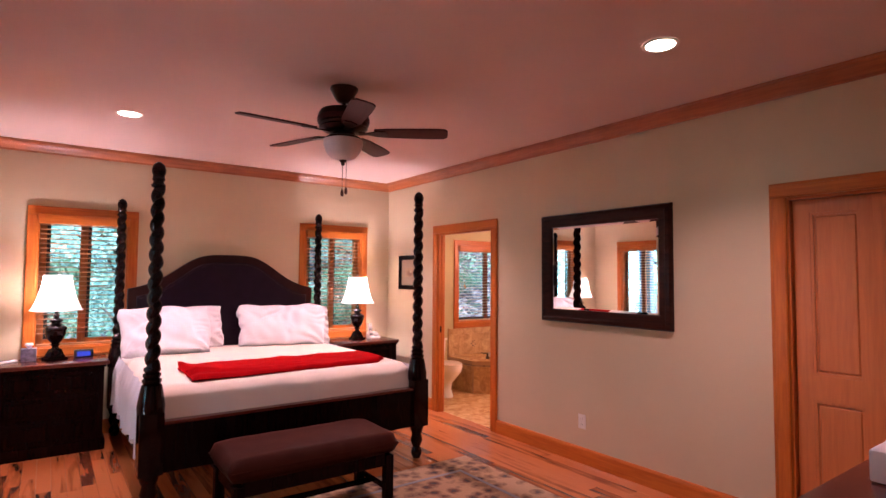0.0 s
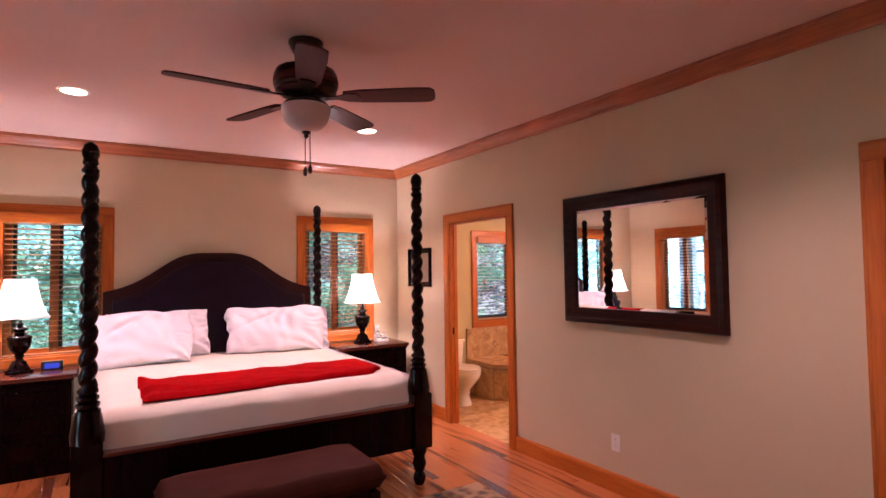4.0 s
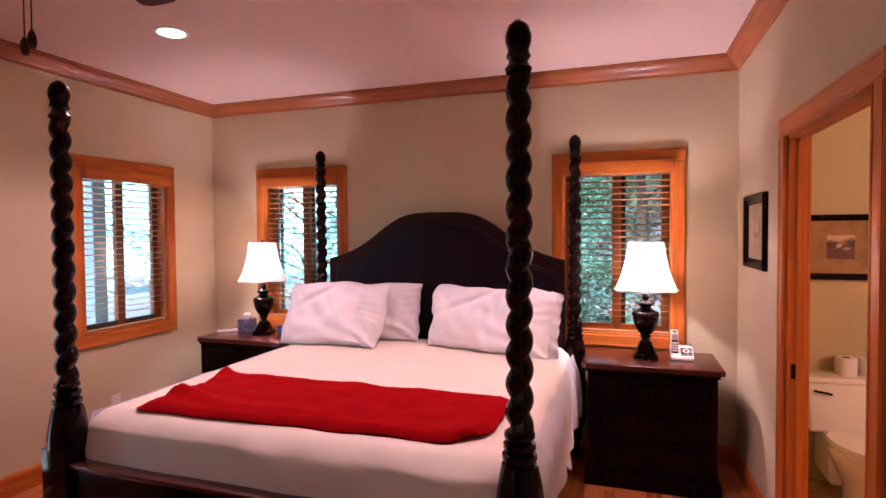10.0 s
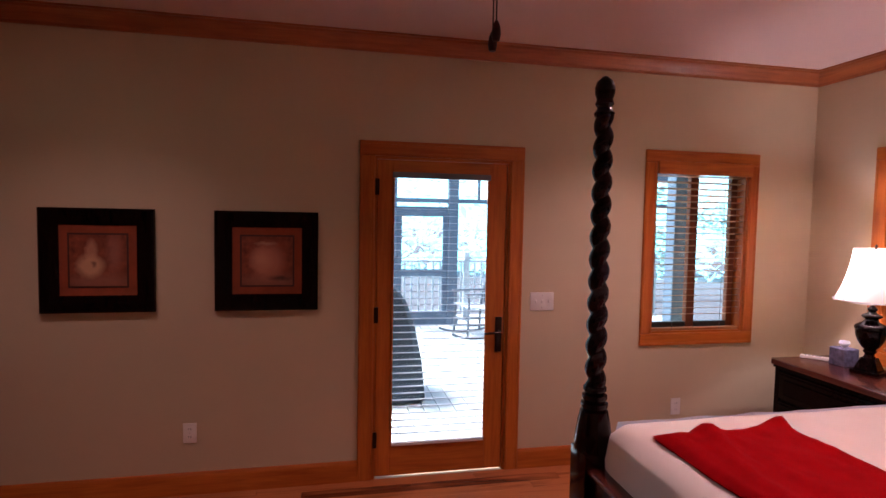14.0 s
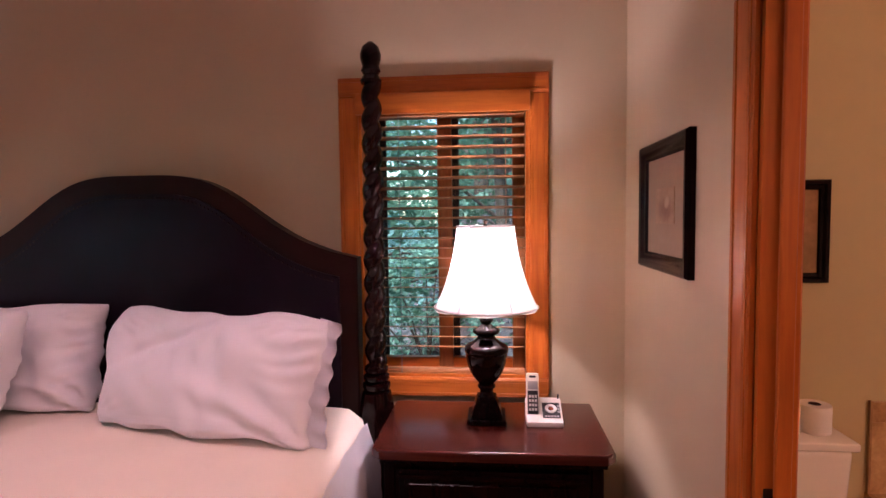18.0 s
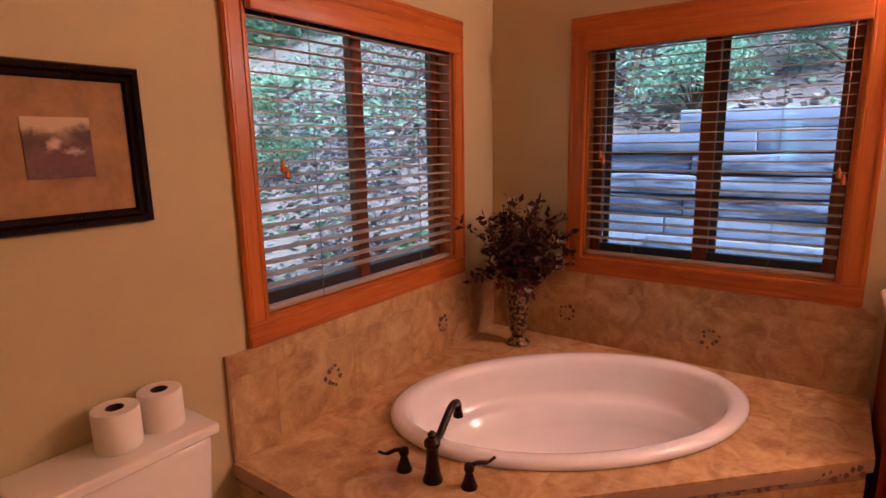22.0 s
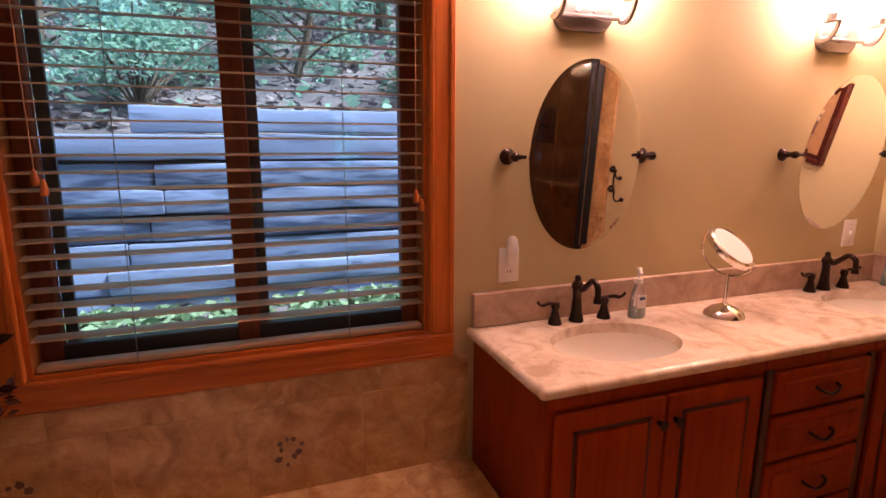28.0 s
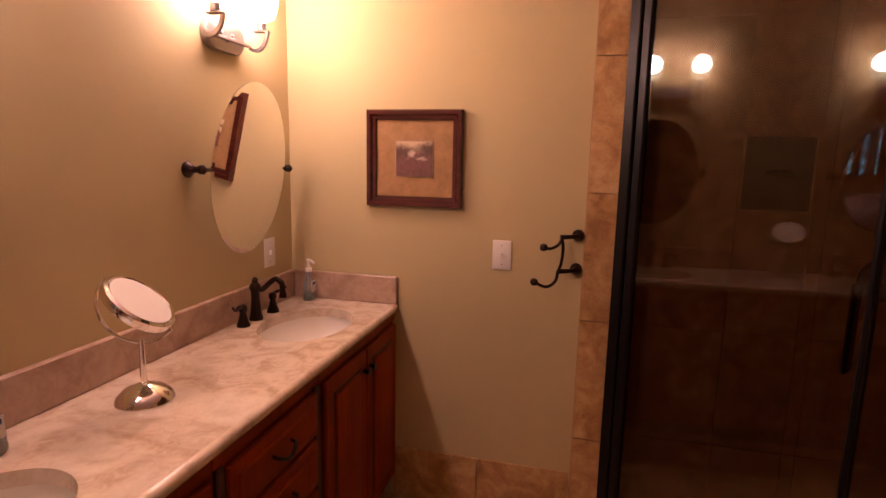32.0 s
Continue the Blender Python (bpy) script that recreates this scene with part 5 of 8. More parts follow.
phone = thing("cordless_phone", (-0.37, -0.30, 0.77), "white cordless phone standing in its answering-machine base", "phone")
bm = box(-0.068, -0.06, 0.0, 0.068, 0.055, 0.020, 0.008, 2)
for v in bm.verts:
    if v.co.z > 0.011:
        v.co.z += 0.52 * (v.co.y + 0.06)
bmesh.ops.transform(bm, matrix=Matrix.Translation((-0.37, -0.30, 0.77)), verts=bm.verts)
pb = part("cradle", bm, WHITE_PLASTIC, phone)
tilt = Matrix.Translation((-0.37, -0.30, 0.77 + 0.0513)) @ Matrix.Rotation(math.atan(0.52), 4, "X")
bm = box(-0.006, -0.046, -0.001, 0.060, 0.030, 0.0015, 0.0008)
bmesh.ops.transform(bm, matrix=tilt, verts=bm.verts)
panel = part("key_panel", bm, BLACK_PLASTIC, pb)
for nm, prof, mt in (("dial_ring", [(0.010, 0.001), (0.012, 0.004), (0.020, 0.004), (0.023, 0.001)], WHITE_PLASTIC), ("dial_button", [(0.0, 0.004), (0.007, 0.0035), (0.009, 0.001)], MAT_RUST)):
    bm = lathe(prof, 24, (0.026, 0.0, 0.0))
    bmesh.ops.transform(bm, matrix=tilt, verts=bm.verts)
    part(nm, bm, mt, panel)
bm = bmesh.new()
for k in range(5):
    box(0.002 + k * 0.011, -0.042, 0.0012, 0.010 + k * 0.011, -0.034, 0.0026, bm=bm)
for k in range(3):
    box(0.050, -0.020 + k * 0.014, 0.0012, 0.058, -0.011 + k * 0.014, 0.0026, bm=bm)
bmesh.ops.transform(bm, matrix=tilt, verts=bm.verts)
part("key_row", bm, SILVER, panel)
hs = Matrix.Translation((-0.412, -0.315, 0.792)) @ Matrix.Rotation(radians(-14), 4, "X")
handset = None
for nm, q, mt in (("handset", (-0.024, -0.015, 0.0, 0.024, 0.015, 0.165), WHITE_PLASTIC), ("screen", (-0.018, -0.0175, 0.105, 0.018, -0.014, 0.135), SILVER), ("key_field", (-0.019, -0.0172, 0.014, 0.019, -0.014, 0.100), BLACK_PLASTIC), ("earpiece", (-0.012, -0.0172, 0.148, 0.012, -0.014, 0.156), BLACK_PLASTIC)):
    bm = box(*q, 0.008 if nm == "handset" else 0.001, 2)
    bmesh.ops.transform(bm, matrix=hs, verts=bm.verts)
    o = part(nm, bm, mt, handset or phone)
    handset = handset or o
keys = bmesh.new()
for r in range(4):
    for c in range(3):
        box(-0.015 + c * 0.011, -0.0185, 0.026 + r * 0.016, -0.007 + c * 0.011, -0.017, 0.036 + r * 0.016, bm=keys)
bmesh.ops.transform(keys, matrix=hs, verts=keys.verts)
part("keys", keys, WHITE_PLASTIC, handset)
part("antenna", tube([(-0.312, -0.252, 0.835), (-0.311, -0.250, 0.862)], 0.003, 8), BLACK_PLASTIC, phone)

clock = thing("alarm_clock", (-3.345, -0.26, 0.77), "small black alarm clock with a blue lit display", "clock")
part("case", box(-3.42, -0.295, 0.77, -3.27, -0.225, 0.845, 0.014, 3), BLACK_PLASTIC, clock)
part("display", box(-3.395, -0.2975, 0.788, -3.295, -0.2935, 0.830), glowing("blue_display", (0.04, 0.10, 1.0), 0.09, (0.01, 0.01, 0.02)), clock)
tis = thing("tissue_box", (-3.745, -0.245, 0.77), "lavender-grey tissue box with a white tissue on the nightstand", "tissue box")
part("carton", box(-3.80, -0.30, 0.77, -3.69, -0.19, 0.880, 0.003), TISSUE_CARD, tis)
bm = bmesh.new()
lathe([(0.008, 0), (0.02, 0.012), (0.032, 0.03), (0.026, 0.045), (0.018, 0.038), (0.004, 0.02)], 14, (-3.745, -0.245, 0.880), bm=bm)
part("tissue", bm, LINEN, tis)
rem = thing("remote_control", (-3.895, -0.30, 0.77), "pale grey remote control on the nightstand", "remote control")
bm = box(-0.085, -0.022, 0.0, 0.085, 0.022, 0.02, 0.006, 2)
bmesh.ops.transform(bm, matrix=pose(-3.895, -0.30, 0.77, 0, 0, 40), verts=bm.verts)
part("case", bm, WHITE_PLASTIC, rem)
bm = bmesh.new()
for i in range(5):
    for j in range(3):
        box(-0.06 + i * 0.02, -0.014 + j * 0.011, 0.019, -0.049 + i * 0.02, -0.007 + j * 0.011, 0.0225, bm=bm)
bmesh.ops.transform(bm, matrix=pose(-3.895, -0.30, 0.77, 0, 0, 40), verts=bm.verts)
part("buttons", bm, GREY_PLASTIC, rem)


# ---- frames, mirror, plates ----
def frame_bar(bm, w, h, prof):
    """A mitred frame in the x-z plane round w by h (outer), standing out towards -y; prof: (inwards, out) pairs."""
    c = [(-w / 2, 0, 1, 1), (w / 2, 0, -1, 1), (w / 2, h, -1, -1), (-w / 2, h, 1, -1)]
    rings = [[bm.verts.new((x + sx * i, -o, z + sz * i)) for i, o in prof] for x, z, sx, sz in c]
    n = len(prof)
    for a in range(4):
        b = (a + 1) % 4
        for k in range(n):
            bm.faces.new((rings[a][k], rings[a][(k + 1) % n], rings[b][(k + 1) % n], rings[b][k]))
    return bm


def picture(name, w, h, at, label, fw, fd, frame_mat, mats, art, group=""):
    """A framed print: mats are (inset, material) from the frame inwards, art draws on the middle."""
    p = thing(name, (0, 0, 0), label, "picture", group)
    f = part("frame", frame_bar(bmesh.new(), w, h, [(0, 0), (0, fd * 0.7), (fw * 0.12, fd), (fw * 0.45, fd * 0.92), (fw * 0.62, fd * 0.62), (fw * 0.88, fd * 0.55), (fw, fd * 0.30), (fw, 0)]), frame_mat, p)
    y = -fd * 0.16
    for i, (inset, mt) in enumerate(mats):
        part("mat_board" if i < len(mats) - 1 else "print", box(-w / 2 + inset, y - 0.002 - i * 0.0025, inset, w / 2 - inset, y + 0.001 - i * 0.0025, h - inset), mt, p)
    y2 = y - 0.002 - (len(mats) - 1) * 0.0025 - 0.0012
    for nm, outline, mt in art:
        bm = upright(prism(outline, -y2 - 0.0010, -y2 + 0.0004))
        part(nm, bm, mt, p)
    p.matrix_basis = at
    return p


def blob(cx, cz, rx, rz, n=18, k=0.0):
    return [(cx + rx * math.cos(a) * (1 + k * math.cos(3 * a)), cz + rz * math.sin(a)) for a in (2 * math.pi * i / n for i in range(n))]


S6 = 0.584
for cy, painting, word in ((-4.718, ART_BOTTLE, "bottle"), (-3.815, ART_POT, "pot")):
    picture("framed_picture", S6, S6, pose(XL, cy, 1.092, 0, 0, 90), "square black frame with a rust print of a %s" % word, 0.095, 0.04, ESPRESSO, [(0.09, MAT_RUST), (0.138, GLAZE), (0.148, painting)], [], "pair of black framed prints")
# on the east wall the picture's local x runs along -y
picture("framed_picture", 0.49, 0.425, pose(0, -0.550, 1.370, 0, 0, -90), "small dark frame with a tan mat and pale print", 0.055, 0.028, ESPRESSO, [(0.05, MAT_CREAM), (0.155, ART_COTTAGE)], [])
picture("framed_picture", 0.408, 0.408, pose(0.556, BYN, 1.277), "square dark frame with a small landscape over the toilet", 0.040, 0.028, ESPRESSO, [(0.035, MAT_TAN), (0.13, ART_HILLS)], [], "bathroom landscape prints")
picture("framed_picture", 0.402, 0.388, pose(2.107, BYS, 1.305, 0, 0, 180), "square dark frame with a small landscape print", 0.042, 0.032, CHERRY_TOP, [(0.036, MAT_TAN), (0.121, MAT_CREAM), (0.125, ART_HILLS)], [], "bathroom landscape prints")

wm = thing("wall_mirror", (0, 0, 0), "large wall mirror in a wide dark wooden frame", "mirror")
mw, mh = 4.056 - 2.798, 2.080 - 1.152
part("frame", frame_bar(bmesh.new(), mw, mh, [(0, 0), (0, 0.030), (0.010, 0.045), (0.035, 0.050), (0.055, 0.040), (0.085, 0.034), (0.100, 0.028), (0.108, 0.016), (0.108, 0.0)]), FRAME_WOOD, wm)
gi = 0.104
part("mirror_glass", box(-mw / 2 + gi + 0.022, -0.013, gi + 0.022, mw / 2 - gi - 0.022, -0.006, mh - gi - 0.022), MIRROR, wm)
part("glass_bevel", frame_bar(bmesh.new(), mw - 2 * gi, mh - 2 * gi, [(0, 0.004), (0, 0.009), (0.022, 0.013), (0.022, 0.004)]), MIRROR, wm).location = (0, 0, gi)
wm.matrix_basis = pose(0, -(2.798 + 4.056) / 2, 1.152, 0, 0, -90)


def plate(name, at, label, kind, w=0.075, h=0.118):
    p = thing(name, (0, 0, 0), label, kind)
    part("cover_plate", box(-w / 2, -0.006, 0, w / 2, 0, h, 0.003, 2), WHITE_PLASTIC, p)
    if kind == "outlet":
        for z in (0.036, 0.082):
            s = part("socket", upright(prism(blob(0, z, 0.017, 0.014, 16), 0.005, 0.0075)), WHITE_PLASTIC, p)
            for x in (-0.006, 0.006):
                part("slot", box(x - 0.0012, -0.0082, z - 0.004, x + 0.0012, -0.0070, z + 0.006), BLACK_PLASTIC, s)
    else:
        n = max(1, round(w / 0.055)) if w > 0.1 else 1
        for k in range(n):
            x = (k - (n - 1) / 2) * 0.046
            part("toggle", box(x - 0.005, -0.016, h / 2 - 0.008, x + 0.005, -0.004, h / 2 + 0.010, 0.002), WHITE_PLASTIC, p)
    for z in ((h / 2,) if kind == "outlet" else (0.02, h - 0.02)):
        part("screw", upright(prism(blob(0, z, 0.003, 0.003, 8), 0.005, 0.0068)), SILVER, p)
    p.matrix_basis = at
    return p


plate("wall_outlet", pose(0, -3.222, 0.282, 0, 0, -90), "white wall outlet above the baseboard", "outlet")
plate("wall_outlet", pose(XL, -4.252, 0.309, 0, 0, 90), "white wall outlet under the framed prints", "outlet")
plate("wall_outlet", pose(XL, -1.054, 0.30, 0, 0, 90), "white wall outlet below the window", "outlet")
plate("light_switch", pose(XL, -2.079, 1.059, 0, 0, 90), "white three-gang switch plate beside the deck door", "light switch", 0.165, 0.12)
plate("light_switch", pose(0, -5.858, 1.053, 0, 0, -90), "white switch plate beside the closet door", "light switch")
plate("light_switch", pose(1.738, BYS, 1.067, 0, 0, 180), "white single switch plate on the bathroom wall", "light switch")
plate("light_switch", pose(BX1, -3.640, 1.05, 0, 0, -90), "white switch plate beside an oval mirror", "light switch")
plate("wall_outlet", pose(BX1, -1.985, 1.033, 0, 0, -90), "white wall outlet beside the vanity mirror", "outlet")
af = thing("air_freshener", (0, 0, 0), "white plug-in air freshener in the outlet", "air freshener")
part("body", lathe([(0, -0.012), (0.017, -0.010), (0.020, 0.01), (0.021, 0.045), (0.016, 0.075), (0.010, 0.084), (0, 0.086)], 18, (0, -0.028, 0.075), 1.0, 0.9), WHITE_PLASTIC, af)
part("lid", lathe([(0, 0.045), (0.0215, 0.044), (0.0215, 0.048), (0, 0.049)], 18, (0, -0.028, 0.075), 1.0, 0.9), LINEN, af)
af.matrix_basis = pose(BX1, -1.985, 1.033, 0, 0, -90)

# ---- ceiling fan and recessed lights ----
FX, FY = -2.13, -3.07
fan = thing("ceiling_fan", (FX, FY, 2.74), "dark five-blade ceiling fan with a frosted bowl light", "ceiling fan")
part("canopy", lathe([(0, 0), (0.090, 0), (0.090, -0.012), (0.080, -0.028), (0.064, -0.06), (0.046, -0.088), (0.026, -0.098), (0, -0.10)], 28, (FX, FY, 2.74)), BRONZE, fan)
part("rod", tube([(FX, FY, 2.66), (FX, FY, 2.585)], 0.013, 14), BRONZE, fan)
mo = part("motor_housing", lathe([(0, 0.11), (0.05, 0.11), (0.10, 0.102), (0.150, 0.085), (0.162, 0.06), (0.162, 0.00), (0.150, -0.015), (0.155, -0.022), (0.130, -0.04), (0.09, -0.055), (0, -0.055)], 36, (FX, FY, 2.50)), BRONZE, fan)
part("band", lathe([(0.1625, 0.045), (0.1655, 0.04), (0.1655, 0.015), (0.1625, 0.01)], 36, (FX, FY, 2.50)), FAN_WOOD, mo)
lk = part("light_fitting", lathe([(0, 2.45), (0.075, 2.45), (0.080, 2.43), (0.112, 2.415), (0.115, 2.403), (0, 2.402)], 32, (FX, FY, 0)), BRONZE, fan)
part("bowl", lathe([(0.112, 2.405), (0.125, 2.400), (0.124, 2.37), (0.110, 2.325), (0.080, 2.290), (0.045, 2.274), (0, 2.27)], 36, (FX, FY, 0)), FROST, lk, "unlit frosted glass bowl")
part("finial", lathe([(0, 2.276), (0.022, 2.274), (0.022, 2.265), (0.010, 2.255), (0.013, 2.247), (0.006, 2.238), (0, 2.234)], 16, (FX, FY, 0)), BRONZE, lk)
blade_bm = bmesh.new()
out = [(0.20, -0.045), (0.28, -0.060), (0.55, -0.070), (0.645, -0.066), (0.668, -0.045), (0.672, 0.0), (0.668, 0.045), (0.645, 0.066), (0.55, 0.070), (0.28, 0.060), (0.20, 0.045)]
prism(out, -0.004, 0.004, bm=blade_bm)
blade_mesh = mesh_of("blade", blade_bm, FAN_WOOD)
iron_mesh = mesh_of("blade_iron", prism([(0.10, -0.018), (0.16, -0.014), (0.22, -0.040), (0.27, -0.036), (0.285, 0.0), (0.27, 0.036), (0.22, 0.040), (0.16, 0.014), (0.10, 0.018)], -0.010, -0.004), BRONZE)
for k in range(5):
    m = pose(FX, FY, 2.452, -11, 0, -34 + 72 * k)
    b = part("blade", blade_mesh, FAN_WOOD, fan, auto=False)
    b.matrix_basis = m
    i = new("blade_iron", iron_mesh)
    i.parent = b
for dx, low in ((-0.012, 2.035), (0.014, 2.05)):
    ch = part("pull_chain", tube([(FX + dx, FY - 0.02, 2.28), (FX + dx, FY - 0.02, low + 0.04)], 0.0018, 6), BRONZE, fan)
    part("pull_knob", lathe([(0, 0), (0.008, 0.003), (0.011, 0.018), (0.009, 0.034), (0.004, 0.046), (0, 0.050)], 12, (FX + dx, FY - 0.02, low)), FAN_WOOD, ch)
# fixtures for all four, the added unseen one too
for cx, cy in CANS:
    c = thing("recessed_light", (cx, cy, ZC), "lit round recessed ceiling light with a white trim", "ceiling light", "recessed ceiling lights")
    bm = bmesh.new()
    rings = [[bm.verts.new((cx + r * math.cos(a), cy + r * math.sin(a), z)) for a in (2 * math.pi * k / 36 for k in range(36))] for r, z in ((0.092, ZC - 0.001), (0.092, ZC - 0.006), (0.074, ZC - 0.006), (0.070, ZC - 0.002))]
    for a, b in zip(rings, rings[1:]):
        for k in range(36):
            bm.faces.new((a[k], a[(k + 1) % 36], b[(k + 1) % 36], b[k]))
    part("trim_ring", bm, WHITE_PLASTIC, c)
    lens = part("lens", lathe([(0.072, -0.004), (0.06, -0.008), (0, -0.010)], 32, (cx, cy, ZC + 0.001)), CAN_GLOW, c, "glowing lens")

# ---- dresser and television by the entry ----
dr = thing("dresser", (-1.1, -5.86, 0), "long dark wooden dresser with drawers by the entry", "dresser")
dx0, dx1, dy0, dy1, dz = -2.02, -0.36, -6.185, -5.56, 0.92
part("carcass", box(dx0 + 0.02, dy0, 0.08, dx1 - 0.02, dy1 - 0.025, dz - 0.035, 0.004), ESPRESSO, dr)
part("plinth", box(dx0 + 0.01, dy0, 0.0, dx1 - 0.01, dy1 - 0.012, 0.085, 0.005), ESPRESSO, dr)
part("top", box(dx0, dy0, dz - 0.036, dx1, dy1, dz, 0.008, 2), CHERRY_TOP, dr)
for c in range(3):
    for r in range(3):
        x0 = dx0 + 0.05 + c * 0.525
        d = part("drawer", box(x0, dy1 - 0.030, 0.11 + r * 0.255, x0 + 0.50, dy1 - 0.008, 0.35 + r * 0.255, 0.008, 2), ESPRESSO, dr)
        for s in (0.15, 0.35):
            part("knob", tube([(x0 + s, dy1 - 0.012, 0.23 + r * 0.255), (x0 + s, dy1 + 0.012, 0.23 + r * 0.255)], [0.008, 0.014], 12), BRONZE, d)
bx = thing("media_box", (-1.31, -5.81, dz), "low silver-grey set-top box with a recessed grey lid", "electronics")
part("case", box(-1.60, -5.985, dz + 0.004, -1.10, -5.64, dz + 0.10, 0.010, 2), PALE_SILVER, bx)
part("lid_panel", box(-1.555, -5.955, dz + 0.099, -1.145, -5.675, dz + 0.102, 0.002), SILVER, bx)
for x, y in ((-1.57, -5.955), (-1.13, -5.955), (-1.57, -5.67), (-1.13, -5.67)):
    part("foot", box(x - 0.012, y - 0.012, dz, x + 0.012, y + 0.012, dz + 0.006), BLACK_PLASTIC, bx)
tv = thing("television", (-1.35, -5.98, dz), "flat television with a silver bezel seen from the side", "television")
tx0, tx1, tz0, tz1 = -2.0, -0.77, 1.04, 1.86
part("bezel", box(tx0, -6.055, tz0, tx1, -6.000, tz1, 0.010, 2), GLOSS_SILVER, tv)
part("screen", box(tx0 + 0.05, -6.0015, tz0 + 0.09, tx1 - 0.05, -5.9985, tz1 - 0.05), BLACK_PLASTIC, tv)
bm = box(tx0 + 0.008, -6.150, tz0 + 0.012, tx1 - 0.008, -6.054, tz1 - 0.012)
for v in bm.verts:
    if v.co.y < -6.1:
        v.co.x += 0.10 if v.co.x < -1.3 else -0.10
        v.co.z += -0.13 if v.co.z > 1.4 else 0.06
part("back_shell", bm, BLACK_PLASTIC, tv)
part("stand_neck", box(-1.43, -6.02, dz + 0.015, -1.24, -5.95, tz0 + 0.01), BLACK_PLASTIC, tv)
part("stand_foot", box(-1.66, -6.10, dz, -1.01, -5.925, dz + 0.018, 0.006), BLACK_PLASTIC, tv)
part("side_port", box(tx0 + 0.058, -6.115, 1.13, tx0 + 0.066, -6.085, 1.15), WHITE_PLASTIC, tv)
random.seed(4)
for k in range(7):
    a, q = random.uniform(0.05, 0.16), random.uniform(1.10, 1.24)
    turn = random.uniform(-0.03, 0.05)
    pts = spline([(tx0 + 0.20 + a, -6.10, q), (tx0 + 0.08 + turn, -6.165, q + random.uniform(0.02, 0.09)), (tx0 + 0.02 + turn, -6.19, q - 0.05), (tx0 + 0.09 + a, -6.20, q - random.uniform(0.10, 0.16)), (tx0 + 0.16 + a, -6.205, dz + 0.05), (tx0 + 0.12 + 0.05 * k, -6.20, dz + 0.008)], 7)
    tagged(part("power_cable", tube(pts, random.uniform(0.003, 0.0055), 7), BLACK_PLASTIC), "black cable looping down behind the television", "cable", "television cables")

# ---- bathroom: tub deck and tub ----
DK = 0.425
DECK = [(0.93, BYN), (0.93, -0.63), (2.15, -1.845), (BX1, -1.845), (BX1, BYN)]
TUB_C, TUB_A, TUB_B, TUB_ROT = Vector((1.960, -0.855)), 0.712, 0.445, radians(-45)


def ellipse(c, a, b, rot, ang):
    x, y = a * math.cos(ang), b * math.sin(ang)
    return (c[0] + x * math.cos(rot) - y * math.sin(rot), c[1] + x * math.sin(rot) + y * math.cos(rot))


def edge_hit(outline, c, d):
    """Where a ray from c along d leaves a convex outline."""
    best = None
    for (xa, ya), (xb, yb) in zip(outline, outline[1:] + outline[:1]):
        ex, ey = xb - xa, yb - ya
        den = d[0] * ey - d[1] * ex
        if abs(den) < 1e-9:
            continue
        t = ((xa - c[0]) * ey - (ya - c[1]) * ex) / den
        s = ((xa - c[0]) * d[1] - (ya - c[1]) * d[0]) / den
        if t > 0 and -1e-6 <= s <= 1 + 1e-6 and (best is None or t < best):
            best = t
    return (c[0] + d[0] * best, c[1] + d[1] * best)


def slab_with_oval(outline, c, a, b, rot, z0, z1, n=72, bm=None):
    """A flat slab of a convex outline with an oval hole."""
    bm = bm or bmesh.new()
    angs = [2 * math.pi * i / n for i in range(n)]
    for x, y in outline:
        p = Vector((x - c[0], y - c[1]))
        q = (p.x * math.cos(-rot) - p.y * math.sin(-rot), p.x * math.sin(-rot) + p.y * math.cos(-rot))
        angs.append(math.atan2(q[1] / b, q[0] / a) % (2 * math.pi))
    angs = sorted(set(round(v, 6) for v in angs))
    cols = []
    for t in angs:
        ix, iy = ellipse(c, a, b, rot, t)
        ox, oy = edge_hit(outline, c, (ix - c[0], iy - c[1]))
        cols.append([bm.verts.new(q) for q in ((ix, iy, z1), (ox, oy, z1), (ox, oy, z0), (ix, iy, z0))])
    for p, q in zip(cols, cols[1:] + cols[:1]):
        for k in range(4):
            bm.faces.new((p[k], p[(k + 1) % 4], q[(k + 1) % 4], q[k]))
    return bm


td = thing("tub_deck", (1.9, -0.9, 0), "travertine-tiled corner platform round the bathtub", "tub deck")
core = [(x, y) for x, y in DECK]
part("deck_core", slab_with_oval(core, TUB_C, TUB_A - 0.03, TUB_B - 0.03, TUB_ROT, DK - 0.05, DK - 0.010), GROUT, td)
lines_u, lines_v = [0.95 + 0.305 * k for k in range(-1, 8)], [BYN - 0.305 * k for k in range(-1, 8)]
for ua, ub in zip(lines_u, lines_u[1:]):
    for va, vb in zip(lines_v[1:], lines_v):
        bm = slab_with_oval(core, TUB_C, TUB_A - 0.02, TUB_B - 0.02, TUB_ROT, DK - 0.010, DK)
        g = 0.0007
        for co, no in (((ua + g, 0, 0), (-1, 0, 0)), ((ub - g, 0, 0), (1, 0, 0)), ((0, va + g, 0), (0, -1, 0)), ((0, vb - g, 0), (0, 1, 0))):
            if bm.verts:
                bmesh.ops.bisect_plane(bm, geom=bm.verts[:] + bm.edges[:] + bm.faces[:], plane_co=co, plane_no=no, clear_outer=True)
        if len(bm.faces) < 4:
            bm.free()
            continue
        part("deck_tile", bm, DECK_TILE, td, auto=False)


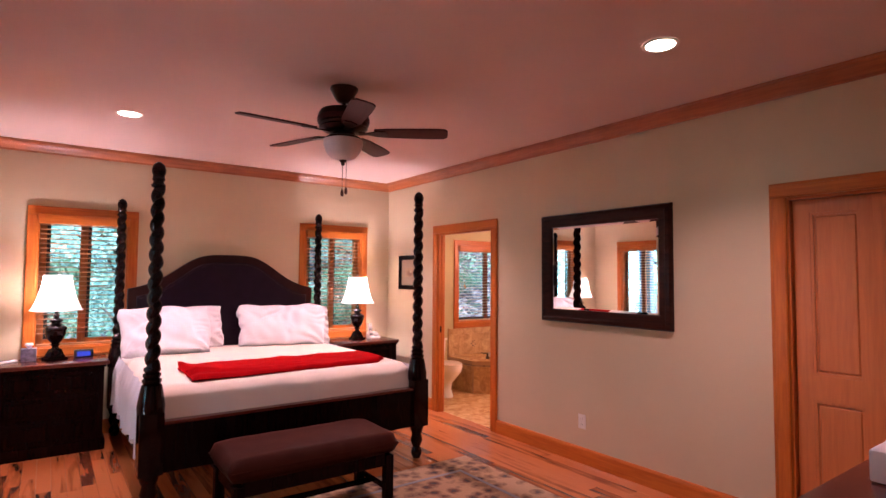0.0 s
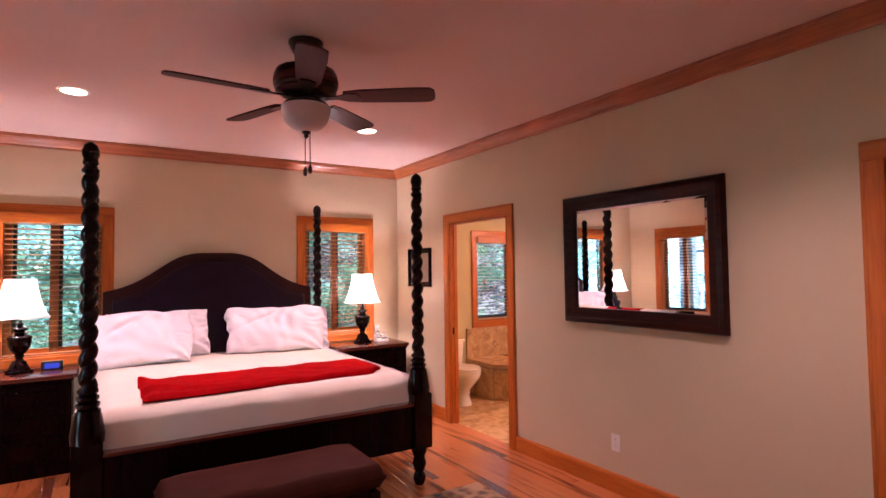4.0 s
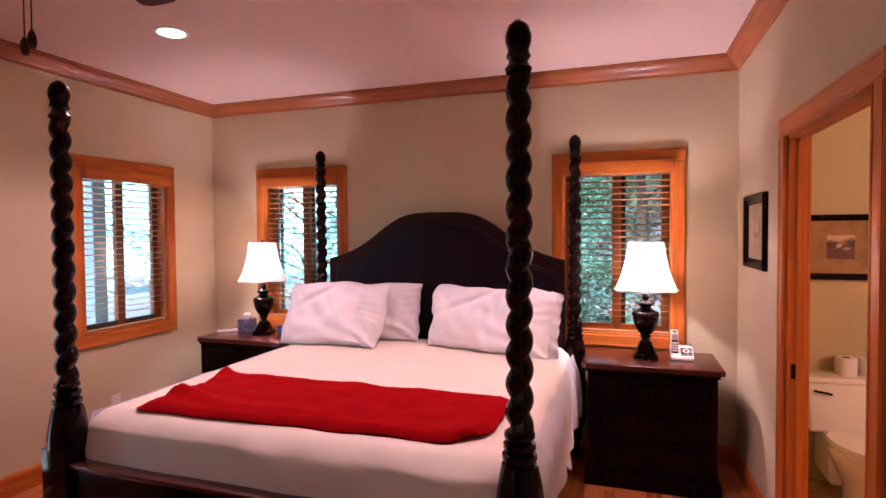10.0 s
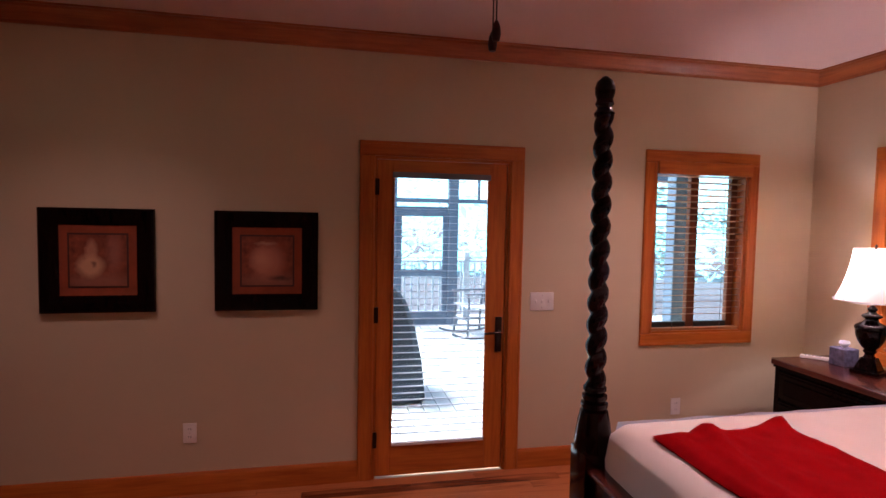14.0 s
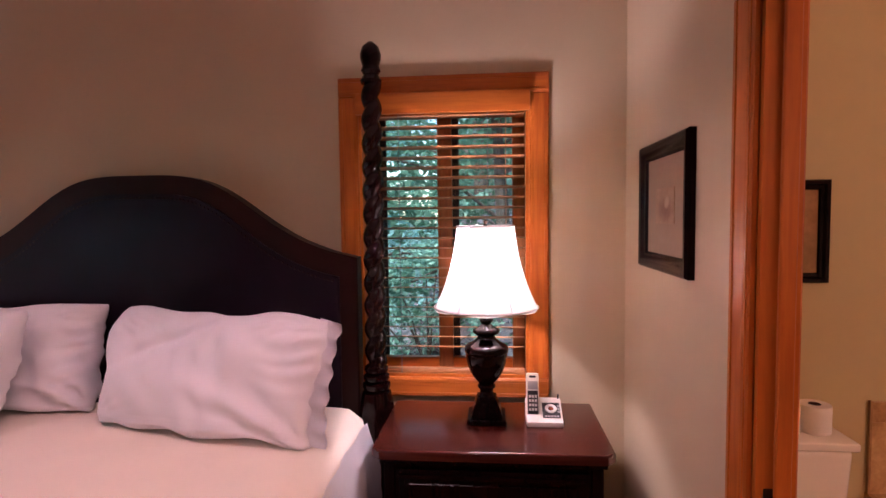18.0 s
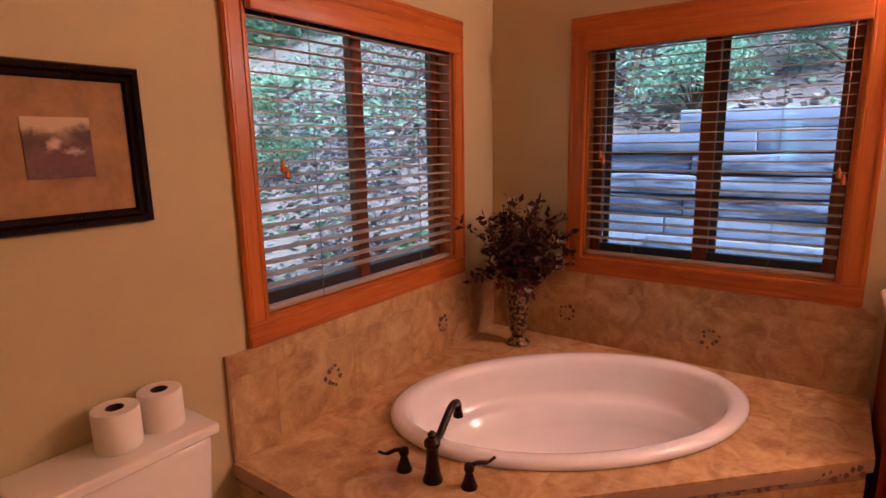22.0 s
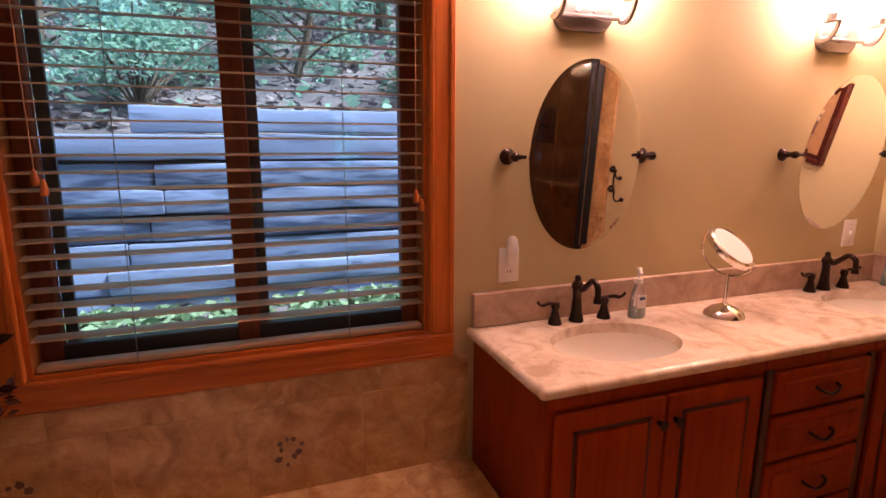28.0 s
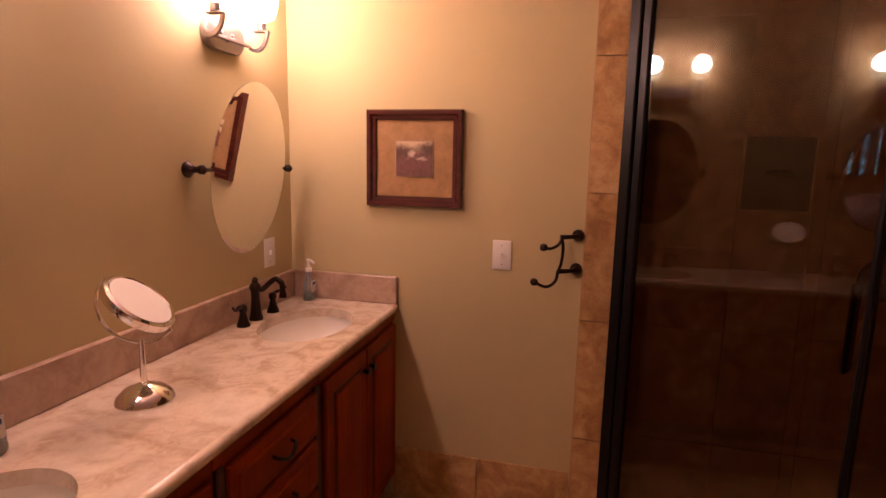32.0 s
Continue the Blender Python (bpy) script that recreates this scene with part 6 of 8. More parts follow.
def face_run(a, b, z0, z1, rows_, step, mat, name, parent, t=0.010, gap=0.0005):
    """Tiles on an upright face from a to b (plan points), standing out to the left of the way a to b."""
    a, b = Vector(a), Vector(b)
    way = (b - a).normalized()
    out = Vector((-way.y, way.x))
    total = (b - a).length
    ang = math.degrees(math.atan2(way.y, way.x))
    s = 0.0
    while s < total - 1e-3:
        e = min(s + step, total)
        for za, zb in zip(rows_, rows_[1:]):
            me = mesh_of(name, box(gap, 0, za + gap, e - s - gap, t, zb - gap), mat)
            o = part(name, me, mat, parent, auto=False)
            o.matrix_basis = pose(a.x + way.x * s, a.y + way.y * s, 0, 0, 0, ang)
        s = e


def chips(a, b, z0, z1, count, parent, seed, name="mosaic_chip", out=0.012, size=(0.012, 0.03)):
    """Small dark stone chips set in a band on an upright face."""
    rnd = random.Random(seed)
    a, b = Vector(a), Vector(b)
    way = (b - a).normalized()
    nrm = Vector((-way.y, way.x))
    ang = math.degrees(math.atan2(way.y, way.x))
    for k in range(count):
        s = (k + 0.2 + 0.6 * rnd.random()) / count * (b - a).length
        r = rnd.uniform(*size)
        n = rnd.choice((5, 6, 7))
        pts = [(r * rnd.uniform(0.35, 0.6) * math.cos(2 * math.pi * i / n), r * rnd.uniform(0.35, 0.6) * math.sin(2 * math.pi * i / n)) for i in range(n)]
        o = part(name, upright(prism(pts, -0.003, 0.0)), MOSAIC, parent, auto=False)
        o.matrix_basis = pose(a.x + way.x * s + nrm.x * out, a.y + way.y * s + nrm.y * out, rnd.uniform(z0 + r * 0.4, z1 - r * 0.4), 0, 0, ang)


part("front_wall", wall_slab("x", 0.952, 0.02, -0.613, BYN, 0, DK - 0.011), GROUT, td)
bm = prism([(0.952, -0.613), (0.972, -0.605), (2.152, -1.806), (2.138, -1.820)], 0, DK - 0.011)
part("front_wall", bm, GROUT, td)
ROWS_F = [0.0, 0.30, DK - 0.075]
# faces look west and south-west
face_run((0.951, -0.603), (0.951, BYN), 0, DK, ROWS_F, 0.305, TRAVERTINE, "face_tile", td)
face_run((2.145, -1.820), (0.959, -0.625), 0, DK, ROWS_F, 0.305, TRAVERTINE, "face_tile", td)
part("mosaic_bed", wall_slab("x", 0.942, 0.010, -0.618, BYN, DK - 0.074, DK - 0.012), MAT_CREAM, td)
part("mosaic_bed", prism([(0.942, -0.618), (0.949, -0.611), (2.143, -1.818), (2.136, -1.825)], DK - 0.074, DK - 0.012), MAT_CREAM, td)
chips((0.946, -0.598), (0.946, BYN), DK - 0.072, DK - 0.014, 26, td, 3, out=0.006)
chips((2.135, -1.822), (0.945, -0.620), DK - 0.072, DK - 0.014, 76, td, 5, out=0.004)

tub = thing("bathtub", (TUB_C.x, TUB_C.y, 0.05), "white oval drop-in bathtub with a rolled rim", "bathtub")
bm = bmesh.new()
prof = [(0.012, 0.0), (0.020, 0.012), (0.016, 0.028), (0.0, 0.036), (-0.030, 0.037), (-0.050, 0.028), (-0.064, 0.006), (-0.075, -0.04), (-0.088, -0.12), (-0.105, -0.145), (-0.135, -0.155), (-0.160, -0.17), (-0.185, -0.24), (-0.215, -0.315), (-0.27, -0.345), (-0.34, -0.352)]
rings = []
for off, dz in prof:
    ring = []
    for k in range(72):
        ang = 2 * math.pi * k / 72
        x, y = ellipse((0, 0), max(0.06, TUB_A + off), max(0.04, TUB_B + off * 0.95), TUB_ROT, ang)
        ring.append(bm.verts.new((TUB_C.x + x, TUB_C.y + y, DK + dz + 0.001)))
    rings.append(ring)
for a, b in zip(rings, rings[1:]):
    for k in range(72):
        bm.faces.new((a[k], a[(k + 1) % 72], b[(k + 1) % 72], b[k]))
bm.faces.new(rings[-1])
shell = part("shell", bm, TUB_WHITE, tub)
smooth(shell.data, 60)
ox, oy = ellipse(TUB_C, TUB_A - 0.07, TUB_B - 0.07, TUB_ROT, radians(205))
part("overflow_plate", tube([(ox, oy, DK - 0.055), (ox + 0.010, oy - 0.002, DK - 0.055)], 0.022, 14), BRONZE, shell)
part("drain", lathe([(0, 0), (0.028, 0), (0.03, 0.003), (0, 0.006)], 18, (1.965, -0.855, DK - 0.350)), BRONZE, shell)


def faucet_body(parent, x, y, z, way, tall=0.15, reach=0.12, big=1.0):
    """A goose-neck spout on a flared column; way: its heading in degrees."""
    d = Vector((math.cos(radians(way)), math.sin(radians(way)), 0))
    b = Vector((x, y, z))
    col = part("column", lathe([(0, 0), (0.026 * big, 0), (0.026 * big, 0.006), (0.020 * big, 0.03), (0.015 * big, 0.09 * tall / 0.15), (0.017 * big, tall * 0.78), (0.021 * big, tall * 0.82), (0.021 * big, tall * 0.90), (0.015 * big, tall * 0.96), (0.010 * big, tall), (0.012 * big, tall * 1.06), (0.006 * big, tall * 1.12), (0, tall * 1.13)], 20, b), BRONZE, parent)
    p = [b + Vector((0, 0, tall * 0.86)), b + d * reach * 0.25 + Vector((0, 0, tall * 0.82)), b + d * reach * 0.50 + Vector((0, 0, tall * 0.98)), b + d * reach * 0.75 + Vector((0, 0, tall * 1.12)), b + d * reach * 0.97 + Vector((0, 0, tall * 1.02)), b + d * reach + Vector((0, 0, tall * 0.78))]
    s = part("spout", tube(spline(p, 7), 0.0105 * big, 12), BRONZE, col)
    e = b + d * reach
    part("spout_tip", tube([e + Vector((0, 0, tall * 0.80)), e + Vector((0, 0, tall * 0.66))], [0.012 * big, 0.015 * big], 14), BRONZE, col)
    return s


def faucet_handle(parent, x, y, z, way, big=1.0):
    d = Vector((math.cos(radians(way)), math.sin(radians(way)), 0))
    b = Vector((x, y, z))
    h = part("handle", lathe([(0, 0), (0.024 * big, 0), (0.024 * big, 0.006), (0.016 * big, 0.028), (0.011 * big, 0.05), (0.016 * big, 0.062), (0.014 * big, 0.076), (0, 0.082)], 18, b), BRONZE, parent)
    part("lever", tube(spline([b + Vector((0, 0, 0.072)), b + d * 0.03 + Vector((0, 0, 0.078)), b + d * 0.06 + Vector((0, 0, 0.074)), b + d * 0.078 * big + Vector((0, 0, 0.088))], 6), [0.007] * 12 + [0.005] * 7, 10), BRONZE, h)


tf = thing("tub_faucet", (1.235, -0.697, DK), "dark bronze tub faucet with two lever handles", "faucet")
faucet_body(tf, 1.235, -0.697, DK, 14, 0.15, 0.24, 1.25)
faucet_handle(tf, 1.228, -0.586, DK, 150, 1.1)
faucet_handle(tf, 1.270, -0.812, DK, -40, 1.1)

# tile above the deck on two walls, with mosaic insets
bt = thing("tub_surround", (0.95, BYN, DK), "golden travertine wall tiles with mosaic insets round the tub", "wall tile")
ZR = [DK, 0.718, 0.800]
part("tile_bed", box(0.943, BYN - 0.006, DK, BX1, BYN, 0.800), GROUT, bt)
part("tile_bed", box(BX1 - 0.006, -1.838, DK, BX1, BYN - 0.006, 0.800), GROUT, bt)
face_run((BX1 - 0.007, BYN - 0.004), (0.943, BYN - 0.004), 0, 0, ZR[:2], 0.384, TRAVERTINE, "wall_tile", bt)
face_run((BX1 - 0.007, BYN - 0.004), (0.943, BYN - 0.004), 0, 0, ZR[1:], 0.30, TRAVERTINE, "border_tile", bt)
face_run((BX1 - 0.004, -1.838), (BX1 - 0.004, BYN - 0.016), 0, 0, ZR[:2], 0.356, TRAVERTINE, "wall_tile", bt)
face_run((BX1 - 0.004, -1.838), (BX1 - 0.004, BYN - 0.016), 0, 0, ZR[1:], 0.30, TRAVERTINE, "border_tile", bt)


def inset(a, way, z, seed):
    """A loose square of mosaic chips."""
    rnd = random.Random(seed)
    for k in range(9):
        ang = 2 * math.pi * k / 9
        du, dv = 0.040 * math.cos(ang) * rnd.uniform(0.6, 1.1), 0.048 * math.sin(ang) * rnd.uniform(0.6, 1.1)
        r = rnd.uniform(0.007, 0.014)
        n = rnd.choice((4, 5, 6))
        pts = [(r * rnd.uniform(0.6, 1.1) * math.cos(2 * math.pi * i / n), r * rnd.uniform(0.6, 1.1) * math.sin(2 * math.pi * i / n)) for i in range(n)]
        o = part("mosaic_chip", upright(prism(pts, -0.002, 0.0)), MOSAIC, bt, auto=False)
        o.matrix_basis = pose(a[0] + math.cos(radians(way)) * du, a[1] + math.sin(radians(way)) * du, z + dv, 0, 0, way)


for i, x in enumerate((1.388, 2.141)):
    inset((x, BYN - 0.0165), 180, 0.572, 20 + i)
for i, y in enumerate((-0.545, -1.247)):
    inset((BX1 - 0.0165, y), 90, 0.572, 30 + i)
part("edge_trim", box(0.935, BYN - 0.014, DK, 0.943, BYN, 0.803), MAT_TAN, bt, "brown edge strip")

# ---- vase with dried flowers ----
VX, VY = 2.45, -0.36


def vase_mat():
    m, n, l, b = material("mosaic_vase")
    tc, vo, r = n.new("ShaderNodeTexCoord"), n.new("ShaderNodeTexVoronoi"), n.new("ShaderNodeValToRGB")
    vo.feature, vo.distance = "F1", "CHEBYCHEV"
    vo.inputs["Scale"].default_value = 60
    l.new(tc.outputs["Object"], vo.inputs["Vector"])
    e = r.color_ramp.elements
    e[0].color, e[1].color = (0.30, 0.19, 0.08, 1), (0.030, 0.014, 0.008, 1)
    e[0].position, e[1].position = 0.34, 0.52
    l.new(vo.outputs["Distance"], r.inputs[0])
    l.new(r.outputs[0], b.inputs["Base Color"])
    b.inputs["Roughness"].default_value, b.inputs["Metallic"].default_value = 0.3, 0.4
    bp = n.new("ShaderNodeBump")
    bp.inputs["Strength"].default_value, bp.inputs["Distance"].default_value = 0.4, 0.003
    bp.invert = True
    l.new(vo.outputs["Distance"], bp.inputs["Height"])
    l.new(bp.outputs[0], b.inputs["Normal"])
    return m


va = thing("vase", (VX, VY, DK), "tall bronze mosaic vase on the tub deck", "vase")
part("body", lathe([(0, 0), (0.062, 0), (0.064, 0.010), (0.050, 0.025), (0.032, 0.045), (0.034, 0.055), (0.046, 0.08), (0.052, 0.14), (0.058, 0.25), (0.066, 0.33), (0.078, 0.365), (0.080, 0.375), (0.074, 0.372), (0.060, 0.33), (0.045, 0.10), (0, 0.09)], 32, (VX, VY, DK)), vase_mat(), va)
fl = thing("dried_flowers", (VX, VY, DK + 0.3), "dark dried leaves and blossoms in the vase", "flowers")
DRY = leaves("dried_leaf", (0.022, 0.008, 0.006), (0.085, 0.027, 0.015), 0.1)
PETAL = leaves("pale_petal", (0.55, 0.45, 0.32), (0.75, 0.66, 0.52), 0.2)
REDLEAF = leaves("red_leaf", (0.16, 0.020, 0.014), (0.26, 0.05, 0.02), 0.2)


def leaf(bm, p, way, size, rnd):
    """One folded leaf blade from p along way."""
    way = way.normalized()
    side = way.cross(Vector((rnd.uniform(-1, 1), rnd.uniform(-1, 1), rnd.uniform(-1, 1)))).normalized()
    up = way.cross(side)
    tip, mid = p + way * size, p + way * size * 0.5
    v = [bm.verts.new(q) for q in (p, mid + side * size * 0.24 + up * size * 0.06, tip, mid - side * size * 0.24 + up * size * 0.06, mid)]
    bm.faces.new((v[0], v[1], v[4]))
    bm.faces.new((v[1], v[2], v[4]))
    bm.faces.new((v[2], v[3], v[4]))
    bm.faces.new((v[3], v[0], v[4]))


rnd = random.Random(8)
dry = bmesh.new()
for k in range(58):
    a, lean = rnd.uniform(0, 2 * math.pi), rnd.uniform(0.05, 0.33)
    top = Vector((VX + lean * math.cos(a), VY + lean * math.sin(a) * 0.9 - 0.01, DK + 0.36 + rnd.uniform(0.10, 0.45) - lean * 0.45))
    top.x, top.y = min(top.x, BX1 - 0.05), min(top.y, BYN - 0.05)
    base = Vector((VX + 0.02 * math.cos(a), VY + 0.02 * math.sin(a), DK + 0.30))
    pts = spline([base, base.lerp(top, 0.5) + Vector((0, 0, 0.05)), top], 5)
    part("stem", tube(pts, 0.0018, 5), BRONZE, fl)
    for s in range(26):
        p = pts[rnd.randrange(3, len(pts))] + Vector((rnd.gauss(0, 0.012), rnd.gauss(0, 0.012), rnd.gauss(0, 0.012)))
        leaf(dry, p, Vector((rnd.gauss(0, 1), rnd.gauss(0, 1), rnd.gauss(0.2, 0.8))), rnd.uniform(0.025, 0.065), rnd)
    if k % 5 == 0:
        pet = bmesh.new()
        for s in range(9):
            leaf(pet, top, Vector((rnd.gauss(0, 1), rnd.gauss(-0.4, 1), rnd.gauss(0.3, 0.8))), rnd.uniform(0.018, 0.032), rnd)
    if k % 5 == 0:
        part("blossom", pet, PETAL, fl, "pale dried blossom", auto=False)
    if k % 3 == 1:
        redl = bmesh.new()
        for s in range(10):
            leaf(redl, base.lerp(top, 0.35), Vector((rnd.gauss(0, 1), rnd.gauss(-0.4, 1), rnd.gauss(0.3, 0.8))), rnd.uniform(0.025, 0.05), rnd)
        part("red_leaf_cluster", redl, REDLEAF, fl, "dark red leaves", auto=False)
part("dry_foliage", dry, DRY, fl, kind="stuff", auto=False)

# ---- toilet ----
TX = 0.545
to = thing("toilet", (TX, -0.45, 0), "cream two-piece toilet with a closed lid", "toilet")
bm = box(TX - 0.225, BYN - 0.195, 0.36, TX + 0.225, BYN - 0.012, 0.675, 0.030, 4)
for v in bm.verts:
    k = (v.co.z - 0.36) / 0.315
    v.co.x = TX + (v.co.x - TX) * (0.88 + 0.12 * k)
part("tank", bm, PORCELAIN, to)
part("tank_lid", box(TX - 0.238, BYN - 0.208, 0.672, TX + 0.238, BYN - 0.006, 0.705, 0.012, 3), PORCELAIN, to)
part("flush_lever", tube(spline([(TX - 0.17, BYN - 0.193, 0.62), (TX - 0.17, BYN - 0.215, 0.62), (TX - 0.12, BYN - 0.222, 0.615), (TX - 0.09, BYN - 0.220, 0.607)], 5), 0.007, 8), BRONZE, to)


def bowl_ring(r, z, back, n=40):
    """A toilet's plan: round in front, straighter behind."""
    return [(TX + r * 0.185 * math.cos(a), -0.56 + back + (r * 0.255 if math.sin(a) < 0 else r * 0.20) * math.sin(a), z) for a in (2 * math.pi * k / n for k in range(n))]


bm = bmesh.new()
rings = [[bm.verts.new(q) for q in bowl_ring(r, z, b)] for r, z, b in ((0.62, 0.0, 0.05), (0.60, 0.03, 0.05), (0.52, 0.10, 0.06), (0.56, 0.18, 0.05), (0.78, 0.26, 0.02), (0.96, 0.33, 0.0), (1.0, 0.375, 0.0), (0.97, 0.39, 0.0))]
for a, b in zip(rings, rings[1:]):
    for k in range(40):
        bm.faces.new((a[k], a[(k + 1) % 40], b[(k + 1) % 40], b[k]))
bm.faces.new(rings[0])
bm.faces.new(rings[-1])
box(TX - 0.13, -0.40, 0.10, TX + 0.13, BYN - 0.03, 0.37, 0.03, 3, bm)
bw = part("bowl", bm, PORCELAIN, to)
smooth(bw.data, 60)
for nm, z0, z1, s in (("seat", 0.391, 0.408, 1.02), ("lid", 0.409, 0.432, 1.0)):
    part(nm, prism([(x, y) for x, y, z in bowl_ring(s, 0, 0.0)], z0, z1, 0.007), PORCELAIN, to)
for x in (-0.07, 0.07):
    part("seat_hinge", box(TX + x - 0.02, -0.375, 0.39, TX + x + 0.02, -0.335, 0.425, 0.006), PORCELAIN, to)
for x, y in ((0.563, -0.168), (0.685, -0.157)):
    r = thing("toilet_roll", (x, y, 0.705), "white toilet roll standing on the tank lid", "toilet roll", "spare toilet rolls")
    part("paper", lathe([(0, 0.0), (0.056, 0.0), (0.0575, 0.004), (0.0575, 0.103), (0.056, 0.107), (0.0225, 0.107), (0.0225, 0.02), (0, 0.02)], 32, (x, y, 0.705)), PAPER, r)
    # dark core colour stands in for the shade inside the roll
    part("core", lathe([(0, 0.022), (0.0222, 0.022), (0.0222, 0.1078), (0.0205, 0.1078), (0.0200, 0.03), (0, 0.03)], 24, (x, y, 0.7051)), GLAZE, r, "card core, coloured dark for the shaded hole")

# ---- vanity ----
VF, VZ = 2.192, 0.852


def cabinet_door(parent, y0, y1, z0, z1, x, knob_side=0):
    d = part("door", box(x - 0.018, y0, z0, x, y1, z1, 0.004), CHERRY, parent)
    f = 0.052
    bm = bmesh.new()
    for q in ((y0 + f, z0 + f, y1 - f, z0 + f + 0.010), (y0 + f, z1 - f - 0.010, y1 - f, z1 - f), (y0 + f, z0 + f, y0 + f + 0.010, z1 - f), (y1 - f - 0.010, z0 + f, y1 - f, z1 - f)):
        box(x - 0.0195, q[0], q[1], x - 0.017, q[2], q[3], bm=bm)
    part("glaze_line", bm, GLAZE, d, "dark glaze in the panel groove")
    part("raised_panel", box(x - 0.026, y0 + f + 0.012, z0 + f + 0.012, x - 0.015, y1 - f - 0.012, z1 - f - 0.012, 0.009, 2), CHERRY, d)
    if knob_side:
        ky = y1 - 0.026 if knob_side > 0 else y0 + 0.026
        part("knob", tube([(x - 0.017, ky, z1 - 0.075), (x - 0.030, ky, z1 - 0.075), (x - 0.042, ky, z1 - 0.075)], [0.006, 0.008, 0.015], 14), BRONZE, d)
    return d


def vanity_unit(y0, y1, label, drawers=0):
    c = thing("vanity_cabinet", (2.43, (y0 + y1) / 2, 0), label, "cabinet", "vanity cabinets")
    part("carcass", box(VF + 0.004, y0 + 0.001, 0.09, BX1 - 0.002, y1 - 0.001, 0.68), CHERRY, c)
    part("face_frame", box(VF + 0.004, y0 + 0.001, 0.68, VF + 0.022, y1 - 0.001, VZ - 0.002), CHERRY, c)
    for e in (y0 + 0.001, y1 - 0.019):
        part("end_panel", box(VF + 0.022, e, 0.68, BX1 - 0.002, e + 0.018, VZ - 0.002), CHERRY, c)
    part("toe_kick", box(VF + 0.07, y0 + 0.001, 0.0, BX1 - 0.002, y1 - 0.001, 0.09), GLAZE, c)
    part("top_rail", box(VF - 0.002, y0 + 0.001, VZ - 0.035, VF + 0.010, y1 - 0.001, VZ - 0.003), CHERRY, c)
    if drawers:
        z = VZ - 0.045
        for h in (0.150, 0.165, 0.185, 0.205):
            d = part("drawer", box(VF - 0.018, y0 + 0.035, z - h + 0.012, VF + 0.003, y1 - 0.035, z, 0.012, 2), CHERRY, c)
            part("drawer_panel", box(VF - 0.024, y0 + 0.065, z - h + 0.042, VF - 0.014, y1 - 0.065, z - 0.030, 0.006), CHERRY, d)
            ym, zm = (y0 + y1) / 2, z - h / 2
            part("bail_pull", tube(spline([(VF - 0.020, ym - 0.045, zm + 0.010), (VF - 0.040, ym - 0.042, zm + 0.004), (VF - 0.046, ym, zm - 0.012), (VF - 0.040, ym + 0.042, zm + 0.004), (VF - 0.020, ym + 0.045, zm + 0.010)], 6), 0.0055, 10), BRONZE, d)
            z -= h
        for y in (y0 + 0.018, y1 - 0.018):
            part("pilaster", box(VF - 0.010, y - 0.014, 0.09, VF + 0.005, y + 0.014, VZ - 0.036, 0.004), GLAZE, c)
    else:
        ym = (y0 + y1) / 2
        cabinet_door(c, y0 + 0.020, ym - 0.003, 0.12, VZ - 0.045, VF, 1)
        cabinet_door(c, ym + 0.003, y1 - 0.020, 0.12, VZ - 0.045, VF, -1)
    return c


vanity_unit(-2.620, -1.862, "cherry vanity cabinet with two raised-panel doors beside the tub")
vanity_unit(-3.118, -2.622, "cherry vanity drawer stack with bronze bail pulls", 4)
vanity_unit(-3.820, -3.120, "cherry vanity cabinet with two raised-panel doors in the corner")

ct = thing("vanity_countertop", (2.42, -2.88, VZ), "cream marble vanity top with a rounded edge", "countertop")
SINKS = [(2.405, -2.235), (2.405, -3.455)]
SA, SB = 0.160, 0.215
cx0, cy0, cy1, split = 2.188, -3.823, -1.852, -2.845
bm = slab_with_oval([(cx0, split), (BX1, split), (BX1, cy1), (cx0, cy1)], SINKS[0], SA, SB, 0, VZ, 0.887)
slab_with_oval([(cx0, cy0), (BX1, cy0), (BX1, split), (cx0, split)], SINKS[1], SA, SB, 0, VZ, 0.887, bm=bm)
slab = part("slab", bm, MARBLE, ct)
half = [(0.0, 0.0)] + [(0.0175 * math.sin(a), 0.0175 - 0.0175 * math.cos(a)) for a in (math.pi * k / 10 for k in range(1, 10))] + [(0.0, 0.035)]
part("front_edge", extrude_profile(half, (cx0, cy0, VZ), (cx0, cy1, VZ), side=(-1, 0, 0)), MARBLE, ct)
part("end_edge", extrude_profile(half, (cx0, cy1, VZ), (BX1, cy1, VZ), side=(0, 1, 0)), MARBLE, ct)
part("edge_corner", lathe([(r, z) for r, z in half], 20, (cx0, cy1, VZ)), MARBLE, ct)
part("backsplash", box(BX1 - 0.02, cy0, 0.887, BX1, cy1, 1.006, 0.004), SPLASH, ct)
part("side_splash", box(2.175, BYS, 0.887, BX1 - 0.02, BYS + 0.02, 1.006, 0.004), SPLASH, ct)
